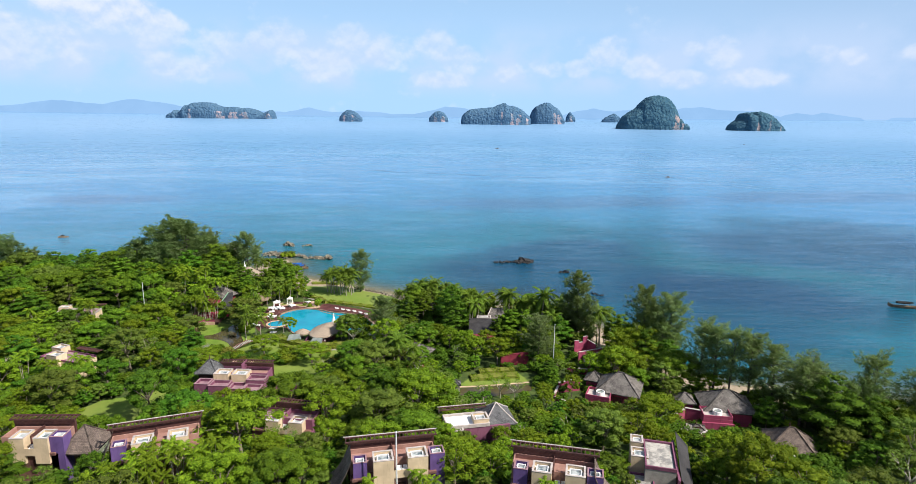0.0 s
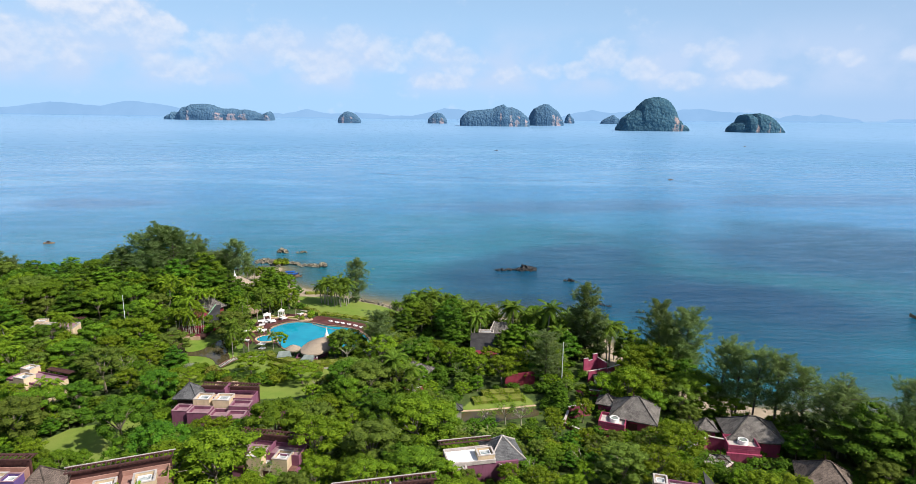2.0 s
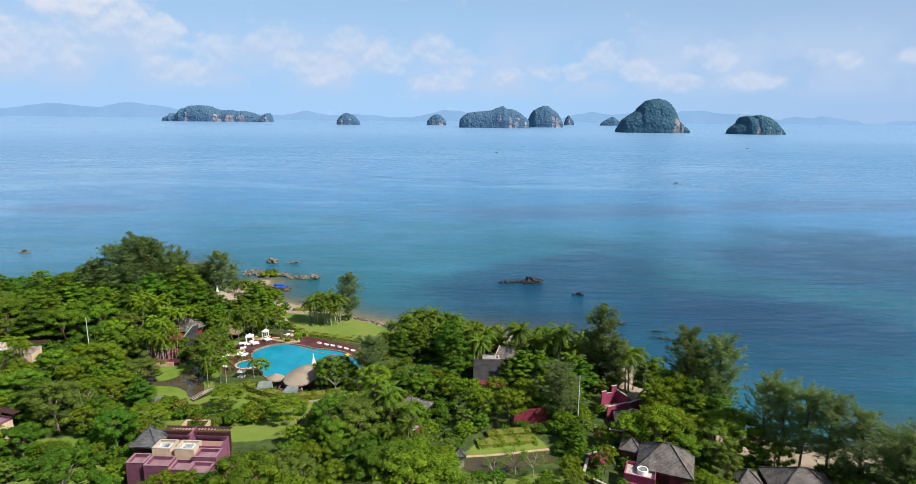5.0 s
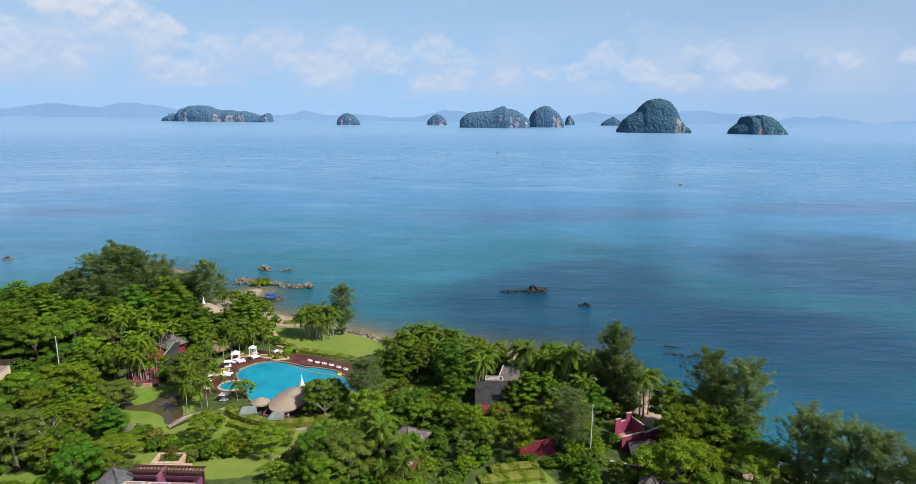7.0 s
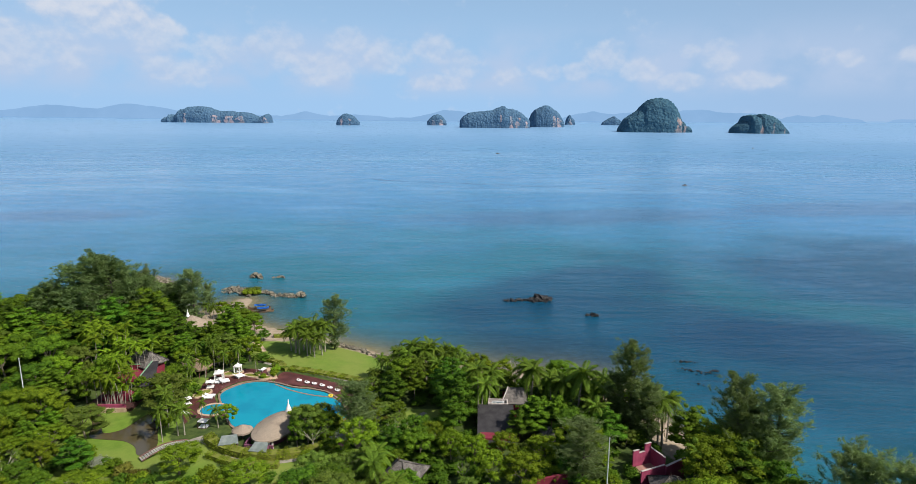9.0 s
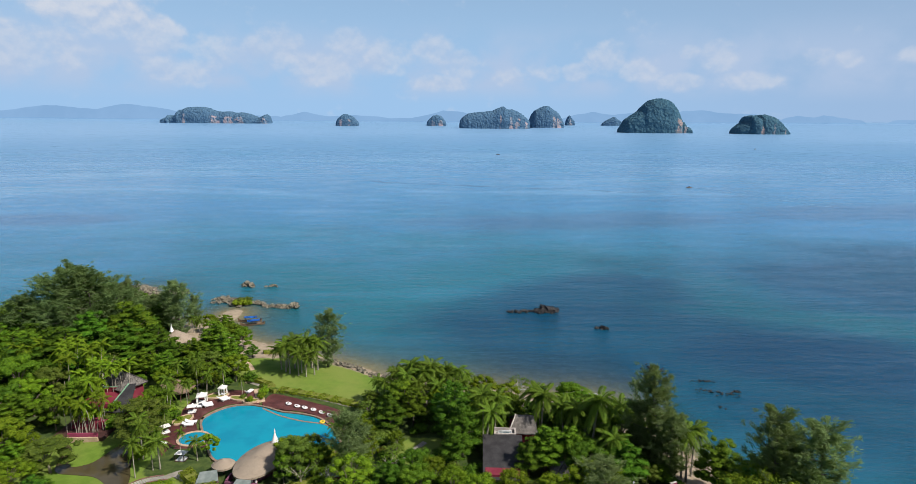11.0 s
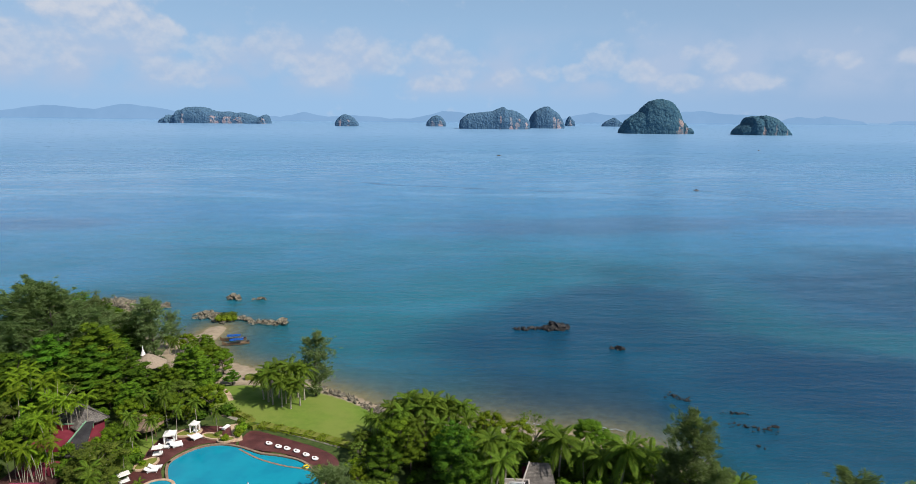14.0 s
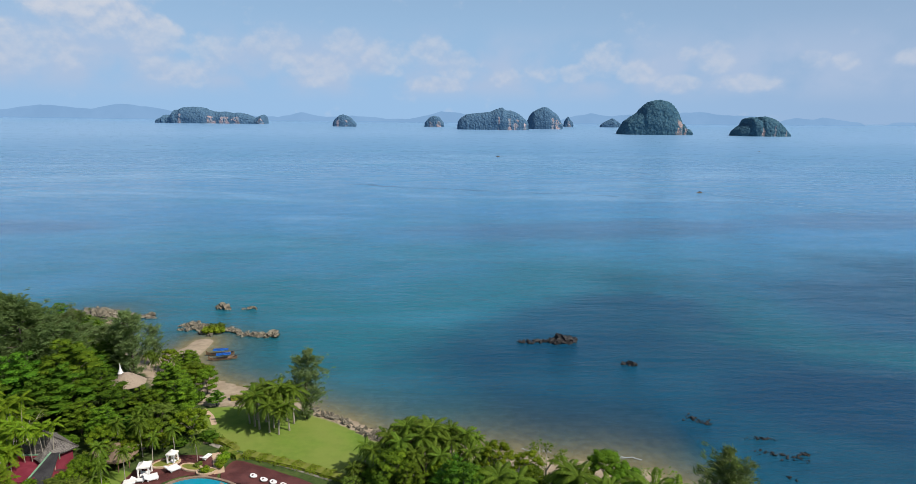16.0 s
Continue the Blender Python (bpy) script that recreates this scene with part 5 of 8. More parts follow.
for x, y, h in [(-42.4, 74.6, 5.6), (-40.8, 73.6, 5.8), (-39.2, 74.4, 6.2), (-37.4, 75, 6.6), (-35.6, 75.6, 6.8), (-34, 76.4, 7.0), (-36.4, 73.2, 6.2), (-32.6, 77, 7.2), (-38.4, 72.2, 5.8), (-33.8, 74, 6.6), (-30.6, 76.6, 7.0), (-31.6, 74.6, 6.6), (-41.6, 71.6, 5.2), (-29.2, 78, 7.0), (-35, 71.6, 6.0), (-44.4, 73.2, 5.0), (-8.2, 70.8, 5.4), (-3.6, 71.4, 5.2), (-1.2, 70.6, 5.6), (14, 68.0, 5.2), (-70.5, 117, 7.6), (-83.5, 118.4, 7.4), (-76.2, 116, 7.0), (-92, 156, 8.4), (-94, 158, 8.0), (-89.5, 154, 8.2), (-101, 150, 8.6), (-97.6, 148, 8.6), (-84, 140, 8.0)]:
    plant("areca", x, y, h, 1.05)

# known single trees: kind, x, y, height of the top over the sea, width
for key, x, y, top, w in [("tier", 3.8, 160.4, 13.2, 0.8), ("tier", 4.6, 155.4, 11.6, 0.8), ("tier", 3.4, 151.4, 9.4, 0.85), ("tier", 2.4, 166, 11, 0.85), ("tier", -4.4, 166.4, 9.6, 0.9), ("tier", -8.6, 164, 9.2, 0.9), ("tier", 18.2, 150.4, 9.6, 1.0),
                          ("tier", 15.4, 149, 9.0, 0.9), ("tier", 22.4, 150.4, 9.8, 0.9), ("round", 10.8, 166.6, 7.8, 1.0), ("round", 14.6, 167.6, 7.4, 1.0), ("round", 22, 168, 7.0, 1.0), ("tier", 30, 165, 7.6, 0.9), ("light", 37.6, 154, 9.2, 0.9), ("light", 13.6, 132.4, 9.4, 1.1),
                          ("light", 17.6, 139, 8.6, 1.0), ("light", 6.6, 139.7, 8.4, 1.05), ("light", 8.8, 134.4, 8.8, 1.1), ("light", 11.4, 141.4, 8.0, 1.0), ("round", -22.8, 149.2, 9.2, 1.0), ("tier", 70.2, 100.0, 14.4, 1.15), ("tier", 75.6, 96.6, 12.0, 1.0), ("tier", 61.5, 104.4, 8.4, 0.9),
                          ("tier", 47, 131, 11.6, 1.1), ("tier", 51, 127.6, 10.4, 1.1), ("tier", 45.6, 136.4, 10.6, 1.05), ("light", 41.8, 131, 10.9, 1.0), ("light", 37.4, 121.4, 11.6, 1.1), ("light", 33.6, 122.6, 9.6, 1.0), ("round", 40.6, 117.6, 8.6, 1.0), ("round", 46.4, 113.6, 7.4, 0.95)]:
    plant(key, x, y, top - gz(x, y), w)
    placed.append((x, y, 3.6 * w))
for key, x, y, top, w in [("tier", -72.5, 196.4, 12.6, 1.25), ("tier", -67.6, 199.6, 10.6, 1.15), ("tier", -62.0, 195.4, 8.8, 1.1), ("tier", -74.5, 202, 15.4, 1.2), ("tier", -54.5, 202, 10.6, 1.2), ("tier", -66, 190, 8.4, 1.3), ("tier", -84, 190, 13.4, 1.3), ("tier", -93, 191.4, 12.2, 1.3), ("tier", -110.8, 202.6, 12.0, 1.4), ("tier", -118, 203, 11.6, 1.4),
                          ("tier", -103, 196, 12.0, 1.3), ("tier", -60, 187, 8.8, 1.2), ("tier", -75, 193, 11.6, 1.2), ("round", -53.6, 210.6, 7.2, 1.3), ("round", -50.0, 209.0, 6.6, 1.2), ("round", -62.6, 220.6, 6.4, 0.9), ("tier", -130, 205, 12.0, 1.4), ("tier", -142, 208, 12.0, 1.4), ("tier", -124, 214, 11.0, 1.3),
                          ("round", -56.6, 174, 6.8, 1.0), ("round", -57.0, 170, 6.8, 0.95), ("round", -39.6, 156.8, 5.8, 1.05), ("tier", -56.5, 195, 8.8, 1.2), ("tier", -50, 196, 9.8, 1.1), ("tier", -76, 208, 12.6, 1.1), ("tier", -82, 199, 14, 1.2),
                          ("light", -18.6, 97, 14.4, 1.15), ("round", -9.6, 94.8, 14.4, 1.2), ("round", -52.4, 105.6, 13.4, 1.25), ("round", -69.5, 105.8, 13.2, 1.2), ("round", -41, 94.6, 14.6, 1.1), ("light", 2.4, 76, 16.6, 1.1), ("round", 26.5, 90, 13.2, 1.2), ("light", -29.8, 86.5, 17.6, 1.2), ("round", -72, 114.6, 10.9, 1.3), ("round", -79.5, 117.4, 9.4, 1.0), ("light", -86.4, 119, 8.6, 0.9), ("round", -71.6, 166.2, 9.0, 0.85), ("round", -55.4, 166.6, 7.0, 0.85), ("round", -61.6, 168.6, 6.4, 0.6), ("round", -70.6, 172.6, 9.4, 0.8), ("round", -79, 112, 9.0, 1.2), ("tier", -57.5, 75, 15.6, 1.25), ("light", -24.6, 82, 14.2, 1.1)]:
    plant(key, x, y, top - gz(x, y), w)
    placed.append((x, y, 3.6 * w))

for key, x, y, top, w in [("fine", -54.3, 163.4, 8.8, 1.5), ("fine", -51.6, 158.4, 8.0, 1.4), ("round", -24.2, 153.6, 6.6, 1.6), ("light", -41.6, 139.3, 7.4, 1.8), ("fine", -29.1, 134.0, 7.4, 2.0), ("round", -19.0, 136.1, 7.4, 1.5),
                          ("fine", -12.8, 135.3, 8.0, 1.5), ("round", -4.4, 129.9, 8.2, 1.0), ("light", -52.9, 132.5, 6.8, 2.5), ("round", -64.1, 152.4, 7.4, 1.6), ("fine", -65.4, 145.6, 7.6, 1.6), ("round", -8.9, 130.7, 7.8, 0.9),
                          ("tier", 45.0, 144.4, 10.5, 1.15), ("tier", 50.2, 140.0, 11.5, 1.0), ("light", 45.7, 133.3, 12.0, 1.15), ("light", 40.4, 123.9, 10.2, 1.2), ("round", 36.1, 127.0, 8.0, 0.9), ("round", 28.7, 123.0, 7.4, 0.8),
                          ("tier", 30.5, 146.9, 9.5, 1.1), ("tier", 34.5, 153.0, 8.6, 1.0), ("tier", 18.4, 150.0, 10.0, 1.25), ("round", 1.0, 87.8, 12.4, 1.1), ("round", 4.0, 87.0, 11.6, 0.9), ("light", 14.2, 89.6, 10.6, 0.9),
                          ("fine", -14.8, 107.2, 10.5, 1.2), ("round", -92.9, 150.5, 10.2, 1.2), ("round", -86.1, 146.8, 9.4, 1.0), ("tier", -95.1, 147.7, 10.5, 1.2), ("round", -67.9, 119.9, 9.6, 1.3), ("light", -75.4, 113.6, 9.8, 1.0),
                          ("tier", -58.1, 219.3, 6.6, 1.3), ("tier", -56.0, 204.9, 7.2, 1.4), ("round", -52.8, 213.6, 5.4, 1.2),
                          ("light", -59.6, 76.2, 16.2, 0.95), ("fine", -52.4, 76.2, 13.0, 0.9), ("round", -45.5, 76.0, 15.1, 0.8), ("light", -17.1, 88.5, 12.8, 1.0), ("round", -19.2, 84.1, 13.0, 1.0), ("light", -24.1, 81.2, 13.4, 1.1),
                          ("round", 4.1, 81.3, 13.6, 1.2), ("round", -20.0, 106.8, 11.2, 1.05), ("fine", -10.9, 99.6, 11.4, 1.2), ("light", -3.4, 114.3, 10.0, 1.0), ("round", 28.9, 102.5, 8.6, 1.0), ("light", 21.7, 91.3, 10.0, 1.2),
                          ("fine", 30.9, 98.7, 8.4, 1.1), ("round", 40.9, 106.6, 7.6, 1.1), ("light", 26.9, 114.5, 8.6, 0.8), ("round", 45.0, 91.8, 8.0, 1.0), ("light", 9.7, 87.9, 12.0, 0.9)]:
    plant(key, x, y, top - gz(x, y), w)
    placed.append((x, y, 3.2 * w))
for x, y, top in [(-8.6, 130.6, 11.0), (-4.9, 120.0, 10.6), (-1.7, 108.5, 10.4), (0.6, 110.6, 10.0), (-9.0, 133.6, 10.4), (41.1, 149.6, 10.6), (-53.1, 159.5, 8.8), (-46.3, 152.8, 8.6), (-40.9, 154.9, 7.8), (-0.6, 90.0, 12.6), (27.8, 150.4, 10.8), (29.2, 149.0, 10.4), (19.2, 160.4, 12.0), (8.9, 157.3, 12.0), (-66.9, 219.8, 7.6)]:
    plant("palm", x, y, top - gz(x, y) - 1.2, 1.05)


# ---- roofs and houses ----
def roof_mesh(faces3d, thick=0.18):
    """Sloping roof planes with UV in metres (along the eave, up the slope) and a thickness; each face lists its eave edge first."""
    bm = bmesh.new()
    uvl = bm.loops.layers.uv.new("UVMap")
    for pts in faces3d:
        P = [Vector(p) for p in pts]
        e = (P[1] - P[0]).normalized()
        n = (P[1] - P[0]).cross(P[2] - P[0]).normalized()
        s = n.cross(e)
        f = bm.faces.new([bm.verts.new(p) for p in P])
        for l, p in zip(f.loops, P):
            l[uvl].uv = ((p - P[0]).dot(e), (p - P[0]).dot(s))
        low = [bm.verts.new(p - Vector((0, 0, thick))) for p in P]
        bm.faces.new(low[::-1])
        k = len(P)
        for i in range(k):
            bm.faces.new((f.verts[i], low[i], low[(i + 1) % k], f.verts[(i + 1) % k]))
    bmesh.ops.remove_doubles(bm, verts=bm.verts, dist=1e-4)
    return bm


def hip_roof(parent, x0, x1, y0, y1, z, rise, material, ridge=0.0, flare=0.0, name="roof", finial=False, cap=None):
    """A hipped roof on a rectangle; ridge: its length along x; flare: how far the lower third kicks out."""
    cx, cy = (x0 + x1) / 2, (y0 + y1) / 2
    a, b = Vector((cx - ridge / 2, cy, z + rise)), Vector((cx + ridge / 2, cy, z + rise))
    c = [Vector((x0, y0, z)), Vector((x1, y0, z)), Vector((x1, y1, z)), Vector((x0, y1, z))]
    tops = [a, b, b, a]
    faces = []
    if flare > 0:
        mid = [c[i].lerp(tops[i], 0.4) - Vector((0, 0, rise * flare)) for i in range(4)]
    for i in range(4):
        j = (i + 1) % 4
        if flare > 0:
            faces.append([c[i], c[j], mid[j], mid[i]])
            faces.append([mid[i], mid[j], tops[j], tops[i]] if (tops[j] - tops[i]).length > 1e-4 else [mid[i], mid[j], tops[i]])
        else:
            faces.append([c[i], c[j], tops[j], tops[i]] if (tops[j] - tops[i]).length > 1e-4 else [c[i], c[j], tops[i]])
    ob = part(name, roof_mesh(faces), material, parent)
    caps = bmesh.new()
    for i in range(4):
        way = [c[i], mid[i], tops[i]] if flare > 0 else [c[i], c[i].lerp(tops[i], .5), tops[i]]
        tube(caps, [p + Vector((0, 0, 0.03)) for p in way], [0.11, 0.11, 0.11], 6)
    if ridge > 0:
        tube(caps, [a + Vector((0, 0, .03)), b + Vector((0, 0, .03))], [0.12, 0.12], 6)
    part("ridge_cap", caps, cap or material, ob)
    if finial:
        part("finial", tube(bmesh.new(), [a, a + Vector((0, 0, 0.5)), a + Vector((0, 0, 1.1))], [0.12, 0.07, 0.02], 6), DARK_WOOD, ob)
    return ob


def pergola(parent, u0, u1, v0, v1, z, rails=DARK_WOOD, slat_gap=0.55, top=BROWN_WOOD):
    """A long sun-rack: beams, a lighter top rail and cross slats."""
    bm = bmesh.new()
    box(bm, u0, u1, v0, v0 + 0.12, z - 0.22, z)
    box(bm, u0, u1, v1 - 0.12, v1, z - 0.22, z)
    ob = part("pergola", bm, rails, parent)
    part("top_rail", blk(u0 - 0.2, u1 + 0.2, v1 + 0.004, v1 + 0.14, z - 0.08, z + 0.06), COPING if top is BROWN_WOOD else top, ob)
    one = mesh_of("slat", blk(-0.05, 0.05, v0 + 0.125, v1 - 0.125, z - 0.16, z + 0.02, bevel=0.01))
    one.materials.append(rails)
    n = int((u1 - u0) / slat_gap)
    for i in range(n + 1):
        s = new("slat", one)
        s.parent = ob
        s.location = (u0 + 0.1 + (u1 - u0 - 0.2) * i / n, 0, 0)
    return ob


def skylight_box(parent, u0, u1, v0, v1, z0, z1, wall=BEIGE, rim=0.22, name="skylight_tower"):
    """A rendered box with a sunken roof light in its open top."""
    ob = part(name, frame_box(u0, u1, v0, v1, z0, z1, rim), wall, parent)
    part("roof_floor", blk(u0 + rim, u1 - rim, v0 + rim, v1 - rim, z0, z1 - 0.55), WHITE if wall is not MAUVE else MAUVE_FLOOR, ob)
    cu, cv = (u0 + u1) / 2, (v0 + v1) / 2
    w, d = (u1 - u0) * 0.31, (v1 - v0) * 0.27
    part("roof_light_frame", frame_box(cu - w, cu + w, cv - d, cv + d, z1 - 0.55, z1 - 0.12, 0.14), WHITE_METAL, ob)
    part("roof_light_glass", blk(cu - w + .15, cu + w - .15, cv - d + .15, cv + d - .15, z1 - 0.50, z1 - 0.32), GLASS, ob)
    part("coping", frame_box(u0 - 0.03, u1 + 0.03, v0 - 0.03, v1 + 0.03, z1 + 0.002, z1 + 0.07, rim + 0.05), MAUVE_FLOOR if wall in (MAUVE, PURPLE) else COPING, ob)
    return ob


def swept_roof(parent, u0, u1, v0, v1, z_hi, z_lo, material, side):
    """A side roof that sweeps down in a hollow curve; side -1: towards -u, 1: towards +u."""
    n, faces = 6, []
    prof = []
    for i in range(n + 1):
        f = i / n
        prof.append(((u1 - (u1 - u0) * f) if side < 0 else (u0 + (u1 - u0) * f), z_hi - (z_hi - z_lo) * (1 - (1 - f) ** 1.9)))
    for (ua, za), (ub, zb) in zip(prof, prof[1:]):
        lo0, lo1, hi1, hi0 = (ub, v0, zb), (ub, v1, zb), (ua, v1, za), (ua, v0, za)
        faces.append([lo1, lo0, hi0, hi1] if side < 0 else [lo0, lo1, hi1, hi0])
    return part("side_roof", roof_mesh(faces), material, parent)


def window_part(parent, u0, u1, v, z0, z1):
    """A dark timber window or door in a wall that faces the viewer's side (-v)."""
    ob = part("window", frame_box(u0, u1, v - 0.06, v + 0.02, z0, z1, 0.02), DARK_WOOD, parent)
    part("pane", blk(u0 + .05, u1 - .05, v - 0.03, v - 0.004, z0 + .06, z1 - .06), GLASS, ob)
    return ob


def terrace_chair(m):
    ob = thing("terrace_chair", m, "white moulded terrace armchair on the roof terrace", "chair", "terrace chairs")
    part("seat", blk(-.3, .3, -.3, .3, .38, .46), CUSHION, ob)
    part("backrest", blk(-.3, .3, .24, .32, .46, .95), CUSHION, ob)
    for s in (-1, 1):
        part("armrest", blk(s * .3 - .04, s * .3 + .04, -.28, .26, .46, .66), CUSHION, ob)
        for q in (-1, 1):
            part("leg", blk(s * .25 - .03, s * .25 + .03, q * .24 - .03, q * .24 + .03, 0, .38), WHITE_METAL, ob)
    return ob


def terrace_villa(x, y, turn, length, top, ground, side=0, tower_l=True, tower_r=True, mauve=False, mirror=False, label=""):
    """Two-storey villa: sun-rack along the back, a paved roof terrace, two sand-coloured skylight towers and violet end towers."""
    H = top - ground
    base = pose(x, y, ground, 0, 0, turn)
    ob = thing("terrace_villa", base, label, "villa", "terrace villas")
    L = length
    body = MAUVE if mauve else BROWN_WOOD
    part("wall", blk(0.2, L - 0.2, -4.6, -0.4, -1.5, H - 3.2), body, ob)
    part("back_wall", blk(0.0, L, -0.38, -0.05, -1.5, H - 0.4), DARK_WOOD, ob)
    part("roof_terrace", blk(0.35, L - 0.35, -3.3, -0.42, H - 3.18, H - 2.0), MAUVE_FLOOR if mauve else TERRACOTTA, ob)
    part("parapet", frame_box(0.2, L - 0.2, -3.5, -0.4, H - 3.19, H - 1.35, 0.14), MAUVE if mauve else TERRACOTTA, ob)
    part("terrace_floor", blk(0.4, L - 0.4, -4.9, -3.52, H - 3.4, H - 3.02), BROWN_WOOD, ob)
    part("terrace_rail", blk(L * .49, L * .645, -5.0, -4.9, H - 3.4, H - 2.3), BEIGE, ob)
    part("divider_wall", blk(L * .5 - .09, L * .5 + .09, -3.6, -0.3, H - 3.0, H - 1.1), DARK_WOOD if not mauve else MAUVE, ob)
    pergola(ob, -0.3, L + 0.3, -0.95, 0.35, H, DARK_WOOD, 0.55, DARK_WOOD if mauve or not tower_l else BROWN_WOOD)
    drop = 1.35 if mauve else 0.8
    skylight_box(ob, L * .265, L * .49, -5.0, -2.5, H - 4.6, H - drop)
    skylight_box(ob, L * .645, L * .87, -5.0, -2.5, H - 4.6, H - drop + 0.05)
    if tower_l:
        skylight_box(ob, 0.55, 2.3, -4.6, -2.7, -1.2, H - 0.95, PURPLE, 0.16, "end_tower")
    if tower_r:
        skylight_box(ob, L - 1.2, L + 0.75, -4.6, -2.7, -1.2, H - 0.75, PURPLE, 0.16, "end_tower")
    if side:
        u0, u1 = (-2.6, 0.35) if side < 0 else (L - 0.35, L + 2.6)
        swept_roof(ob, u0, u1, -4.8, -0.2, H - 0.4, H - 4.6, SHINGLE_B, side)
        part("roof_brace", blk(u0 + .1 if side < 0 else u1 - .34, u0 + .34 if side < 0 else u1 - .1, -4.9, -4.6, -1.0, H - 4.7), BROWN_WOOD, ob)
    for i in range(2):
        terrace_chair(base @ pose(L * .52 + 0.45 + 0.72 * i, -4.5, H - 3.02, 0, 0, 8 - 16 * i))
    window_part(ob, L * .52 + .1, L * .62, -4.62, H - 6.2, H - 4.2)
    return ob


terrace_villa(-12.0, 76.0, 10.4, 11.6, 17.0, 9.2, -1, label="villa with sand-coloured roof towers, violet end towers and a sun-rack")
terrace_villa(10.1, 75.0, -13.9, 10.8, 17.0, 9.2, 1, label="villa with violet end towers and a swept shingle side roof")
terrace_villa(-45.4, 80.6, 19.2, 11.5, 16.5, 8.4, -1, True, False, label="villa turned to the slope, sand-coloured towers beside areca palms")
v2b = terrace_villa(-61.0, 84.5, 0.0, 8.6, 16.0, 8.0, 0, False, True, label="villa with one big violet tower and a dark sun-rack")
terrace_villa(-29.9, 98.8, -11.0, 10.5, 11.6, 5.2, 0, False, False, True, label="mauve villa with two sand-coloured towers under trees")
hip = thing("roof_pavilion", pose(-50.4, 83.0, 8.0), "open pavilion with a grey swept shingle roof", "pavilion")
hip_roof(hip, -2.6, 2.6, -3.0, 3.0, 4.6, 2.8, SHINGLE_B, 0.0, 0.06)
for sx in (-1, 1):
    for sy in (-1, 1):
        part("post", blk(sx * 2.0 - .14, sx * 2.0 + .14, sy * 2.4 - .14, sy * 2.4 + .14, -1, 4.6), BROWN_WOOD, hip)

# mauve garden villa with a slate pavilion roof
H = 9.5 - 3.9
gv_ob = thing("garden_villa", pose(-44.0, 118.6, 4.6, 0, 0, -3.7), "mauve stepped villa with sand-coloured towers and garden court", "villa", "terrace villas")
part("wall", blk(0.3, 10.6, -5.0, -0.4, -1.5, H - 2.6), MAUVE, gv_ob)
part("back_wall", blk(0, 10.8, -0.36, -0.05, -1.2, H - 0.5), DARK_WOOD, gv_ob)
pergola(gv_ob, 0.4, 10.8, -1.3, 0.2, H - 0.05, DARK_WOOD, 0.5, DARK_WOOD)
part("roof_terrace", blk(0.5, 10.4, -3.4, -1.32, H - 2.58, H - 1.6), TERRACOTTA, gv_ob)
part("parapet", frame_box(0.3, 10.6, -3.6, -0.42, H - 2.59, H - 1.2, 0.16), MAUVE, gv_ob)
part("fin_wall", blk(5.1, 5.35, -2.6, 0.0, H - 2.4, H + 0.1), MAUVE, gv_ob)
skylight_box(gv_ob, 0.6, 3.5, -5.2, -2.6, -1.0, H - 0.85)
skylight_box(gv_ob, 4.2, 7.2, -5.4, -2.7, -1.0, H - 0.8)
for u0, u1, v0, v1, zt in ((7.4, 10.9, -6.2, -3.7, H - 1.5), (4.6, 7.5, -8.4, -5.6, H - 2.3), (0.7, 4.4, -8.0, -5.3, H - 2.0), (7.6, 10.8, -9.2, -6.3, H - 2.2), (-2.2, 0.5, -7.6, -5.0, H - 1.9)):
    terr = part("terrace_block", frame_box(u0, u1, v0, v1, -1.4, zt, 0.22), MAUVE, gv_ob)
    part("terrace_floor", blk(u0 + .22, u1 - .22, v0 + .22, v1 - .22, -1.4, zt - 0.5), MAUVE_FLOOR, terr)
    part("coping", frame_box(u0 - .04, u1 + .04, v0 - .04, v1 + .04, zt + .002, zt + .08, 0.3), MAUVE_FLOOR, terr)
part("timber_front", blk(7.62, 10.78, -9.3, -9.205, H - 4.2, H - 2.9), BROWN_WOOD, gv_ob)
window_part(gv_ob, 8.0, 9.2, -9.21, -0.6, H - 4.4)
slate = thing("slate_pavilion", pose(-45.6, 116.9, 4.7, 0, 0, -3.7), "slate-grey hipped pavilion on dark posts beside a mauve villa", "pavilion")
hip_roof(slate, -2.3, 2.3, -2.3, 2.3, 4.1, 2.2, SHINGLE_D, 0.0, 0.04, finial=True)
part("wall", blk(-1.7, 1.7, -1.7, 1.7, -1, 3.9), DARK_WOOD, slate)
court = thing("garden_wall", pose(-33.2, 117.4, 4.0), "low mauve garden wall round a planted court", "wall", "garden walls")
part("wall", blk(0, 5.2, -0.2, 0.05, -1, 1.1), MAUVE, court)
part("side_wall", blk(5.0, 5.25, -7.2, -0.22, -1, 0.8), MAUVE, court)
part("front_wall", blk(0.2, 0.45, -7.4, -0.25, -1, 0.9), MAUVE, court)
gate = thing("entrance_block", pose(-43.5, 127.6, 3.2), "sand-coloured entrance wall with a dark opening", "wall", "garden walls")
part("wall", blk(-4.2, 4.2, -0.2, 0.3, -1, 1.5), SANDSTONE, gate)
part("side_wall", blk(-4.2, -3.7, -2.4, -0.22, -1, 1.2), SANDSTONE, gate)
part("side_wall", blk(3.7, 4.2, -2.4, -0.22, -1, 1.2), SANDSTONE, gate)
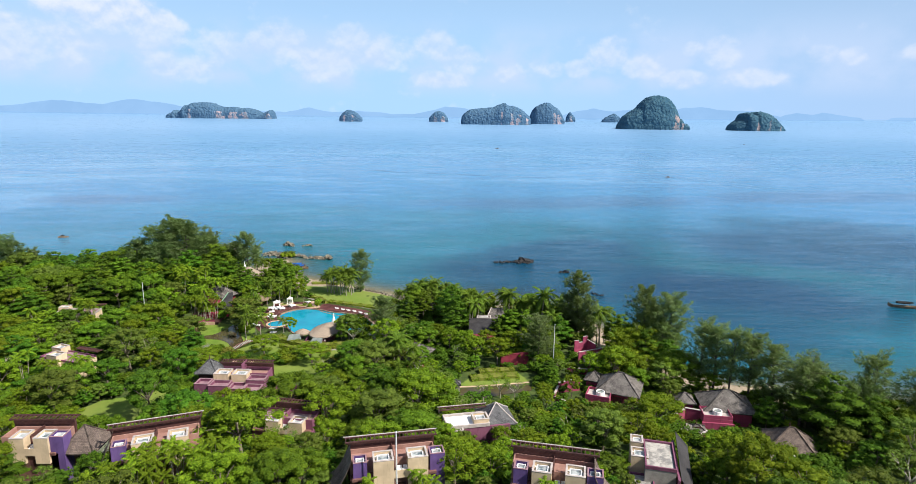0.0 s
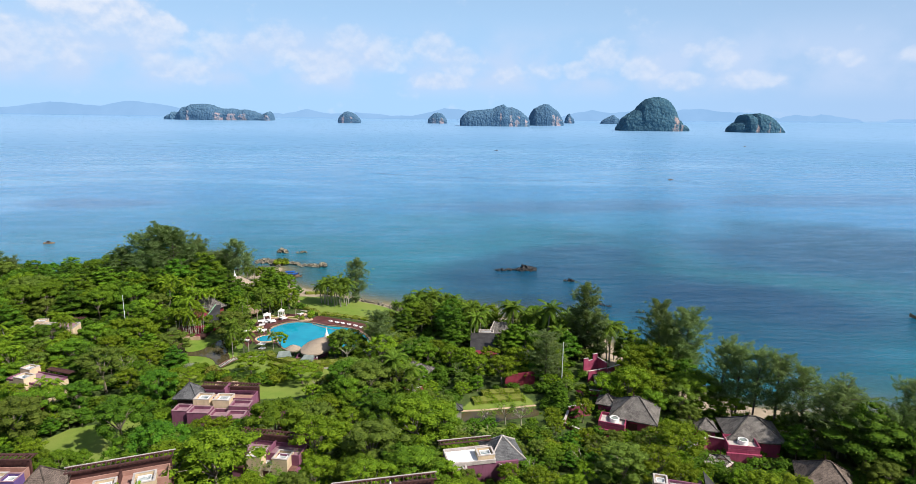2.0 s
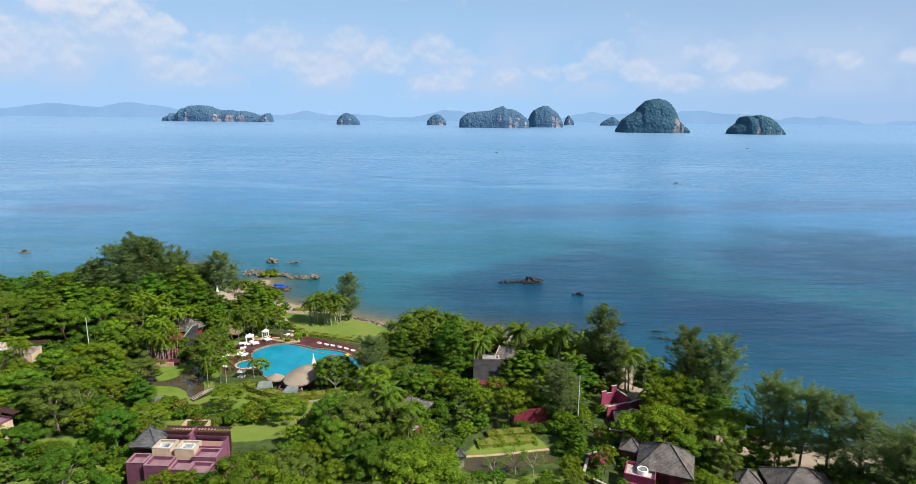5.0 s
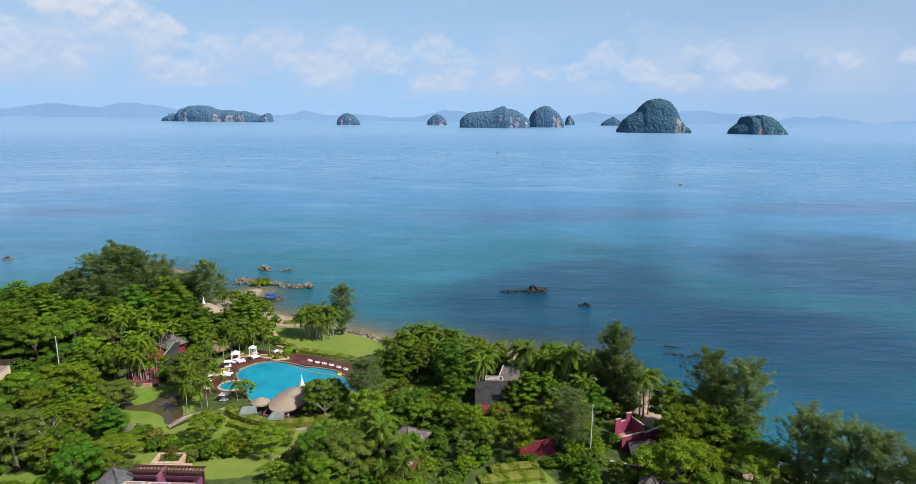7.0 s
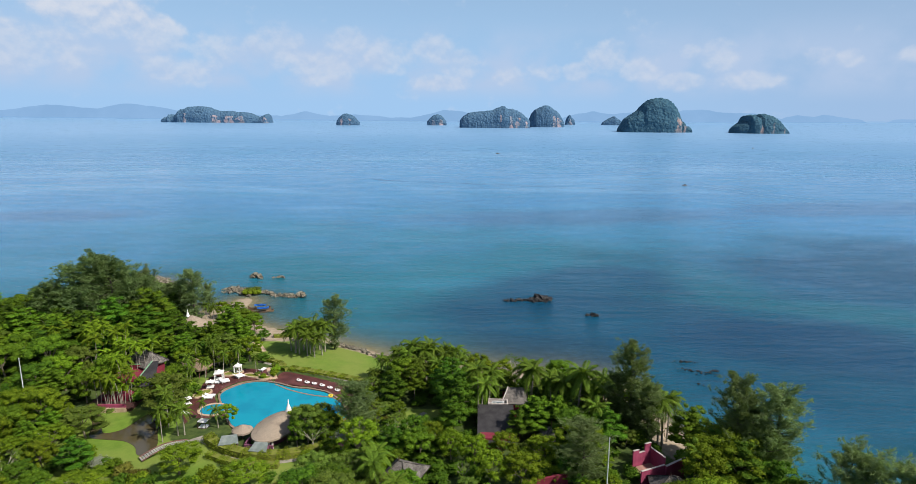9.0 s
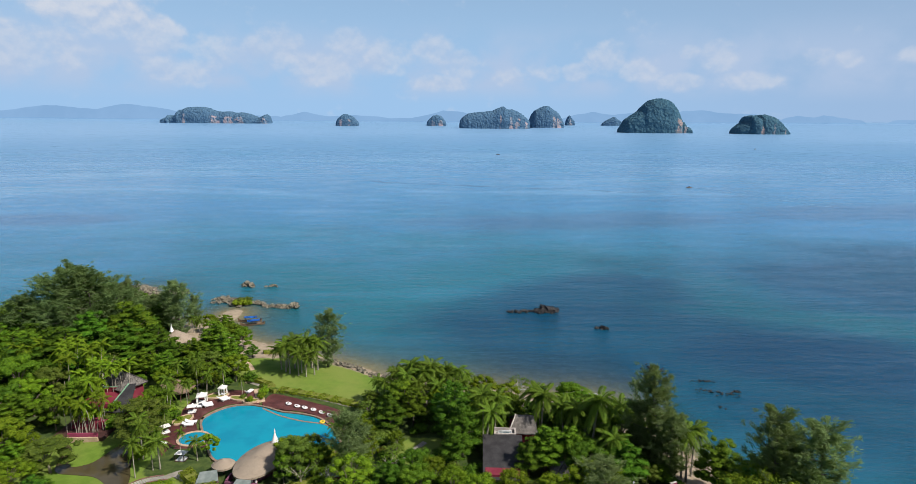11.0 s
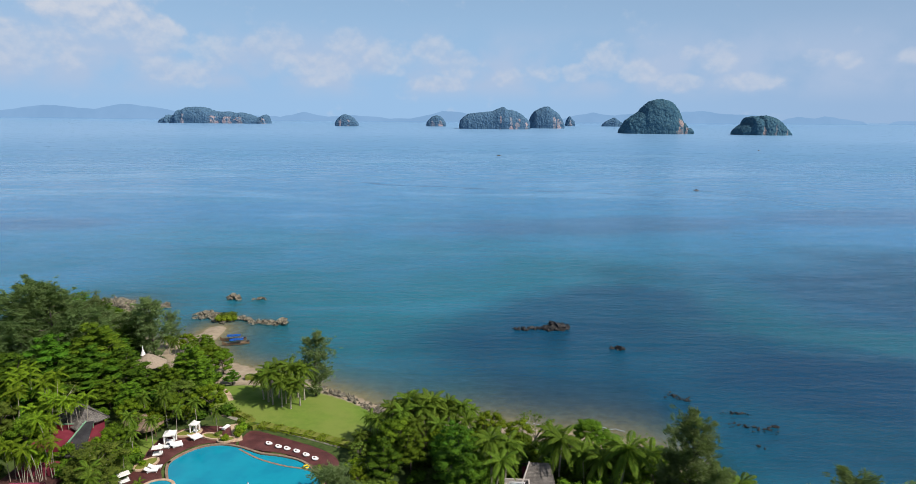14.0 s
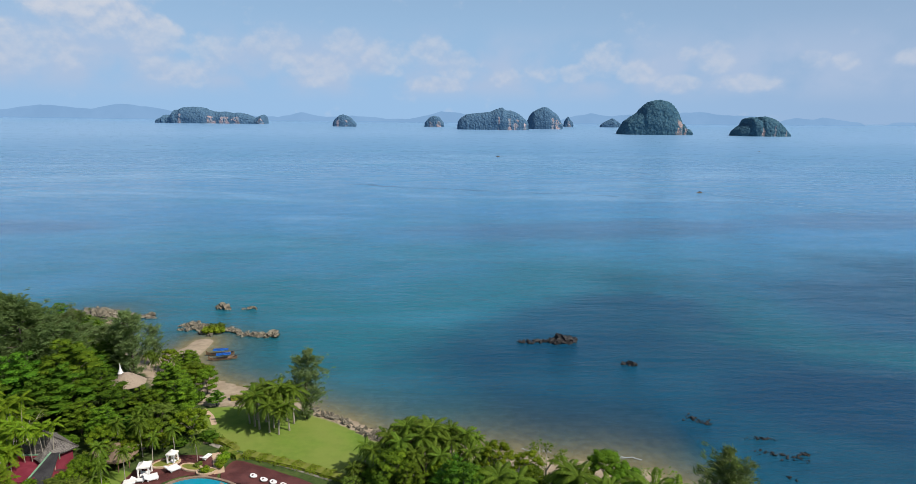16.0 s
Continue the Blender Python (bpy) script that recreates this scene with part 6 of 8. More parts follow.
part("well", blk(-3.65, 3.65, -2.3, -0.24, -1, -0.1), TARP, gate)

# white flat-roofed villa with a slate hip roof
H = 12.2 - 6.3
wv = thing("white_roof_villa", pose(0.6, 93.6, 6.3, 0, 0, 10.0), "villa with white flat roof, sand-coloured tower and slate hip roof", "villa", "terrace villas")
part("wall", blk(0, 10.4, -4.6, -0.6, -1.5, H - 1.4), MAUVE, wv)
part("flat_roof", blk(0.3, 6.6, -4.4, -0.9, H - 1.39, H - 1.15), WHITE, wv)
part("parapet", frame_box(0, 7.0, -4.7, -0.6, H - 1.38, H - 0.8, 0.24), COPING, wv)
pergola(wv, -0.4, 7.4, -0.58, 0.4, H, DARK_WOOD, 0.6)
skylight_box(wv, 4.5, 7.0, -4.2, -1.9, -1.0, H - 0.35)
skylight_box(wv, 0.6, 2.6, -5.6, -3.9, -1.0, H - 1.2)
skylight_box(wv, 7.4, 9.2, -5.4, -3.7, -1.0, H - 1.6, MAUVE)
hip_roof(wv, 5.9, 11.6, -4.4, 1.3, H - 1.5, 2.5, SHINGLE_D, 0.0, 0.04, cap=COPING)

# flat-roofed house with a long dark lean-to
H = 12.0 - 7.2
fh = thing("flat_roof_house", pose(29.0, 84.6, 7.2, 0, 0, -16), "house with weathered grey flat roof and a long black lean-to", "house", "terrace villas")
part("wall", blk(1.9, 6.0, -7.2, 0, -2.5, H - 0.5), CONCRETE, fh)
part("flat_roof", blk(2.1, 5.8, -7.0, -0.2, H - 0.49, H - 0.25), GREY_ROOF, fh)
part("parapet", frame_box(1.85, 6.05, -7.25, 0.05, H - 0.48, H + 0.05, 0.2), MAUVE, fh)
part("lean_to_roof", roof_mesh([[(8.4, -9.0, H - 3.0), (8.4, 2.0, H - 1.2), (6.6, 2.6, H + 0.5), (6.6, -8.0, H - 0.9)]]), TARP, fh)
part("eave_beam", blk(6.15, 6.5, -8.4, 2.4, H - 2.4, H - 0.9), MAUVE, fh)
skylight_box(fh, 0.0, 1.8, -1.6, 0.6, -2.0, H + 0.2)
skylight_box(fh, 0.0, 2.4, -5.0, -2.4, -2.0, H - 0.1)
terr = part("terrace_block", frame_box(-0.2, 3.2, -8.6, -5.6, -2.0, H - 2.2, 0.2), MAUVE, fh)
part("terrace_floor", blk(0, 3.0, -8.4, -5.8, -2.0, H - 2.5), GREY_ROOF, terr)

# sand-coloured house among trees, and another farther off
for x, y, g, turn, lab in ((-82.4, 128.6, 4.6, -20, "sand-coloured villa with mauve roof terraces among trees"), (-104.0, 164.5, 2.9, 6, "half-hidden villa with a grey roof edge among palms")):
    H = 4.9 if x > -90 else 3.6
    ob = thing("tree_villa", pose(x, y, g, 0, 0, turn), lab, "villa", "terrace villas")
    part("wall", blk(0, 10.5, -4.5, 0, -1.5, H - 1.4), BEIGE, ob)
    part("roof_terrace", blk(0.2, 10.3, -4.3, -0.2, H - 1.39, H - 1.2), MAUVE_FLOOR, ob)
    part("parapet", frame_box(0, 10.5, -4.5, 0, H - 1.38, H - 0.95, 0.2), MAUVE if x > -90 else CONCRETE, ob)
    skylight_box(ob, 0.2, 2.8, -1.8, 0.4, -1.0, H)
    skylight_box(ob, 3.2, 6.0, -5.4, -3.0, -1.0, H + 0.1)
    pergola(ob, 5.6, 11.6, -0.6, 0.5, H + 0.1, DARK_WOOD, 0.5, DARK_WOOD)
    terr = part("terrace_block", frame_box(5.6, 9.8, -8.6, -5.0, -1.5, H - 2.2, 0.2), CRIMSON if x > -90 else MAUVE, ob)
    part("terrace_floor", blk(5.8, 9.6, -8.4, -5.2, -1.5, H - 2.6), MAUVE_FLOOR, terr)


def round_tub(m):
    ob = thing("round_tub", m, "round white plunge tub with blue water on the terrace", "tub", "plunge tubs")
    bm = bmesh.new()
    outer = [(1.25 * math.cos(a), 1.25 * math.sin(a)) for a in np.linspace(0, 2 * math.pi, 24, endpoint=False)]
    ringv = []
    for r, z in ((1.25, 0), (1.25, .8), (1.02, .8), (1.0, .45)):
        ringv.append([bm.verts.new((r / 1.25 * x, r / 1.25 * y, z)) for x, y in outer])
    for a, b in zip(ringv, ringv[1:]):
        for i in range(24):
            bm.faces.new((a[i], a[(i + 1) % 24], b[(i + 1) % 24], b[i]))
    part("rim", bm, WHITE, ob)
    part("tub_water", slab([(0.99 * x / 1.25, 0.99 * y / 1.25) for x, y in outer], 0.42, 0.62), GREEN_GLASS, ob)
    return ob


# raspberry houses with broad shake roofs
def shake_villa(x, y, g, turn, eave, rise, w, d, ridge, label, wall=PINK, roof=SHINGLE, tub=None, hut=None):
    base = pose(x, y, g, 0, 0, turn)
    ob = thing("shake_roof_villa", base, label, "villa", "shake-roofed villas")
    hip_roof(ob, -w / 2, w / 2, -d / 2, d / 2, eave, rise, roof, ridge, 0.03, finial=True)
    part("wall", blk(-w / 2 + .9, w / 2 - .9, -d / 2 + .9, d / 2 - .9, -1.2, eave - 0.05), wall, ob)
    window_part(ob, -0.8, 0.8, -d / 2 + .9, 0.1, 2.1)
    if tub:
        tx, ty, tw, tz = tub
        part("terrace_wall", blk(tx - tw, tx + tw, ty - 1.9, ty + 1.9, -1.2, tz - 0.55), wall, ob)
        tr = part("parapet", frame_box(tx - tw, tx + tw, ty - 1.9, ty + 1.9, tz - 0.54, tz + 0.1, 0.16), wall, ob)
        part("terrace_floor", blk(tx - tw + .17, tx + tw - .17, ty - 1.73, ty + 1.73, tz - 0.54, tz - 0.42), COPING, tr)
        part("lower_step", blk(tx - tw - .25, tx + tw + .25, ty - 2.3, ty - 1.92, -1.2, tz - 1.2), wall, ob)
        round_tub(base @ pose(tx + 0.3, ty, tz - 0.42) @ Matrix.Diagonal((0.68, 0.68, 0.9, 1)))
    if hut:
        hx, hy, hw, hz = hut
        hip_roof(ob, hx - hw, hx + hw, hy - hw, hy + hw, hz, hw * 0.8, roof, 0, 0.03, "hut_roof")
        part("hut_wall", blk(hx - hw + .5, hx + hw - .5, hy - hw + .5, hy + hw - .5, -1.2, hz - .04), wall, ob)
    return ob


shake_villa(56.0, 109.6, 1.7, -10, 2.9, 2.9, 10.0, 8.0, 1.2, "raspberry villa with a broad shake roof and terrace tub", tub=(-3.0, -4.6, 2.6, 3.3), hut=(-7.6, 0.6, 1.9, 2.9))
shake_villa(36.4, 114.0, 3.2, -24, 3.0, 3.0, 8.6, 8.0, 1.0, "raspberry villa with grey shake roof and pink court walls", tub=(-3.4, -4.4, 2.3, 3.0), hut=(-5.6, 3.4, 1.9, 2.4))
shake_villa(60.8, 95.6, 0.9, -25, 3.1, 3.3, 8.4, 8.0, 0.8, "villa with a dark shake roof and arched dormer under trees", roof=SHINGLE_B)
shake_villa(-5.2, 134.0, 2.6, -24, 2.4, 2.6, 6.0, 8.6, 0.6, "crimson villa with a grey shake roof among palms", CRIMSON, SHINGLE, tub=(2.6, -5.2, 1.6, 1.9))
shake_villa(36.6, 131.5, 1.9, -10, 2.2, 2.0, 6.4, 5.4, 0.6, "raspberry villa with a grey roof under fine trees")
shake_villa(20.6, 146.4, 2.0, 0, 2.6, 1.8, 4.4, 4.4, 0.0, "small hut with pale pointed roof hidden in foliage", CRIMSON, SHINGLE)
shake_villa(47.5, 102.6, 1.8, -12, 1.4, 0.9, 3.4, 3.0, 0.4, "low service hut with timber roof by a pink court")

arch = thing("dormer", pose(58.2, 91.5, 3.9, 0, 0, -25), "white arched dormer window on a shake roof", "window")
bm = bmesh.new()
tube(bm, [(1.1 * math.cos(a), 0, 1.1 * math.sin(a)) for a in np.linspace(0.05, math.pi - 0.05, 9)], [0.12] * 9, 6)
part("arch", bm, WHITE, arch)
part("pane", slab([(math.cos(a), 0.9 * math.sin(a)) for a in np.linspace(0.05, math.pi - 0.05, 9)], -0.05, 0.05), GLASS, arch, m=pose(0, 0, 0, 90, 0, 0))


def wall_run(points, heights, thick, material, label, copings=COPING):
    """A garden wall from corner to corner, stepping in height."""
    ob = thing("garden_wall", pose(points[0][0], points[0][1], gz(*points[0])), label, "wall", "garden walls")
    g0 = gz(*points[0])
    for (a, b), h in zip(zip(points, points[1:]), heights):
        d = math.hypot(b[0] - a[0], b[1] - a[1])
        ang = math.degrees(math.atan2(b[1] - a[1], b[0] - a[0]))
        m = pose(a[0] - points[0][0], a[1] - points[0][1], 0, 0, 0, ang)
        w = part("wall", blk(0, d, -thick / 2, thick / 2, -1.5, h - g0), material, ob, m=m)
        part("coping", blk(-.03, d + .03, -thick / 2 - .04, thick / 2 + .04, h - g0 + .002, h - g0 + .09), copings, w)
    return ob


wall_run([(29.4, 118.6), (24.6, 116.6), (23.0, 112.6), (26.4, 109.0), (23.2, 106.0), (26.5, 104.4)], [5.8, 5.2, 4.8, 4.8, 4.6], 0.35, PINK, "zigzag raspberry court wall with pale coping")
wall_run([(42.6, 104.0), (47.2, 107.6), (50.0, 106.4)], [4.6, 4.8], 0.35, PINK, "raspberry court wall beside a shake roof")
wall_run([(43.0, 103.4), (46.4, 99.4), (49.0, 101.6)], [3.4, 3.4], 0.35, CRIMSON, "low crimson court wall with pale coping")
deck_roof = thing("timber_awning", pose(45.0, 102.4, 3.6, 0, 0, -48), "pale slatted timber awning over a court", "awning")
for i in range(9):
    part("slat", blk(-2.2, 2.2, -1.6 + i * .38, -1.38 + i * .38, 0, .1), COPING, deck_roof)
part("beam", blk(-2.2, -2.0, -1.7, 1.8, -.25, -.02), BROWN_WOOD, deck_roof)
part("beam", blk(2.0, 2.2, -1.7, 1.8, -.25, -.02), BROWN_WOOD, deck_roof)
part("post", blk(-2.2, -2.0, -1.7, -1.5, -3.2, -.26), BROWN_WOOD, deck_roof)
part("post", blk(2.0, 2.2, 1.6, 1.8, -3.2, -.26), BROWN_WOOD, deck_roof)

# stepped raspberry walls by the beach trees
sw = thing("stepped_wall", pose(32.6, 138.0, 2.0, 0, 0, 22) @ Matrix.Diagonal((0.86, 0.8, 0.95, 1)), "tall stepped raspberry walls with pale coping", "wall", "garden walls")
for u0, u1, h in ((0, 1.4, 4.6), (1.404, 2.8, 4.0), (2.804, 4.2, 5.4)):
    w = part("wall", blk(u0, u1, 0, .3, -1, h), PINK, sw)
    part("coping", blk(u0, u1, -.05, .35, h + .002, h + .1), COPING, w)
w = part("wall", blk(4.21, 4.5, -4.0, .3, -1, 4.4), PINK, sw)
part("coping", blk(4.16, 4.55, -4.05, .35, 4.402, 4.5), COPING, w)
w = part("wall", blk(-1.4, 4.2, -4.4, -4.1, -1, 3.2), PINK, sw)
part("coping", blk(-1.4, 4.2, -4.45, -4.05, 3.202, 3.3), COPING, w)
part("terrace_floor", blk(0, 4.2, -4.08, -0.02, -1, 1.6), TERRACOTTA, sw)
wall_run([(37.0, 135.2), (41.0, 137.6)], [5.4], 0.3, PINK, "short raspberry wall by the beach")
wall_run([(14.2, 131.4), (20.8, 133.4)], [5.5], 0.35, CRIMSON, "crimson wall behind a lawn under trees", CRIMSON)
wall_run([(29.0, 129.0), (33.6, 127.4), (36.0, 129.4)], [3.8, 3.8], 0.35, PINK, "low raspberry wall under a grey tree")

# house with a black felt roof by the palms
bh = thing("felt_roof_house", pose(11.2, 150.6, 2.0, 0, 0, -4), "house with a sloping black felt roof and white roof box", "house")
part("wall", blk(-3.0, 3.0, -4.6, 5.0, -1, 2.4), CRIMSON, bh)
part("roof", roof_mesh([[(-3.4, -5.2, 1.9), (3.4, -5.2, 1.9), (3.4, 5.2, 3.9), (-3.4, 5.2, 3.9)]]), TARP, bh)
skylight_box(bh, -1.4, 2.4, 5.25, 7.4, -1, 4.0, COPING)
part("gable_roof", roof_mesh([[(1.2, 6.6, 3.4), (6.4, 6.6, 3.4), (5.8, 9.8, 5.4), (2.6, 9.8, 5.4)], [(6.4, 12.6, 3.4), (1.2, 12.6, 3.4), (2.6, 9.8, 5.4), (5.8, 9.8, 5.4)]]), SHINGLE, bh)
part("rear_wall", blk(1.6, 6.0, 7.45, 12.0, -1, 3.38), CRIMSON, bh)
part("rake_board", tube(bmesh.new(), [(1.15, 6.5, 3.45), (2.55, 9.8, 5.5)], [.13, .13], 5), COPING, bh)

# crimson restaurant on the pond, with shake and black roofs
H0 = 1.9
cr = thing("crimson_restaurant", pose(-66.0, 172.0, H0, 0, 0, 0), "open crimson restaurant terraces under shake and black roofs", "restaurant")
part("lower_floor", blk(-4.2, 5.2, -9.6, 6.0, -0.8, 0.5), DARK_WOOD, cr)
part("pond_wall", blk(-1.6, 4.4, -10.0, -9.7, -1.4, 0.75), SANDSTONE, cr)
part("pond_rail", blk(-1.2, 4.2, -9.5, -9.3, 0.6, 1.35), PINK, cr)
part("balustrade", blk(-1.3, 5.0, -4.2, -4.0, 0.52, 1.6), CRIMSON, cr)
part("upper_floor", blk(-2.4, 4.2, -2.6, 4.6, 2.6, 2.85), CRIMSON, cr)
part("upper_parapet", frame_box(-2.4, 4.2, -2.6, 4.6, 2.86, 3.7, 0.2), CRIMSON, cr)
for i in range(4):
    part("stair_flight", blk(-2.4 + i * 1.7, -1.2 + i * 1.7, -6.4, -4.3, 0.52, 1.0 + 0.32 * i), CRIMSON, cr)
for sx in (-2.1, 0.6, 3.9):
    for sy in (-2.2, 2.0):
        part("column", blk(sx - .18, sx + .18, sy - .18, sy + .18, 0.52, 2.58), DARK_WOOD, cr)
part("green_trim", blk(-2.5, 4.3, 4.602, 4.78, 3.0, 3.9), GREEN_TRIM, cr)
rr = thing("shake_roof_hall", pose(-65.4, 179.8, 1.9, 0, 0, -35), "hall with a grey weathered shake roof", "hall")
hip_roof(rr, -3.7, 3.7, -3.0, 3.0, 3.4, 2.5, SHINGLE, 3.0, 0.02)
part("wall", blk(-3.0, 3.0, -2.3, 2.3, -.8, 3.36), CRIMSON, rr)
br = thing("black_awning_roof", pose(-61.4, 171.2, 1.9), "steep black felt roof with green edge", "awning")
part("roof", roof_mesh([[(-1.6, -3.2, 2.6), (2.6, -3.0, 2.6), (1.0, 3.6, 5.4), (-0.4, 3.6, 5.2)]]), TARP, br)
part("green_edge", tube(bmesh.new(), [(-1.7, -3.3, 2.65), (-0.45, 3.7, 5.3)], [.14, .14], 5), GREEN_TRIM, br)
part("wall", blk(-1.0, 1.6, -2.4, 3.0, -.8, 2.4), CRIMSON, br)


# ---- pool terrace ----
WL, DZ = 1.66, 1.86     # water and deck levels


def sub_path(loop, a, b):
    n = len(loop)
    out, i = [], a
    while i != b:
        out.append(loop[i % n])
        i = (i + 1) % n
    return out + [loop[b % n]]


pool = thing("swimming_pool", pose(0, 0, 0), "free-form swimming pool with bright turquoise water", "pool")
part("pool_water", slab(POOL, 1.0, WL), POOL_WATER, pool)
rim_line = POOL + [POOL[0], POOL[1]]
part("coping", ribbon(rim_line, 0.42, 1.2, DZ + 0.05), COPING_STONE, pool, "brown stone coping")
shallow = smooth_line([(-35.4, 174.6), (-31.2, 171.5), (-26.3, 169.2), (-21.8, 167.9), (-19.6, 165.8)], 6)
part("divider", ribbon(shallow, 0.34, 1.0, WL + 0.05), COPING_STONE, pool, "low dark rim between pool and paddling pool")
spa = thing("spa_pool", pose(0, 0, 0), "round spa pool with stone rim beside the big pool", "pool")
part("spa_water", slab(SPA, 1.0, DZ + 0.06), POOL_WATER, spa)
part("coping", ribbon(SPA + [SPA[0], SPA[1]], 0.5, 1.2, DZ + 0.14), SANDSTONE, spa)

DECK_E = smooth_loop([(-35.6, 175.6), (-36.0, 178.2), (-34.9, 180.8), (-31.0, 179.4), (-26.0, 176.9), (-21.0, 174.2), (-17.6, 171.2), (-16.6, 167.6), (-17.6, 162.6), (-18.8, 163.8), (-20.8, 168.0), (-24.0, 171.2), (-28.0, 173.0), (-32.0, 174.0)], 4)
DECK_W = smooth_loop([(-36.6, 176.0), (-38.0, 181.0), (-41.6, 182.6), (-46.0, 182.4), (-50.0, 180.0), (-51.2, 175.0), (-50.6, 169.0), (-51.0, 164.0), (-48.6, 158.0), (-45.0, 153.4), (-41.6, 154.8), (-40.8, 157.8), (-42.6, 162.0), (-45.0, 165.6), (-46.6, 169.6), (-45.2, 173.8), (-42.4, 176.2), (-39.0, 176.8)], 4)
DECK_S = [(-38.8, 155.0), (-35.4, 153.6), (-32.0, 155.2), (-27.0, 156.8), (-23.0, 154.8), (-22.0, 147.0), (-31.0, 143.6), (-38.6, 147.2)]
for outline, lab in ((DECK_E, "red-brown timber pool deck by the lawn"), (DECK_W, "red-brown timber pool deck among palms"), (DECK_S, "red-brown timber floor round the pool bar")):
    tagged(new("pool_deck", mesh_of("pool_deck", slab(outline, 0.9, DZ))), lab, "deck", kind="structure").data.materials.append(DECK)
wk = smooth_line([(-36.4, 177.0), (-37.6, 180.0), (-39.0, 183.4)], 4)
tagged(new("deck_ramp", mesh_of("deck_ramp", ribbon(wk, 1.7, 1.4, DZ + 0.02))), "pale sandy boardwalk between the decks", "path", kind="structure").data.materials.append(SANDSTONE)


def planter_bed(cx, cy, rx, ry, turn, label):
    loop = [(rx * math.cos(a), ry * math.sin(a)) for a in np.linspace(0, 2 * math.pi, 26, endpoint=False)]
    ob = thing("planter_bed", pose(cx, cy, 0, 0, 0, turn), label, "planter", "planter beds on the deck")
    part("rim", ribbon(loop + [loop[0], loop[1]], 0.35, 1.0, DZ + 0.28), SANDSTONE, ob)
    part("soil", slab([(x * .96, y * .96) for x, y in loop], 1.0, DZ + 0.20), HEDGE_MAT, ob)
    return ob


HEDGE_MAT = plain("planted_grass", (0.130, 0.145, 0.020), (0.185, 0.200, 0.030), 0.95, 1.2, 9.0, 0.6)
planter_bed(-46.4, 180.0, 2.2, 1.2, 25, "grassed bed with stone rim under palms")
planter_bed(-41.6, 178.6, 2.0, 0.9, -20, "grassed bed with stone rim beside the pool")
planter_bed(-38.6, 177.4, 1.5, 0.9, 10, "small planted bed at the pool's edge")
planter_bed(-49.4, 169.6, 2.1, 1.3, 60, "grassed bed with stone rim beside loungers")


def canopy_tent(m, w=2.4, label="white canvas pool cabana with curtains and peaked top"):
    ob = thing("pool_cabana", m, label, "cabana", "pool cabanas")
    for sx in (-1, 1):
        for sy in (-1, 1):
            p = part("post", blk(sx * w / 2 - .06, sx * w / 2 + .06, sy * w / 2 - .06, sy * w / 2 + .06, 0, 2.3), WHITE_METAL, ob)
            bm = bmesh.new()
            tube(bm, [(sx * (w / 2 - .06), sy * (w / 2 - .06), 0.05), (sx * (w / 2 - .1), sy * (w / 2 - .1), 1.1), (sx * (w / 2 - .22), sy * (w / 2 - .22), 2.25)], [0.2, 0.13, 0.26], 7)
            part("curtain", bm, CANVAS, p)
    bm = bmesh.new()
    n = 16
    prof = [(w / 2 + .15, 2.1), (w / 2 + .15, 2.35), (w / 2 * .62, 2.62), (w / 2 * .25, 2.95), (0.05, 3.15)]
    rings = []
    for r, z in prof:
        ring = []
        for i in range(n):
            a = 2 * math.pi * i / n + math.pi / 4
            k = 1 / max(abs(math.cos(a)), abs(math.sin(a)))
            q = r * (1 + (k - 1) * min(1, r / (w / 2)))
            ring.append(bm.verts.new((q * math.cos(a), q * math.sin(a), z)))
        rings.append(ring)
    for a, b in zip(rings, rings[1:]):
        for i in range(n):
            bm.faces.new((a[i], a[(i + 1) % n], b[(i + 1) % n], b[i]))
    bm.faces.new(rings[-1])
    part("canopy", bm, CANVAS, ob)
    part("bed", blk(-w / 2 + .25, w / 2 - .25, -w / 2 + .3, w / 2 - .3, 0.02, .42), CUSHION, ob)
    return ob


canopy_tent(pose(-48.4, 176.8, DZ, 0, 0, 12) @ Matrix.Scale(.8, 4), 2.2)
canopy_tent(pose(-45.4, 180.4, DZ, 0, 0, -8) @ Matrix.Scale(.8, 4), 1.6)


def day_bed(m):
    ob = thing("canopy_daybed", m, "daybed under a flat white canopy on posts", "daybed", "canopied daybeds")
    part("platform", blk(-1.3, 1.3, -1.05, 1.05, 0, .3), DARK_WOOD, ob)
    mat = part("mattress", blk(-1.1, 1.1, -.85, .85, .304, .55, bevel=.08), CUSHION, ob)
    part("pillow", blk(-.95, -.15, .4, .75, .555, .72, bevel=.07), CUSHION, mat)
    part("pillow", blk(.15, .95, .4, .75, .555, .72, bevel=.07), CUSHION, mat)
    for sx in (-1, 1):
        for sy in (-1, 1):
            part("post", blk(sx * 1.15 - .05, sx * 1.15 + .05, sy * .92 - .05, sy * .92 + .05, .304, 2.1), DARK_WOOD, ob)
    part("canopy", blk(-1.3, 1.3, -1.05, 1.05, 2.11, 2.24, taper=.12), CANVAS, ob)
    return ob


for x, y, a in ((-48.8, 172.6, 15), (-43.8, 155.4, -10), (-50.6, 164.6, 40)):
    day_bed(pose(x, y, DZ, 0, 0, a) @ Matrix.Scale(.7, 4))


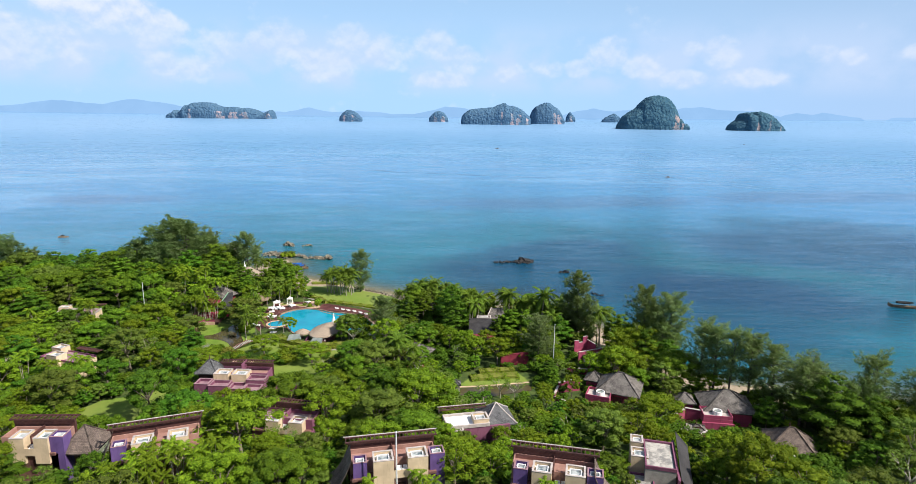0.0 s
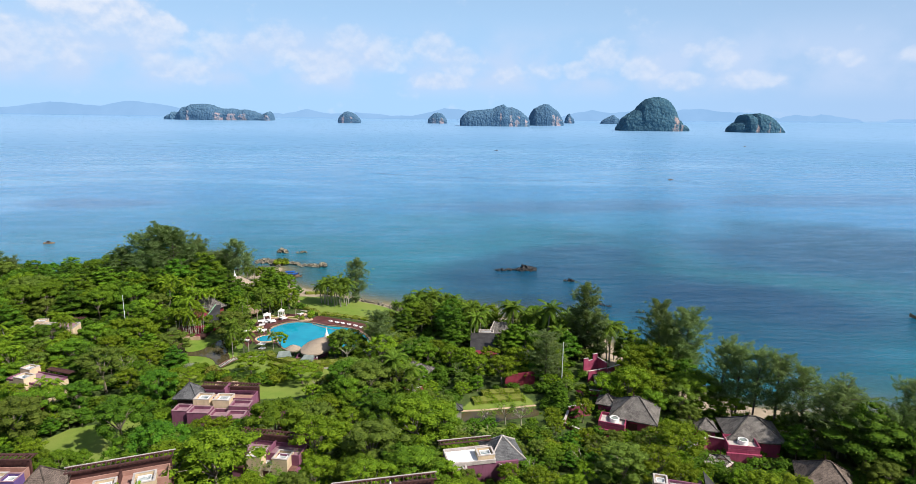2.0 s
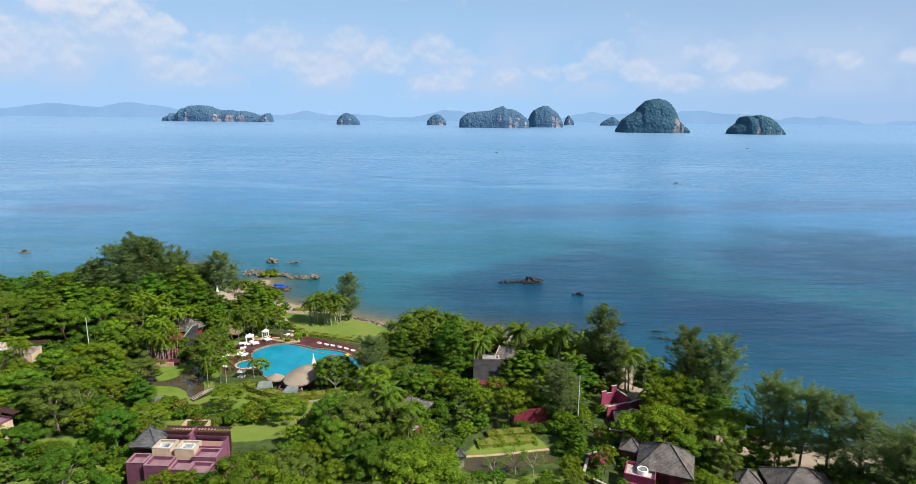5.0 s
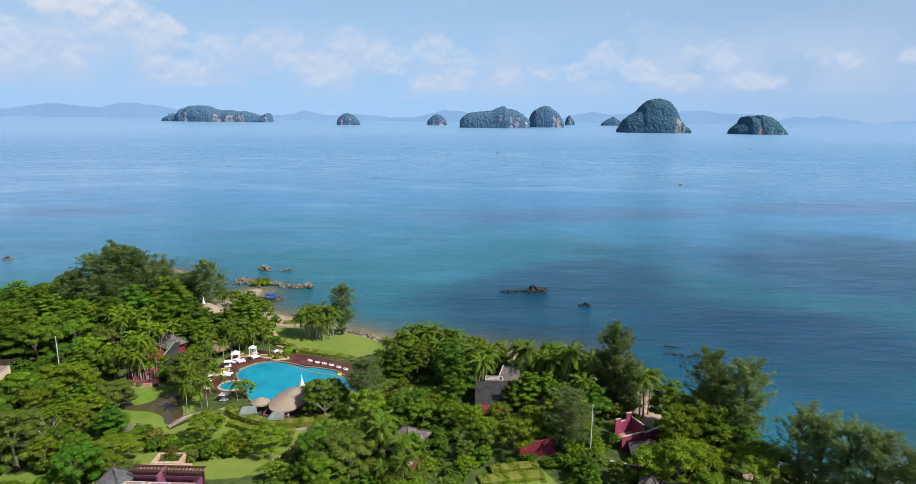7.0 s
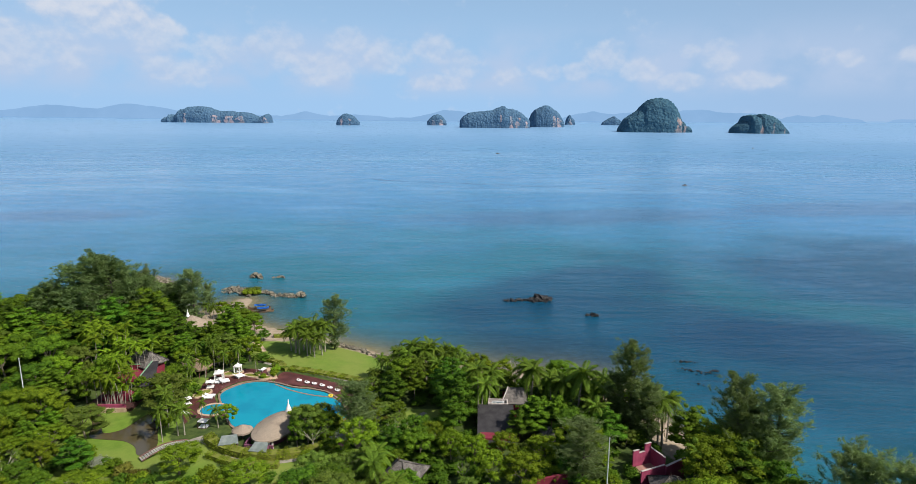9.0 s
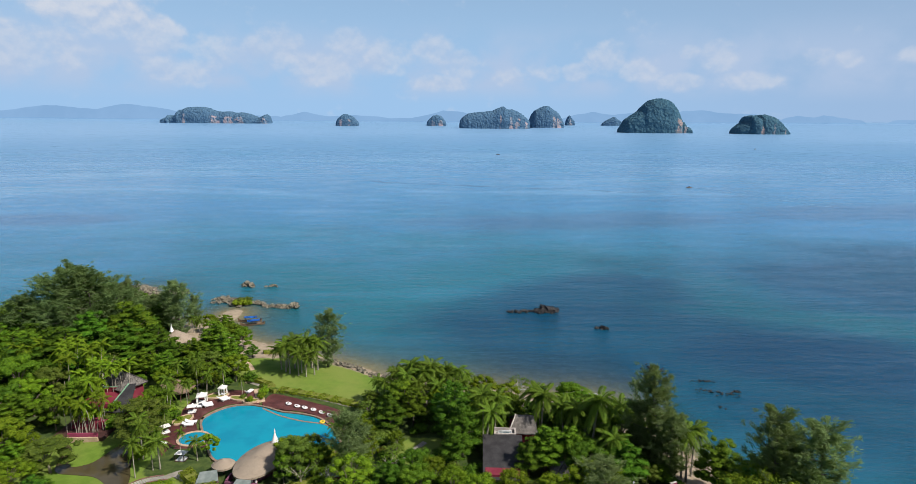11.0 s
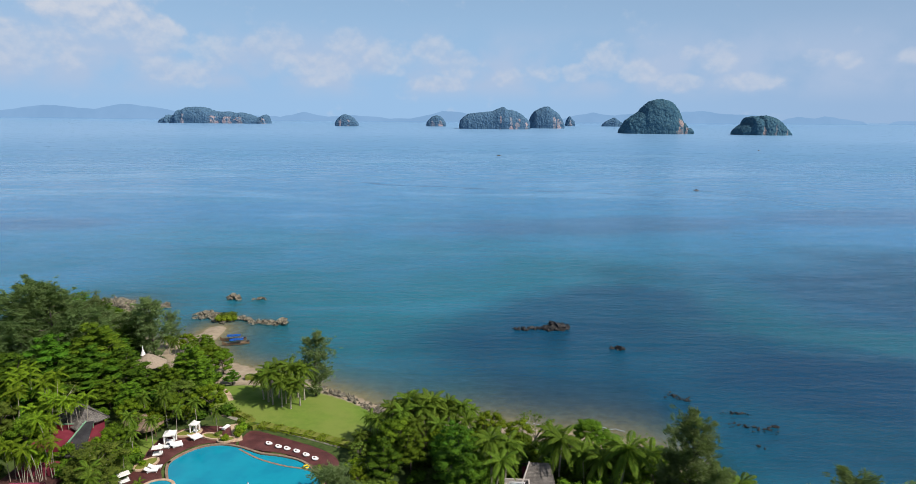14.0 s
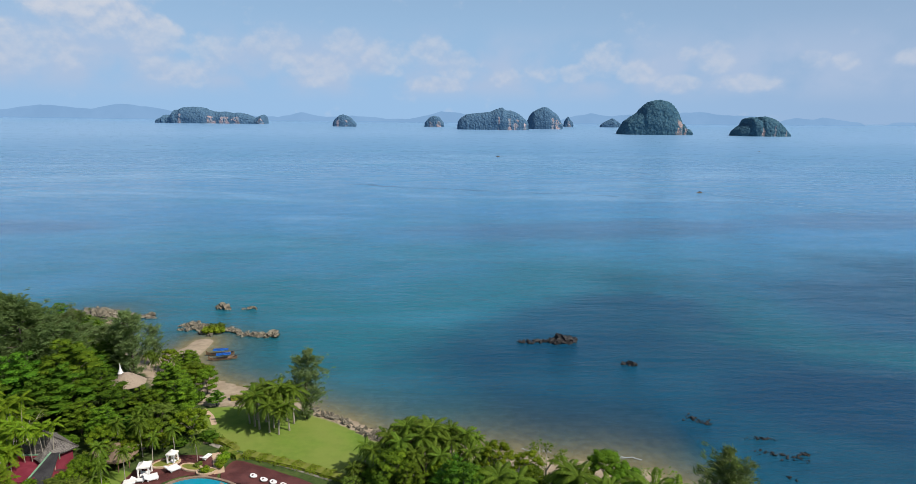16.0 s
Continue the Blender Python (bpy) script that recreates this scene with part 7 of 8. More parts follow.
def lounger(m):
    ob = thing("sun_lounger", m, "white sun lounger with raised back on the deck", "lounger", "sun loungers")
    part("seat_cushion", blk(-.42, .42, -1.1, .35, .28, .44, bevel=.06), CUSHION, ob)
    bm = bmesh.new()
    box(bm, -.42, .42, 0, .85, 0, .15, bevel=.05)
    part("backrest", bm, CUSHION, ob, m=pose(0, .32, .32, 32, 0, 0))
    part("frame", blk(-.38, .38, -1.05, .6, .18, .27), WHITE_METAL, ob)
    for sx in (-1, 1):
        for sy in (-.9, .45):
            part("leg", blk(sx * .33 - .04, sx * .33 + .04, sy - .04, sy + .04, 0, .18), WHITE_METAL, ob)
    return ob


first = lounger(pose(-47.2, 176.0, DZ, 0, 0, 118))
for x, y, a in ((-46.7, 175.2, 118), (-48.7, 174.8, 95), (-44.9, 178.4, 135), (-44.2, 177.8, 135), (-47.4, 168.4, 100), (-47.6, 167.4, 100), (-49.8, 161.0, 70), (-40.2, 181.4, 160)):
    copy_thing(first, pose(x, y, DZ, 0, 0, a))


def shell_table(m):
    ob = thing("round_daybed", m, "round white shell-like daybed with a dark seat", "daybed", "round daybeds on the deck")
    bm = bmesh.new()
    rings = []
    for r, z in ((.55, 0), (.95, .22), (1.05, .42), (.9, .44), (.78, .36)):
        rings.append([bm.verts.new((r * math.cos(t), r * .72 * math.sin(t), z + .22 * max(0, math.cos(t)) * (r > .6))) for t in np.linspace(0, 2 * math.pi, 20, endpoint=False)])
    for a, b in zip(rings, rings[1:]):
        for i in range(20):
            bm.faces.new((a[i], a[(i + 1) % 20], b[(i + 1) % 20], b[i]))
    bm.faces.new(rings[0][::-1])
    part("shell", bm, CUSHION, ob)
    part("seat", slab([(.80 * math.cos(t), .58 * math.sin(t)) for t in np.linspace(0, 2 * math.pi, 20, endpoint=False)], .24, .40), CUSHION, ob)
    part("cushion", blk(.15, .55, -.22, .22, .404, .56, bevel=.06), DARK_WOOD, ob)
    return ob


first = shell_table(pose(-30.4, 175.8, DZ, 0, 0, 150))
for x, y, a in ((-28.4, 174.7, 152), (-26.7, 174.0, 150), (-24.8, 173.1, 148), (-22.9, 171.9, 150), (-21.1, 170.7, 146), (-48.0, 175.3, 40)):
    copy_thing(first, pose(x, y, DZ, 0, 0, a) @ Matrix.Scale(.64, 4))
first.matrix_basis = first.matrix_basis @ Matrix.Scale(.64, 4)


def round_thatch(ob, rx, ry, eave, top, material, flat=0.25, name="thatch_roof", segs=40, over=0.35):
    """An oval thatch: thick combed eave, domed slope, small flat crown."""
    bm = bmesh.new()
    uvl = bm.loops.layers.uv.new("UVMap")
    prof = [(1.0 - .04, eave - over), (1.0, eave - over + .02), (1.0, eave)] + [(1 - (1 - flat * .15) * f, eave + (top - eave) * (1 - (1 - f) ** 1.25)) for f in np.linspace(.14, 1.0, 7)]
    rings = []
    for k, (s, z) in enumerate(prof):
        rings.append([bm.verts.new((rx * s * math.cos(t), ry * s * math.sin(t), z)) for t in np.linspace(0, 2 * math.pi, segs, endpoint=False)])
    for k, (a, b) in enumerate(zip(rings, rings[1:])):
        for i in range(segs):
            f = bm.faces.new((a[i], a[(i + 1) % segs], b[(i + 1) % segs], b[i]))
            for l, (uu, vv) in zip(f.loops, ((i, k), (i + 1, k), (i + 1, k + 1), (i, k + 1))):
                l[uvl].uv = (uu * 2 * math.pi * rx / segs, vv * .8)
    bm.faces.new(rings[-1])
    bm.faces.new(rings[0][::-1])
    return part(name, bm, material, ob)


def spire(ob, z, h=2.2, r=.55):
    bm = bmesh.new()
    prof = [(r, 0), (r * .85, .12), (r * .55, .5 * h * .6), (r * .3, .5 * h), (r * .13, .72 * h), (r * .16, .78 * h), (r * .05, h)]
    rings = [[bm.verts.new((q * math.cos(t), q * math.sin(t), z + dz)) for t in np.linspace(0, 2 * math.pi, 14, endpoint=False)] for q, dz in prof]
    for a, b in zip(rings, rings[1:]):
        for i in range(14):
            bm.faces.new((a[i], a[(i + 1) % 14], b[(i + 1) % 14], b[i]))
    bm.faces.new(rings[-1])
    return bm


bar = thing("pool_bar", pose(-28.9, 151.6, DZ, 0, 0, 72), "thatched pool bar with oval roof and white spire", "bar")
round_thatch(bar, 6.0, 3.7, 2.5, 3.9, THATCH)
part("spire", spire(bar, 0, 2.6, .75), WHITE, bar, "white plaster spire", m=pose(4.4, 0.3, 2.95))
for a in np.linspace(0, 2 * math.pi, 10, endpoint=False):
    part("post", tube(bmesh.new(), [(5.2 * math.cos(a), 3.1 * math.sin(a), 0), (5.2 * math.cos(a), 3.1 * math.sin(a), 2.5)], [.11, .1], 7), BROWN_WOOD, bar)
part("counter", ribbon(smooth_line([(3.2 * math.cos(a), 1.9 * math.sin(a)) for a in np.linspace(0.4, 5.6, 9)], 3), .5, 0, 1.1), MAUVE, bar)
bw = thing("bar_wall", pose(-31.0, 146.8, DZ, 0, 0, -6), "low mauve wall with white pillars behind the pool bar", "wall")
part("wall", blk(-2.6, 2.6, -.15, .15, -.5, 1.3), MAUVE, bw)
part("side_wall", blk(-2.6, -2.3, .16, 2.2, -.5, 1.5), MAUVE, bw)
for u in (.3, 1.0, 1.7, 2.4):
    part("pillar", blk(u - .12, u + .12, .2, .44, -.5, 1.7), WHITE, bw)

hat = thing("thatch_umbrella", pose(-35.0, 150.8, DZ), "thatched umbrella hut by the pool bar", "hut", "thatched huts")
round_thatch(hat, 1.9, 1.7, 2.1, 3.0, THATCH, .1, segs=24)
part("post", tube(bmesh.new(), [(0, 0, 0), (0, 0, 2.2)], [.1, .09], 7), BROWN_WOOD, hat)
hut = thing("brown_thatch_hut", pose(-53.6, 179.0, 1.8), "old brown thatch hut on posts beside the deck", "hut", "thatched huts")
round_thatch(hut, 2.2, 1.9, 2.2, 3.2, THATCH_D, .1, segs=24)
for a in range(5):
    part("post", tube(bmesh.new(), [(1.6 * math.cos(a * 1.257), 1.4 * math.sin(a * 1.257), -.2), (1.6 * math.cos(a * 1.257), 1.4 * math.sin(a * 1.257), 2.25)], [.08, .07], 6), BROWN_WOOD, hut)

for x, y, a, w, d, lab in ((-36.3, 147.4, 12, 2.8, 1.6, "low kiosk with pale green weathered roof"), (-30.2, 144.8, -8, 2.6, 1.5, "low kiosk with pale green roof and mauve wall"), (-16.8, 148.6, 10, 4.0, 2.0, "grey-roofed store behind the pool hedge")):
    ob = thing("pool_kiosk", pose(x, y, gz(x, y), 0, 0, a), lab, "kiosk", "pool kiosks")
    part("wall", blk(-w / 2, w / 2, -d / 2, d / 2, -.5, 1.4), MAUVE, ob)
    part("roof", roof_mesh([[(-w / 2 - .3, -d / 2 - .3, 1.35), (w / 2 + .3, -d / 2 - .3, 1.35), (w / 2 - .1, d / 2 + .2, 2.0), (-w / 2 + .1, d / 2 + .2, 2.0)]], .12), GREEN_GLASS, ob)

# beach pavilion with a tented thatch roof
pav = thing("beach_pavilion", pose(-66.0, 207.0, gz(-66.0, 207.0)), "beach pavilion with pale tented roof and white spire", "pavilion")
round_thatch(pav, 4.0, 3.6, 2.6, 5.0, THATCH, .05, segs=10, over=.15)
part("spire", spire(pav, 0, 2.2, .6), WHITE, pav, m=pose(-1.2, .3, 4.6))
for a in range(6):
    part("post", tube(bmesh.new(), [(3.2 * math.cos(a * 1.047), 2.8 * math.sin(a * 1.047), -.3), (3.2 * math.cos(a * 1.047), 2.8 * math.sin(a * 1.047), 2.7)], [.1, .1], 6), BROWN_WOOD, pav)
for i, (x, y) in enumerate(((-58.4, 210.6), (-56.4, 211.2), (-60.4, 211.6))):
    ob = thing("beach_table", pose(x, y, gz(x, y), 0, 0, 20 * i), "white-topped beach table under the trees", "table", "beach tables")
    part("tabletop", blk(-.9, .9, -.6, .6, .7, .78), CANVAS, ob)
    for sx in (-.7, .7):
        part("leg", blk(sx - .05, sx + .05, -.4, .4, 0, .7), BROWN_WOOD, ob)

# an inflatable ring left at the pool's edge, and thatched sunshades by the small lawn
FLOAT_YELLOW = plain("yellow_vinyl", (0.75, 0.50, 0.03), (0.82, 0.60, 0.06), 0.35)
ring = thing("inflatable_ring", pose(-22.2, 168.6, WL + .16), "yellow inflatable ring floating in the paddling pool", "pool float")
part("tube", tube(bmesh.new(), [(.42 * math.cos(t), .42 * math.sin(t), 0) for t in np.linspace(0, 2 * math.pi, 17)], [.15] * 17, 8), FLOAT_YELLOW, ring)


def sunshade(x, y, r, h):
    ob = thing("thatched_sunshade", pose(x, y, gz(x, y)), "round thatched sunshade on a wooden post", "sunshade", "thatched sunshades")
    part("post", tube(bmesh.new(), [(0, 0, -.3), (0, 0, h)], [.09, .07], 7), BROWN_WOOD, ob)
    bm = bmesh.new()
    uvl = bm.loops.layers.uv.new("UVMap")
    n = 18
    rings = [[bm.verts.new((q * r * math.cos(6.28319 * i / n), q * r * math.sin(6.28319 * i / n), z - (.06 if i % 2 and q > .8 else 0))) for i in range(n)] for q, z in ((1.0, h - .35), (.98, h - .2), (.55, h + .25), (.06, h + .75))]
    for lo, hi in zip(rings, rings[1:]):
        for i in range(n):
            f = bm.faces.new((lo[i], lo[(i + 1) % n], hi[(i + 1) % n], hi[i]))
            for l in f.loops:
                l[uvl].uv = (math.atan2(l.vert.co.y, l.vert.co.x) * r, math.hypot(l.vert.co.x, l.vert.co.y))
    bm.faces.new(rings[-1])
    bm.faces.new(rings[0][::-1])
    part("thatch", bm, THATCH_D, ob)
    return ob


for x, y, r in ((-55.2, 181.4, 1.9), (-52.6, 180.2, 1.6), (-57.4, 179.0, 1.6)):
    sunshade(x, y, r, 2.5)

# ---- garden: ponds, bridge, paths, hedges ----
tagged(new("pond", mesh_of("pond", slab(POND, .4, 1.76))), "brown still garden pond winding between lawns", "pond", kind="structure").data.materials.append(POND_WATER)
tagged(new("pond", mesh_of("pond", slab(POND_SMALL, 1.6, 2.76))), "small brown pond below a planted bank", "pond", kind="structure").data.materials.append(POND_WATER)
bridge = thing("foot_bridge", pose(-50.4, 144.4, 1.7, 0, 0, 43), "arched grey timber footbridge over the pond", "bridge")
L = 8.4
for i in range(22):
    f = (i + .5) / 22
    z = .25 + .85 * math.sin(math.pi * f)
    part("plank", blk(L * f - .15, L * f + .15, -.75, .75, z, z + .08), CONCRETE, bridge)
for s in (-.8, .8):
    part("rail", tube(bmesh.new(), [(L * f, s, .42 + .85 * math.sin(math.pi * f)) for f in np.linspace(0, 1, 9)], [.09] * 9, 5), BROWN_WOOD, bridge)
for line, w, lab, mat in (([(-44.4, 150.0), (-42.0, 151.4), (-40.2, 150.6)], 1.3, "stone garden path by the pond", PATH_STONE),
                          ([(-43.6, 151.0), (-39.0, 147.8), (-33.0, 143.4), (-26.0, 142.6), (-21.0, 144.6)], .9, "curved stone garden path below the hedge", PATH_STONE),
                          ([(-41.2, 186.4), (-38.0, 184.6), (-34.0, 182.4), (-28.0, 179.9), (-22.0, 177.1), (-17.4, 174.8)], .9, "grey stone path between deck and lawn", PATH_STONE),
                          ([(-47.6, 199.8), (-45.0, 197.0), (-43.0, 193.4)], 1.0, "trodden sandy path across the lawn", SANDSTONE),
                          ([(-42.6, 186.6), (-40.6, 187.6), (-38.4, 187.0)], 1.0, "sandy path through the hedge gap", SANDSTONE),
                          ([(-8.0, 152.0), (-5.4, 156.0), (-2.0, 160.4)], 1.0, "grey garden path beside a lawn", PATH_STONE),
                          ([(4.6, 121.2), (9.0, 121.6), (14.0, 122.4), (19.6, 123.4)], .6, "sandstone edging of a small pond", SANDSTONE)):
    rl = smooth_line(line, 5)
    tagged(new("path", mesh_of("path", ribbon(rl, w, lambda x, y: gz(x, y) - .2, lambda x, y: gz(x, y) + .05))), lab, "path", kind="structure").data.materials.append(mat)


def hedge(line, w, h, leaf, label, density=95, size=.22):
    """A clipped hedge: leaves thick over a rounded bank."""
    pts = np.array(smooth_line(line, 6))
    seg = np.hypot(*np.diff(pts, axis=0).T)
    total = seg.sum()
    n = int(total * w * density)
    s = rng.uniform(0, total, n)
    cum = np.concatenate([[0], np.cumsum(seg)])
    px, py = np.interp(s, cum, pts[:, 0]), np.interp(s, cum, pts[:, 1])
    d = np.stack([np.interp(s + .1, cum, pts[:, 0]) - px, np.interp(s + .1, cum, pts[:, 1]) - py], 1)
    d /= np.linalg.norm(d, axis=1, keepdims=True) + 1e-9
    t = rng.uniform(-1, 1, n)
    wob = 1 + .18 * np.sin(s * 1.9) + .12 * np.sin(s * 4.3 + 1)
    off = np.sign(t) * np.abs(t) ** .8 * w / 2 * wob
    x, y = px - d[:, 1] * off, py + d[:, 0] * off
    z = ground_height(x, y) + h * wob * np.sqrt(np.clip(1 - np.abs(t) ** 3, 0.02, 1)) * rng.uniform(.75, 1.0, n)
    nrm = np.stack([-d[:, 1] * t, d[:, 0] * t, np.full(n, .8)], 1)
    x0, y0 = pts[0]
    ob = thing("hedge", pose(0, 0, 0), label, "hedge", "clipped hedges")
    part("leaves", quads("leaves", leaf_quads(np.stack([x, y, z], 1), nrm, size, .6, .4)), leaf, ob)
    part("inner_growth", ribbon([tuple(p) for p in pts], w * .72, lambda a, b: gz(a, b) - .2, lambda a, b: gz(a, b) + h * .84), HEDGE_MAT, ob)
    return ob


hedge([(-43.4, 189.0), (-41.0, 187.6), (-38.6, 186.4), (-35.8, 184.0)], 1.7, .75, HEDGE, "clipped yellow-green hedge along the lawn")
hedge([(-34.0, 182.6), (-28.0, 180.4), (-22.0, 178.0), (-15.0, 174.6), (-10.0, 172.4)], 2.3, .65, HEDGE, "long clipped hedge between lawn and pool deck")
hedge([(-38.4, 184.0), (-36.4, 182.8), (-34.6, 181.4)], 1.3, .9, LEAF_A, "green hedge by the deck ramp")
hedge([(-41.0, 150.2), (-38.0, 147.2), (-33.0, 144.6), (-28.0, 143.8), (-22.6, 145.0), (-18.0, 147.6)], 2.4, 1.4, HEDGE, "yellow-green hedge behind the pool bar")
hedge([(-39.0, 144.6), (-33.0, 141.6), (-26.0, 141.0)], 1.6, 1.0, HEDGE, "low hedge below the pool bar")
hedge([(-61.0, 181.4), (-57.0, 184.0), (-52.6, 186.6)], 1.6, 1.6, LEAF_A, "green hedge beside a dark garden wall")
hedge([(9.0, 127.4), (13.0, 128.2), (17.0, 128.6)], 2.6, .8, LEAF_C, "bright green planted bank under trees", 40, .3)
hedge([(7.0, 124.6), (12.0, 125.6), (17.6, 126.4)], 3.0, .6, LEAF_C, "bright green planted bank above a small pond", 40, .3)
hedge([(-33.0, 114.6), (-30.6, 115.0), (-28.8, 114.4)], 1.8, .8, LEAF_A, "clipped shrubs in a villa court")
hedge([(-32.4, 111.0), (-30.4, 111.2)], 1.4, .7, LEAF_A, "clipped shrubs beside a villa path")
hedge([(-44.0, 205.6), (-39.0, 207.6), (-35.0, 206.4)], 1.8, .9, HEDGE, "low beach shrubs above the cove", 36)
gw = wall_run([(-60.6, 179.4), (-56.4, 182.2), (-52.0, 185.2)], [2.9, 2.8], .3, TARP, "dark garden wall along a small lawn", CONCRETE)

for key, x, y, h, w in [("shrub", -63.0, 249.6, 3.0, 1.0), ("shrub", -64.6, 248.2, 2.2, 1.0), ("shrub", -61.6, 248.6, 2.0, 1.0), ("shrub", -61.4, 167.6, 2.6, 1.1), ("shrub", -64.6, 170.0, 2.8, 1.1), ("shrub", -67.4, 170.6, 2.6, 1.1), ("silver", -55.6, 141.6, 1.9, 1.3), ("silver", -52.6, 91.6, 2.2, 1.3), ("rust", -48.0, 137.6, 1.8, 1.5), ("rust", -9.2, 156, 1.5, 1.0), ("rust", 2.2, 158, 1.7, 1.2), ("shrub", -38.6, 177.2, 1.3, .9), ("shrub", -36.6, 180.6, 1.7, 1.1), ("shrub", -40.6, 178.8, 1.0, .9),
                        ("shrub", -49.8, 169.4, 1.0, 1), ("shrub", -53.2, 171.6, 2.4, 1), ("shrub", -54.4, 169.4, 2.6, 1), ("shrub", -52.6, 167, 2.4, 1), ("shrub", -53, 163.6, 2.6, 1), ("shrub", -51.4, 156, 2.4, 1.1), ("shrub", -37, 178.6, 1.4, 1), ("shrub", -20.4, 150.6, 2.4, 1.1), ("shrub", -18.2, 153.4, 2.6, 1.1),
                        ("bare", -21.4, 146.4, 5.2, 1.1), ("round", -24.4, 147.6, 5.4, .8), ("round", -19.6, 148.8, 6.2, .9), ("fine", -20.8, 151.4, 6.4, .9), ("bare", -7.5, 147.6, 4.6, 1), ("bare", 12.6, 116, 4.4, 1), ("bare", 15.4, 114.6, 4.0, 1), ("bare", 9.0, 113.6, 4.0, .9), ("shrub", -9.6, 160.4, 2.6, 1.2), ("shrub", 2, 154, 2.4, 1.2)]:
    plant(key, x, y, h, w)
    placed.append((x, y, 1.6 if h < 3 else 2.4))

tank = thing("garden_basin", pose(-44.0, 130.2, gz(-44.0, 130.2)), "sandstone garden basin with dark water in the lawn", "basin")
part("basin_wall", frame_box(-2.3, 2.3, -1.5, 1.5, -.6, 1.3, .3), SANDSTONE, tank)
part("coping", frame_box(-2.4, 2.4, -1.6, 1.6, 1.304, 1.42, .5), SANDSTONE, tank)
part("basin_water", blk(-1.98, 1.98, -1.18, 1.18, -.5, .7), POND_WATER, tank)
hutlet = thing("garden_hut", pose(3.6, 118.8, gz(3.6, 118.8)), "small grey wooden garden hut by the pond", "hut")
hip_roof(hutlet, -1.1, 1.1, -1.0, 1.0, 2.0, .8, SHINGLE_D)
part("wall", blk(-.85, .85, -.75, .75, -.3, 1.98), CONCRETE, hutlet)
stone_post = thing("stone_lantern", pose(-41.2, 188.6, gz(-41.2, 188.6)), "small pale stone lantern at the lawn corner", "lantern")
part("pedestal", blk(-.3, .3, -.3, .3, -.1, .5, taper=.08), SANDSTONE, stone_post)
part("cap", blk(-.26, .26, -.26, .26, .504, .9, taper=.14), SANDSTONE, stone_post)


def flag_pole(x, y, top, r=.09):
    g = gz(x, y)
    ob = thing("light_mast", pose(x, y, g), "tall slim white mast standing among trees", "mast", "white masts")
    part("shaft", tube(bmesh.new(), [(0, 0, -.4), (0, 0, (top - g) * .5), (0, 0, top - g)], [r * 1.3, r, r * .7], 8), WHITE_METAL, ob)
    part("cap", tube(bmesh.new(), [(0, 0, top - g), (0, 0, top - g + .2)], [r * 1.2, r * .4], 8), WHITE_METAL, ob)
    part("base_plate", blk(-.25, .25, -.25, .25, -.1, .06), CONCRETE, ob)


flag_pole(26.0, 130.0, 13.4)
flag_pole(-78.0, 158.0, 14.9)
flag_pole(-5.0, 69.4, 21.6, .11)

# ---- shore: rocks, boats, foam ----
def rock_mesh(seed, flat=.7):
    """An angular boulder: the hull of scattered corners, roughened."""
    r = np.random.default_rng(seed + 70)
    bm = bmesh.new()
    for _ in range(20):
        v = r.normal(0, 1, 3)
        v /= np.linalg.norm(v)
        bm.verts.new(v * r.uniform(.6, 1.2) * np.array((1.25, .85, flat)))
    bmesh.ops.convex_hull(bm, input=bm.verts)
    bmesh.ops.delete(bm, geom=[v for v in bm.verts if not v.link_faces], context="VERTS")
    bmesh.ops.subdivide_edges(bm, edges=bm.edges[:], cuts=2, use_grid_fill=True)
    off = Vector((seed * 3.7, seed * 1.3, seed * .7))
    for v in bm.verts:
        crack = 1 - abs(noise.noise(Vector((v.co.x * 2.2, v.co.y * 2.2, v.co.z * .9)) + off))
        v.co *= 1 + .30 * noise.noise(v.co * 2.3 + off) - .22 * crack ** 6
    return mesh_of("rock", bm)


ROCKS = [rock_mesh(i, .62 + .1 * (i % 3)) for i in range(6)]
TAN_ROCKS, DARK_ROCKS = [], []
for me in ROCKS:
    a, b = me.copy(), me.copy()
    a.materials.append(ROCK_TAN)
    b.materials.append(ROCK_DARK)
    TAN_ROCKS.append(a)
    DARK_ROCKS.append(b)


def reef(places, seed, meshes, label, name="rock_outcrop", group="shore rocks"):
    """An outcrop of many boulders; places: x, y, spread along and across, height, direction."""
    r = np.random.default_rng(seed)
    x0, y0 = places[0][0], places[0][1]
    ob = thing(name, pose(x0, y0, 0), label, "rocks", group)
    for x, y, la, lc, h, turn, n in places:
        c, s = math.cos(radians(turn)), math.sin(radians(turn))
        for i in range(n):
            u, v = r.uniform(-1, 1) * la, r.normal(0, .45) * lc
            k = max(.25, 1 - (u / la) ** 2 * .6) * r.uniform(.55, 1.1)
            sz = h * k
            b = new("boulder", meshes[int(r.integers(len(meshes)))])
            b.parent = ob
            b.matrix_basis = pose(x + u * c - v * s - x0, y + u * s + v * c - y0, gz_sea(x, y) + sz * .12, r.uniform(-25, 25), r.uniform(-25, 25), r.uniform(0, 360)) @ Matrix.Diagonal((sz * r.uniform(.9, 1.6), sz * r.uniform(.8, 1.2), sz * r.uniform(.8, 1.25), 1))
    return ob


def gz_sea(x, y):
    return max(0.0, gz(x, y))


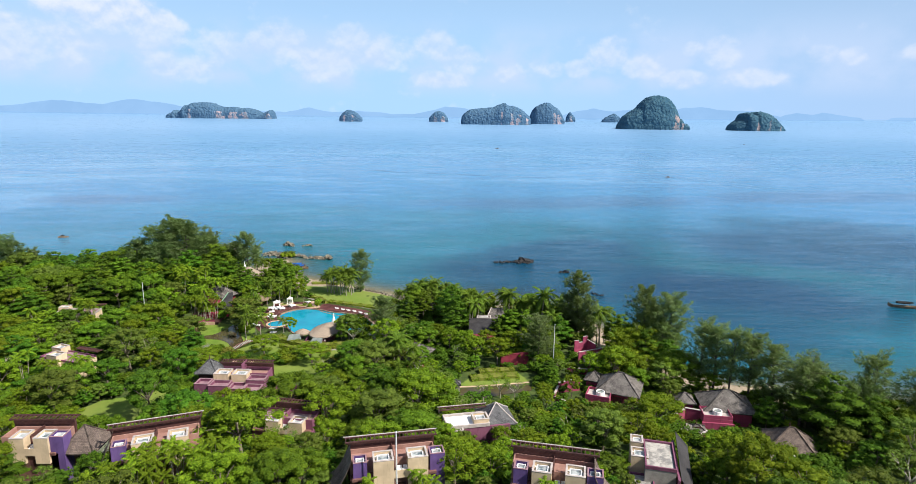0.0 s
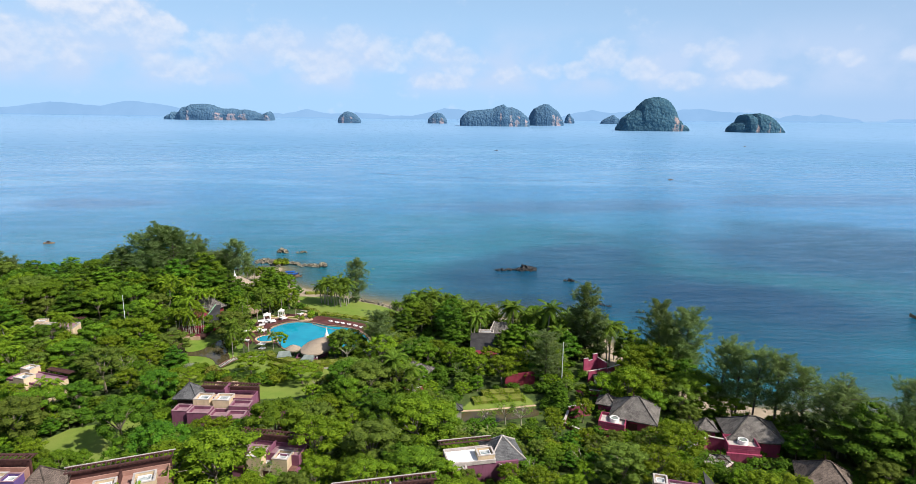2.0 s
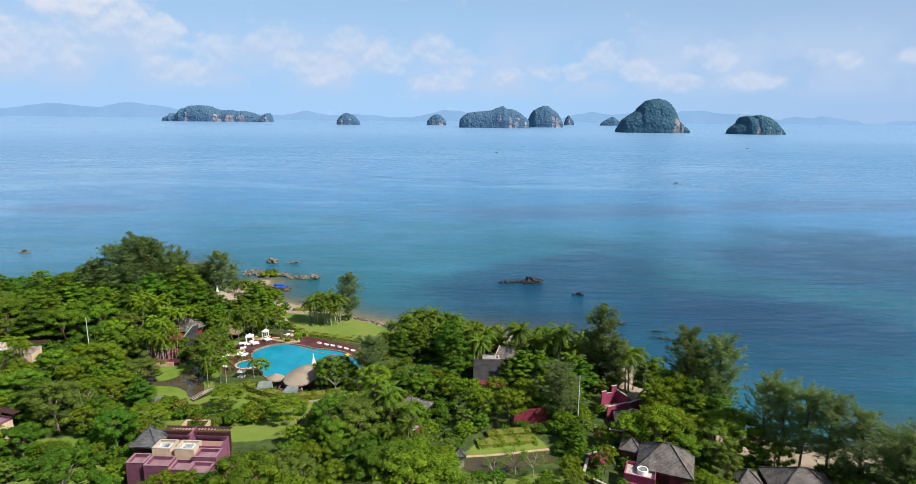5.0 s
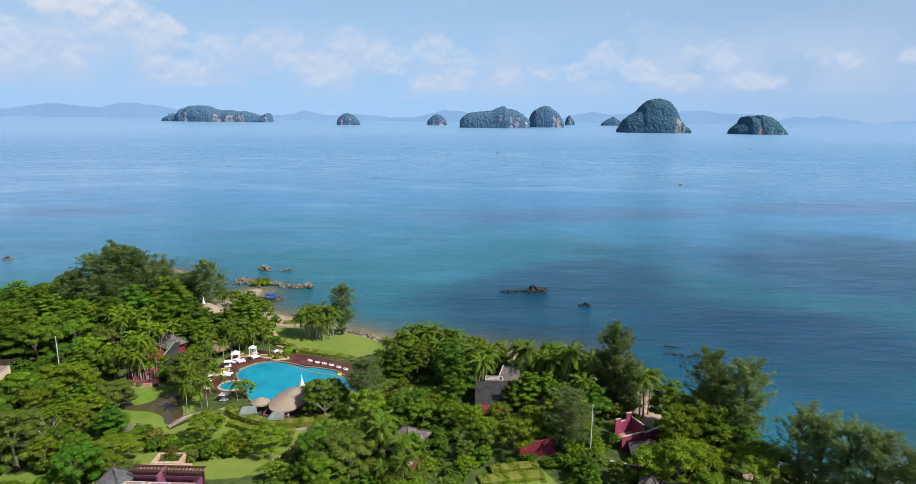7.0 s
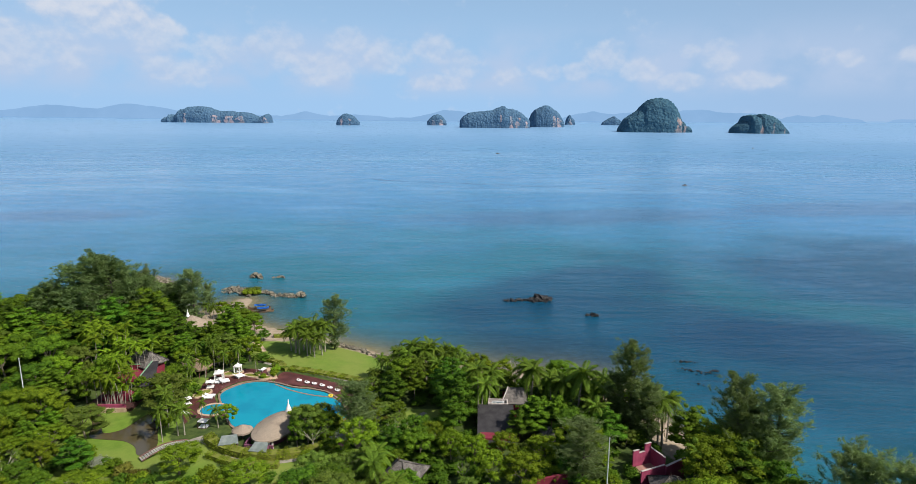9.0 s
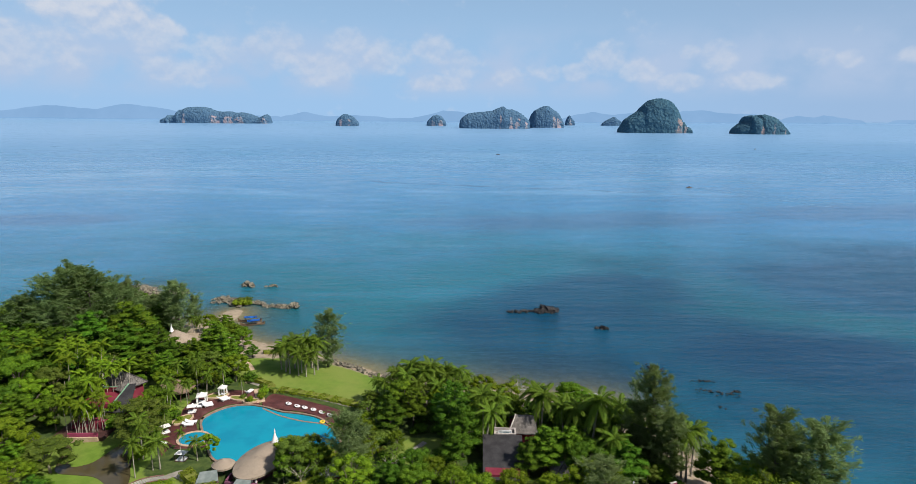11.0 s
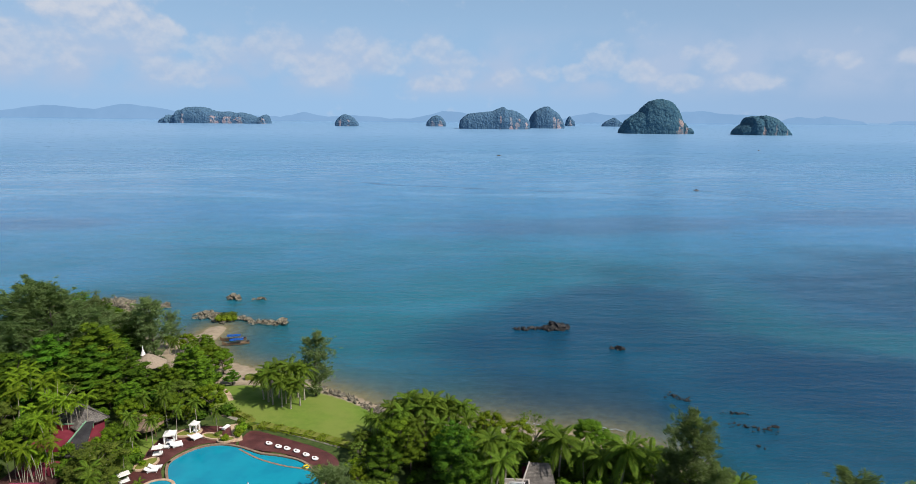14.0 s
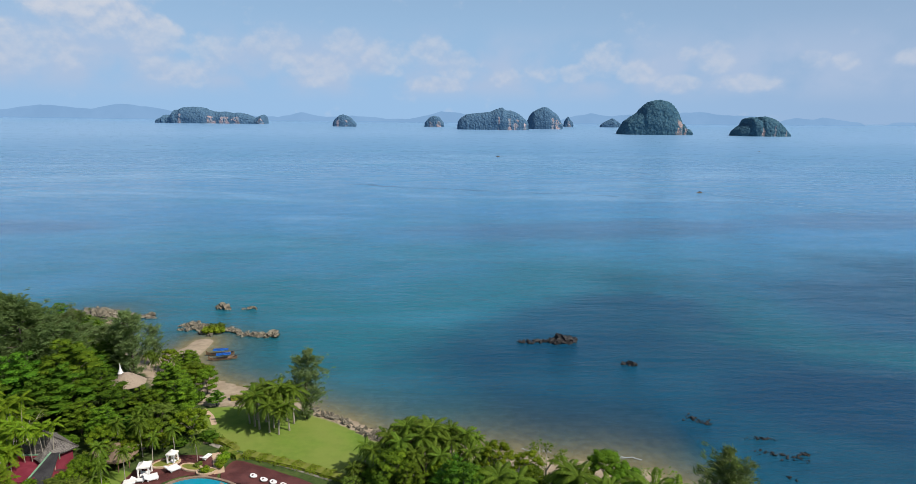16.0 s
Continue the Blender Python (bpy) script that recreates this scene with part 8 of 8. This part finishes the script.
reef([(-67.0, 251.5, 6.5, 2.6, 1.5, -28, 34), (-58.0, 250.2, 5.0, 1.6, 1.2, -25, 22), (-71, 256, 3.6, 2.0, 1.6, 10, 14)], 3, TAN_ROCKS, "tan jointed rocks at the tip of a sandbar")
reef([(-51.6, 247.0, 4.4, 1.4, 1.15, -8, 24), (-46.6, 246.6, 1.6, 1.2, 1.9, 0, 7)], 4, TAN_ROCKS, "tan boulders running out from the sandbar")
reef([(-67.6, 271.4, 2.0, .9, 2.3, 0, 7), (-70.0, 273, 1.5, .6, .8, 10, 3)], 5, TAN_ROCKS, "pointed tan rock standing in the sea")
reef([(-59.4, 270.8, 2.6, .8, 1.3, 5, 7)], 6, TAN_ROCKS, "low tan rock beside a pointed one")
reef([(-104, 266, 9, 4, 2.4, -20, 26), (-92, 262, 6, 3, 1.9, 20, 14)], 7, TAN_ROCKS, "tan headland rocks behind the casuarinas")
reef([(33.2, 241.2, 4.2, 1.4, 1.2, -4, 54), (35.4, 241.6, 2.4, .9, 2.0, 0, 16), (26.0, 241.0, 4.0, .7, .9, 2, 18)], 8, DARK_ROCKS, "dark reef of broken rocks in the sea")
reef([(48.0, 225.6, 1.8, .6, 1.1, -12, 12)], 9, DARK_ROCKS, "single dark rock in blue water")
reef([(53.2, 197.2, 3.0, 1.8, .45, -30, 26)], 10, DARK_ROCKS, "dark low rocks awash near the beach")
reef([(62.6, 189.4, 3.6, .7, .32, -3, 24)], 11, DARK_ROCKS, "dark rock ledge awash at low water")
reef([(63.0, 183.2, 4.6, 1.4, .36, -22, 36), (67.2, 183.6, 1.2, .6, .55, 0, 8)], 12, DARK_ROCKS, "dark rocks awash off the beach")
reef([(60.6, 176.4, .8, .5, .4, 0, 3), (50, 178, .8, .4, .3, 0, 2)], 13, DARK_ROCKS, "small dark rock awash")

# stones piled along the lawn's edge
sl = np.array(smooth_line([(-27.0, 202.6), (-22.0, 199.6), (-17.0, 195.8), (-12.6, 191.4), (-9.6, 188.8), (-6.0, 187.4)], 8))
revet = thing("stone_revetment", pose(sl[0][0], sl[0][1], 0), "bank of tan boulders guarding the lawn from the sea", "rocks", "shore rocks")
r5 = np.random.default_rng(55)
for i in range(170):
    k = int(r5.integers(len(sl)))
    s = float(r5.choice([.22, .3, .42, .6, .85], p=[.3, .3, .22, .12, .06]))
    x, y = sl[k][0] + r5.normal(0, .95), sl[k][1] + r5.normal(0, .75)
    b = new("boulder", TAN_ROCKS[int(r5.integers(6))])
    b.parent = revet
    b.matrix_basis = pose(x - sl[0][0], y - sl[0][1], gz_sea(x, y) + s * .15, r5.uniform(-30, 30), r5.uniform(-30, 30), r5.uniform(0, 360)) @ Matrix.Diagonal((s * 1.3, s, s * .9, 1))


def longtail(m, label, cloth=None):
    """A long wooden boat with a raised bow, blue awning and a long propeller shaft."""
    ob = thing("longtail_boat", m, label, "boat", "longtail boats")
    bm = bmesh.new()
    n = 15
    rings = []
    for i in range(n):
        f = i / (n - 1)
        w = .95 * math.sin(math.pi * min(1, .16 + .86 * f)) ** .8 * (1 if f < .9 else .55) + .03
        sheer = .55 + .25 * (2 * f - 1) ** 2 + (1.0 * max(0, f - .78) / .22) ** 2 * .9
        keel = -.25 + max(0, f - .72) ** 2 * 9
        x = -4.2 + 8.6 * f
        rings.append([bm.verts.new((x, yy, zz)) for yy, zz in ((-w, sheer), (-w * .8, keel * .4 + .1), (0, keel), (w * .8, keel * .4 + .1), (w, sheer), (w * .86, sheer - .03), (w * .6, keel + .28), (-w * .6, keel + .28), (-w * .86, sheer - .03))])
    for a, b in zip(rings, rings[1:]):
        for i in range(9):
            bm.faces.new((a[i], a[(i + 1) % 9], b[(i + 1) % 9], b[i]))
    bm.faces.new(rings[0])
    bm.faces.new(rings[-1][::-1])
    bmesh.ops.recalc_face_normals(bm, faces=bm.faces)
    part("hull", bm, HULL_WOOD, ob)
    aw = bmesh.new()
    grid = [[aw.verts.new((-2.4 + 4.4 * i / 8, -1.0 + 2.0 * j / 6, 2.05 - .28 * ((j - 3) / 3) ** 2 + .05 * math.sin(i * 1.9 + j))) for j in range(7)] for i in range(9)]
    for i in range(8):
        for j in range(6):
            aw.faces.new((grid[i][j], grid[i + 1][j], grid[i + 1][j + 1], grid[i][j + 1]))
    bmesh.ops.solidify(aw, geom=aw.faces[:], thickness=.05)
    part("awning", aw, cloth or BLUE_TARP, ob)
    part("side_curtain", blk(-2.3, 1.9, -1.02, -.96, 1.0, 1.8), cloth or BLUE_TARP, ob)
    for sx in (-2.2, -.2, 1.8):
        for sy in (-.85, .85):
            part("awning_post", tube(bmesh.new(), [(sx, sy, .3), (sx, sy, 1.85)], [.04, .04], 5), HULL_WOOD, ob)
    part("engine", blk(-4.0, -3.4, -.25, .25, .6, 1.15, bevel=.08), TARP, ob)
    part("propeller_shaft", tube(bmesh.new(), [(-3.6, 0, 1.0), (-7.6, 0.1, 1.35)], [.05, .035], 6), TARP, ob)
    return ob


longtail(pose(-53.9, 230.0, 0, 0, 0, 196) @ Matrix.Scale(.8, 4), "longtail boat with blue awning moored in the cove")
longtail(pose(-55.6, 233.0, 0, 0, 0, 188) @ Matrix.Scale(.8, 4), "second longtail boat with blue awning behind it")
longtail(pose(148.6, 183.0, 0, 0, 0, 160), "dark longtail boat off the beach", TARP)


def small_boat(x, y, turn, s, label):
    ob = thing("motor_boat", pose(x, y, float(sea_level(x, y)), 0, 0, turn), label, "boat", "boats in the bay")
    pts = [(-3.5, -1.1), (1.5, -1.1), (3.2, -.6), (4.2, 0), (3.2, .6), (1.5, 1.1), (-3.5, 1.1)]
    part("hull", slab([(a * s, b * s) for a, b in pts], -.2, .9 * s), HULL_WOOD if s < 1 else WHITE, ob)
    part("cabin", blk(-1.4 * s, 1.0 * s, -.8 * s, .8 * s, .9 * s + .004, 2.0 * s, taper=.15), TARP, ob)
    return ob


wake_boat = small_boat(223.3, 587.5, 186, .6, "small white motor boat with a thin wake")
for line in ([(227.5, 589.8), (242.8, 574.1), (262.4, 544.9), (278.2, 511.2), (299.1, 478.7)],
             [(225.6, 582.6), (243.9, 548.3), (261.8, 507.2), (275.3, 468.9)]):
    tagged(new("boat_wake", mesh_of("boat_wake", ribbon(smooth_line(line, 5), .35, .02, .07))), "thin pale wake on the calm sea", "wake", kind="structure").data.materials.append(WAKE)
small_boat(-178, 287.8, 8, .6, "dark small boat lying offshore")
small_boat(98.8, 1052.7, 170, .8, "far small boat on the bay")
small_boat(641.5, 1272.5, 30, .8, "far small boat near the islands")
for line, wd, lab in (([(15.5, 186.6), (18, 186.0), (20.6, 185.6)], .16, "thin line of surf by the beach"), ([(29.8, 184.8), (33, 183.9), (36.6, 182.8)], .2, "broken line of surf over the shallows"),
                      ([(94.4, 118.2), (98, 116), (102, 113.6)], .2, "thin surf on the beach"), ([(31.6, 183.6), (33.4, 183.0)], .14, "short thin surf line")):
    rl = smooth_line(line, 8)
    rl = [(x + .25 * math.sin(i * 1.7), y + .3 * math.sin(i * 1.1)) for i, (x, y) in enumerate(rl)]
    tagged(new("surf_line", mesh_of("surf_line", ribbon(rl, wd, .01, .07))), lab, "surf", kind="structure").data.materials.append(FOAM)

# ---- the woods: trees wherever nothing else stands, no taller than the clearings allow ----
# outline, and the greatest height over the sea that a tree may reach inside it
SAND_YARD = [(-71.5, 201.5), (-60, 201), (-57, 206), (-55, 216), (-64, 228), (-74, 222), (-73, 210)]
OPEN = [
    (LAWNS[0], 0), (POOL, 0), (SPA, 0), (POND, 0), (POND_SMALL, 0), (LAWNS[2], 0),
    ([(-52, 163), (-52, 182), (-38, 186), (-15, 176), (-12, 154), (-20, 142), (-40, 142), (-48, 152)], 0),
    ([(-70, 163.5), (-56, 163.5), (-49, 158), (-47, 150), (-40, 147), (-34, 143), (-22, 142), (-22, 137), (-38, 139), (-47, 138), (-54, 141), (-62, 146), (-64, 152), (-70, 158)], 0),
    ([(-72, 160), (-56, 162), (-58, 182), (-74, 184)], 0),
    ([(-7, 163), (2, 163), (1, 153), (-6, 149)], 0),
    ([(2, 122), (8, 128.5), (18, 129), (22, 121), (20, 110), (3, 110)], 0),
    ([(-66, 112), (-55, 119), (-49, 113), (-52, 104), (-60, 100), (-68, 104)], 0),
    ([(-62, 90), (-50, 97), (-46, 92), (-52, 86)], 0),
    ([(-72, 128), (-60, 127), (-58, 121), (-68, 120)], 0),
    ([(-48, 131), (-34, 133), (-26, 132), (-25, 108), (-48, 108)], 0),
    ([(-15, 69), (2, 69), (2, 79.5), (-15, 78)], 0), ([(6, 66), (22.5, 64), (23, 76), (8, 77)], 0), ([(-50, 74), (-32, 78), (-32, 87), (-52, 87)], 0), ([(-62, 78), (-46, 78), (-46, 87), (-62, 87)], 0),
    ([(-32, 90), (-16, 90), (-16, 102), (-32, 102)], 0), ([(-1, 88.4), (14, 88.4), (14, 97.5), (-1, 97.5)], 0), ([(26, 72), (38, 72), (38, 88), (26, 88)], 0),
    ([(42, 99), (62, 101.5), (62, 115), (46, 115), (42, 108)], 0), ([(21, 103), (40, 106), (40, 121), (21, 121)], 0), ([(54, 86), (66.5, 86), (66.5, 101), (54, 101)], 0),
    ([(-84, 117), (-71, 117), (-71, 130), (-84, 130)], 0), ([(-108, 152), (-86, 150), (-88, 170), (-106, 170)], 0),
    ([(5, 143), (20, 143), (20, 164), (5, 164)], 0), ([(-8, 124), (4, 124), (4, 140), (-8, 140)], 0), ([(27, 124), (42, 126), (42, 148), (30, 146)], 0), ([(12, 124), (23, 124), (23, 134), (12, 134)], 0),
    ([(43, 97), (53, 95.5), (55, 104), (43, 106)], 0),
    (SAND_YARD, 0), ([(-64, 101), (-58, 107), (-50, 106), (-48.5, 100), (-54, 96.5), (-60, 96.5)], 0), ([(-68, 86), (-45, 86), (-45, 98), (-66, 100)], 10.0), ([(-73, 187), (-54, 187), (-57, 201), (-71, 201.5)], 8.0),
    # low growth in front of what stands clear
    ([(-56, 128), (-14, 130), (-14, 143), (-56, 143)], 4.9), ([(-72, 140), (-56, 140), (-60, 152), (-72, 160)], 7.6), ([(-50, 98), (-28, 98), (-28, 110), (-50, 110)], 9.0), ([(-32, 80), (-14, 80), (-14, 91), (-32, 91)], 10.8),
    ([(-3, 78), (20, 78), (20, 88), (-3, 88)], 12.6), ([(36, 84), (62, 84), (62, 98), (40, 98)], 6.4), ([(16, 92), (38, 92), (38, 103), (16, 103)], 9.0), ([(24, 62), (40, 62), (40, 74), (24, 74)], 11.6), ([(-86, 98), (-68, 98), (-68, 114), (-86, 114)], 9.0),
    ([(-52, 64), (-28, 64), (-28, 75), (-52, 75)], 12.8), ([(-18, 56), (24, 56), (24, 67), (-18, 67)], 14.0), ([(-66, 66), (-44, 66), (-44, 79), (-66, 79)], 13.4), ([(2, 100), (20, 100), (20, 111), (2, 111)], 7.2), ([(-10, 138), (22, 134), (22, 145), (-10, 149)], 8.2),
    ([(24, 116), (44, 116), (44, 127), (24, 127)], 7.0), ([(-12, 114), (6, 114), (6, 125), (-12, 125)], 7.6), ([(-110, 136), (-84, 136), (-84, 152), (-110, 152)], 8.6), ([(-64, 166), (-50, 168), (-50, 190), (-62, 190)], 7.0), ([(50, 70), (68, 70), (68, 88), (50, 88)], 4.6),
]
OPEN_BOX = [(min(p[0] for p in poly), max(p[0] for p in poly), min(p[1] for p in poly), max(p[1] for p in poly)) for poly, _ in OPEN]


def ceiling_at(x, y):
    top = 99.0
    for (poly, h), (a, b, c, d) in zip(OPEN, OPEN_BOX):
        if a <= x <= b and c <= y <= d and inside(np.array([x]), np.array([y]), poly)[0]:
            top = min(top, h)
    return top


woods = np.random.default_rng(2024)
cand = np.stack([woods.uniform(-205, 118, 16000), woods.uniform(52, 246, 16000)], 1)
keep = inside(cand[:, 0], cand[:, 1], LAND) & (edge_distance(cand[:, 0], cand[:, 1], COAST, False) > np.interp(cand[:, 0], [-130, -78, -70, -62, -40, -10, 20, 50, 75, 130], [3, 3, 10, 12, 10, 6, 9, 10, 15, 18]))
keep &= np.abs(cand[:, 0]) < 0.78 * cand[:, 1] + 8
cand = cand[keep]
heights = ground_height(cand[:, 0], cand[:, 1])
count = 0
for (x, y), g in zip(cand, heights):
    lid = ceiling_at(x, y)
    if lid <= 0:
        continue
    h = float(woods.uniform(4.8, 9.6)) + (1.4 if x < -75 and 165 < y < 205 else 0)
    h = min(h, lid - g)
    if h < 1.6:
        continue
    if h > 4.5 and any(ceiling_at(x + dx, y + dy) <= 0 for dx, dy in ((2.2, 0), (-2.2, 0), (0, 2.2), (0, -1.2))):
        h = 3.4
    r = 0.42 * h if h > 3.5 else 1.3
    if any((x - px) ** 2 + (y - py) ** 2 < (0.68 * (r + pr)) ** 2 for px, py, pr in placed):
        continue
    if h < 2.4:
        plant("rust" if woods.uniform() < 0.2 else "shrub", x, y, max(1.2, min(h, 2.2)), 1.1, base=float(g))
    else:
        u = woods.uniform()
        key = ("round" if u < 0.50 else "light" if u < 0.66 else "fine" if u < 0.83 else "tier" if u < 0.94 else "bare")
        if x < -75 and y > 160 and u > 0.25:
            key = "tier" if u > 0.5 else "round"
        if key == "bare" and h > 7:
            h = 6.5
        plant(key, x, y, h, float(woods.uniform(1.0, 1.25)), base=float(g))
    placed.append((x, y, r))
    count += 1

# low growth in the gaps between the trunks
cand = np.stack([woods.uniform(-150, 100, 4200), woods.uniform(58, 225, 4200)], 1)
keep = inside(cand[:, 0], cand[:, 1], LAND) & (edge_distance(cand[:, 0], cand[:, 1], COAST, False) > np.interp(cand[:, 0], [-130, -62, -40, -10, 20, 50, 75, 130], [5, 12, 10, 5, 8, 9, 14, 17]))
keep &= np.abs(cand[:, 0]) < 0.78 * cand[:, 1] + 14
cand = cand[keep]
KEPT = [poly for poly, _ in OPEN[:15]] + [SAND_YARD, LAWNS[8]]


def kept_open(x, y):
    """Lawns, water, decks and terraces where nothing grows."""
    return any(inside(np.array([x]), np.array([y]), poly)[0] for poly in KEPT)


low, undergrowth = [], []
SHRUB_SHAPES = []
for src in PLANTS["shrub"][1]:
    crown = [c for c in src.children if c.name.startswith("crown")][0].data
    co = np.empty(len(crown.vertices) * 3, np.float32)
    crown.vertices.foreach_get("co", co)
    SHRUB_SHAPES.append(co.reshape(-1, 4, 3)[::2])
for (x, y), g in zip(cand, ground_height(cand[:, 0], cand[:, 1])):
    if kept_open(x, y) or any((x - px) ** 2 + (y - py) ** 2 < (0.55 * pr) ** 2 for px, py, pr in placed) or any((x - px) ** 2 + (y - py) ** 2 < 3.2 for px, py in low):
        continue
    low.append((x, y))
    q = SHRUB_SHAPES[int(woods.integers(len(SHRUB_SHAPES)))]
    a, s = woods.uniform(0, 6.28), woods.uniform(0.8, 1.6)
    rot = np.array(((math.cos(a), -math.sin(a), 0), (math.sin(a), math.cos(a), 0), (0, 0, 1)))
    undergrowth.append(q @ rot.T * np.array((s * 1.25, s * 1.25, s)) + np.array((x, y, g)))
under_me = quads("undergrowth", np.concatenate(undergrowth))
under_me.materials.append(UNDER)
tagged(new("undergrowth", under_me), "dense low green undergrowth between the trees", "undergrowth", kind="stuff")
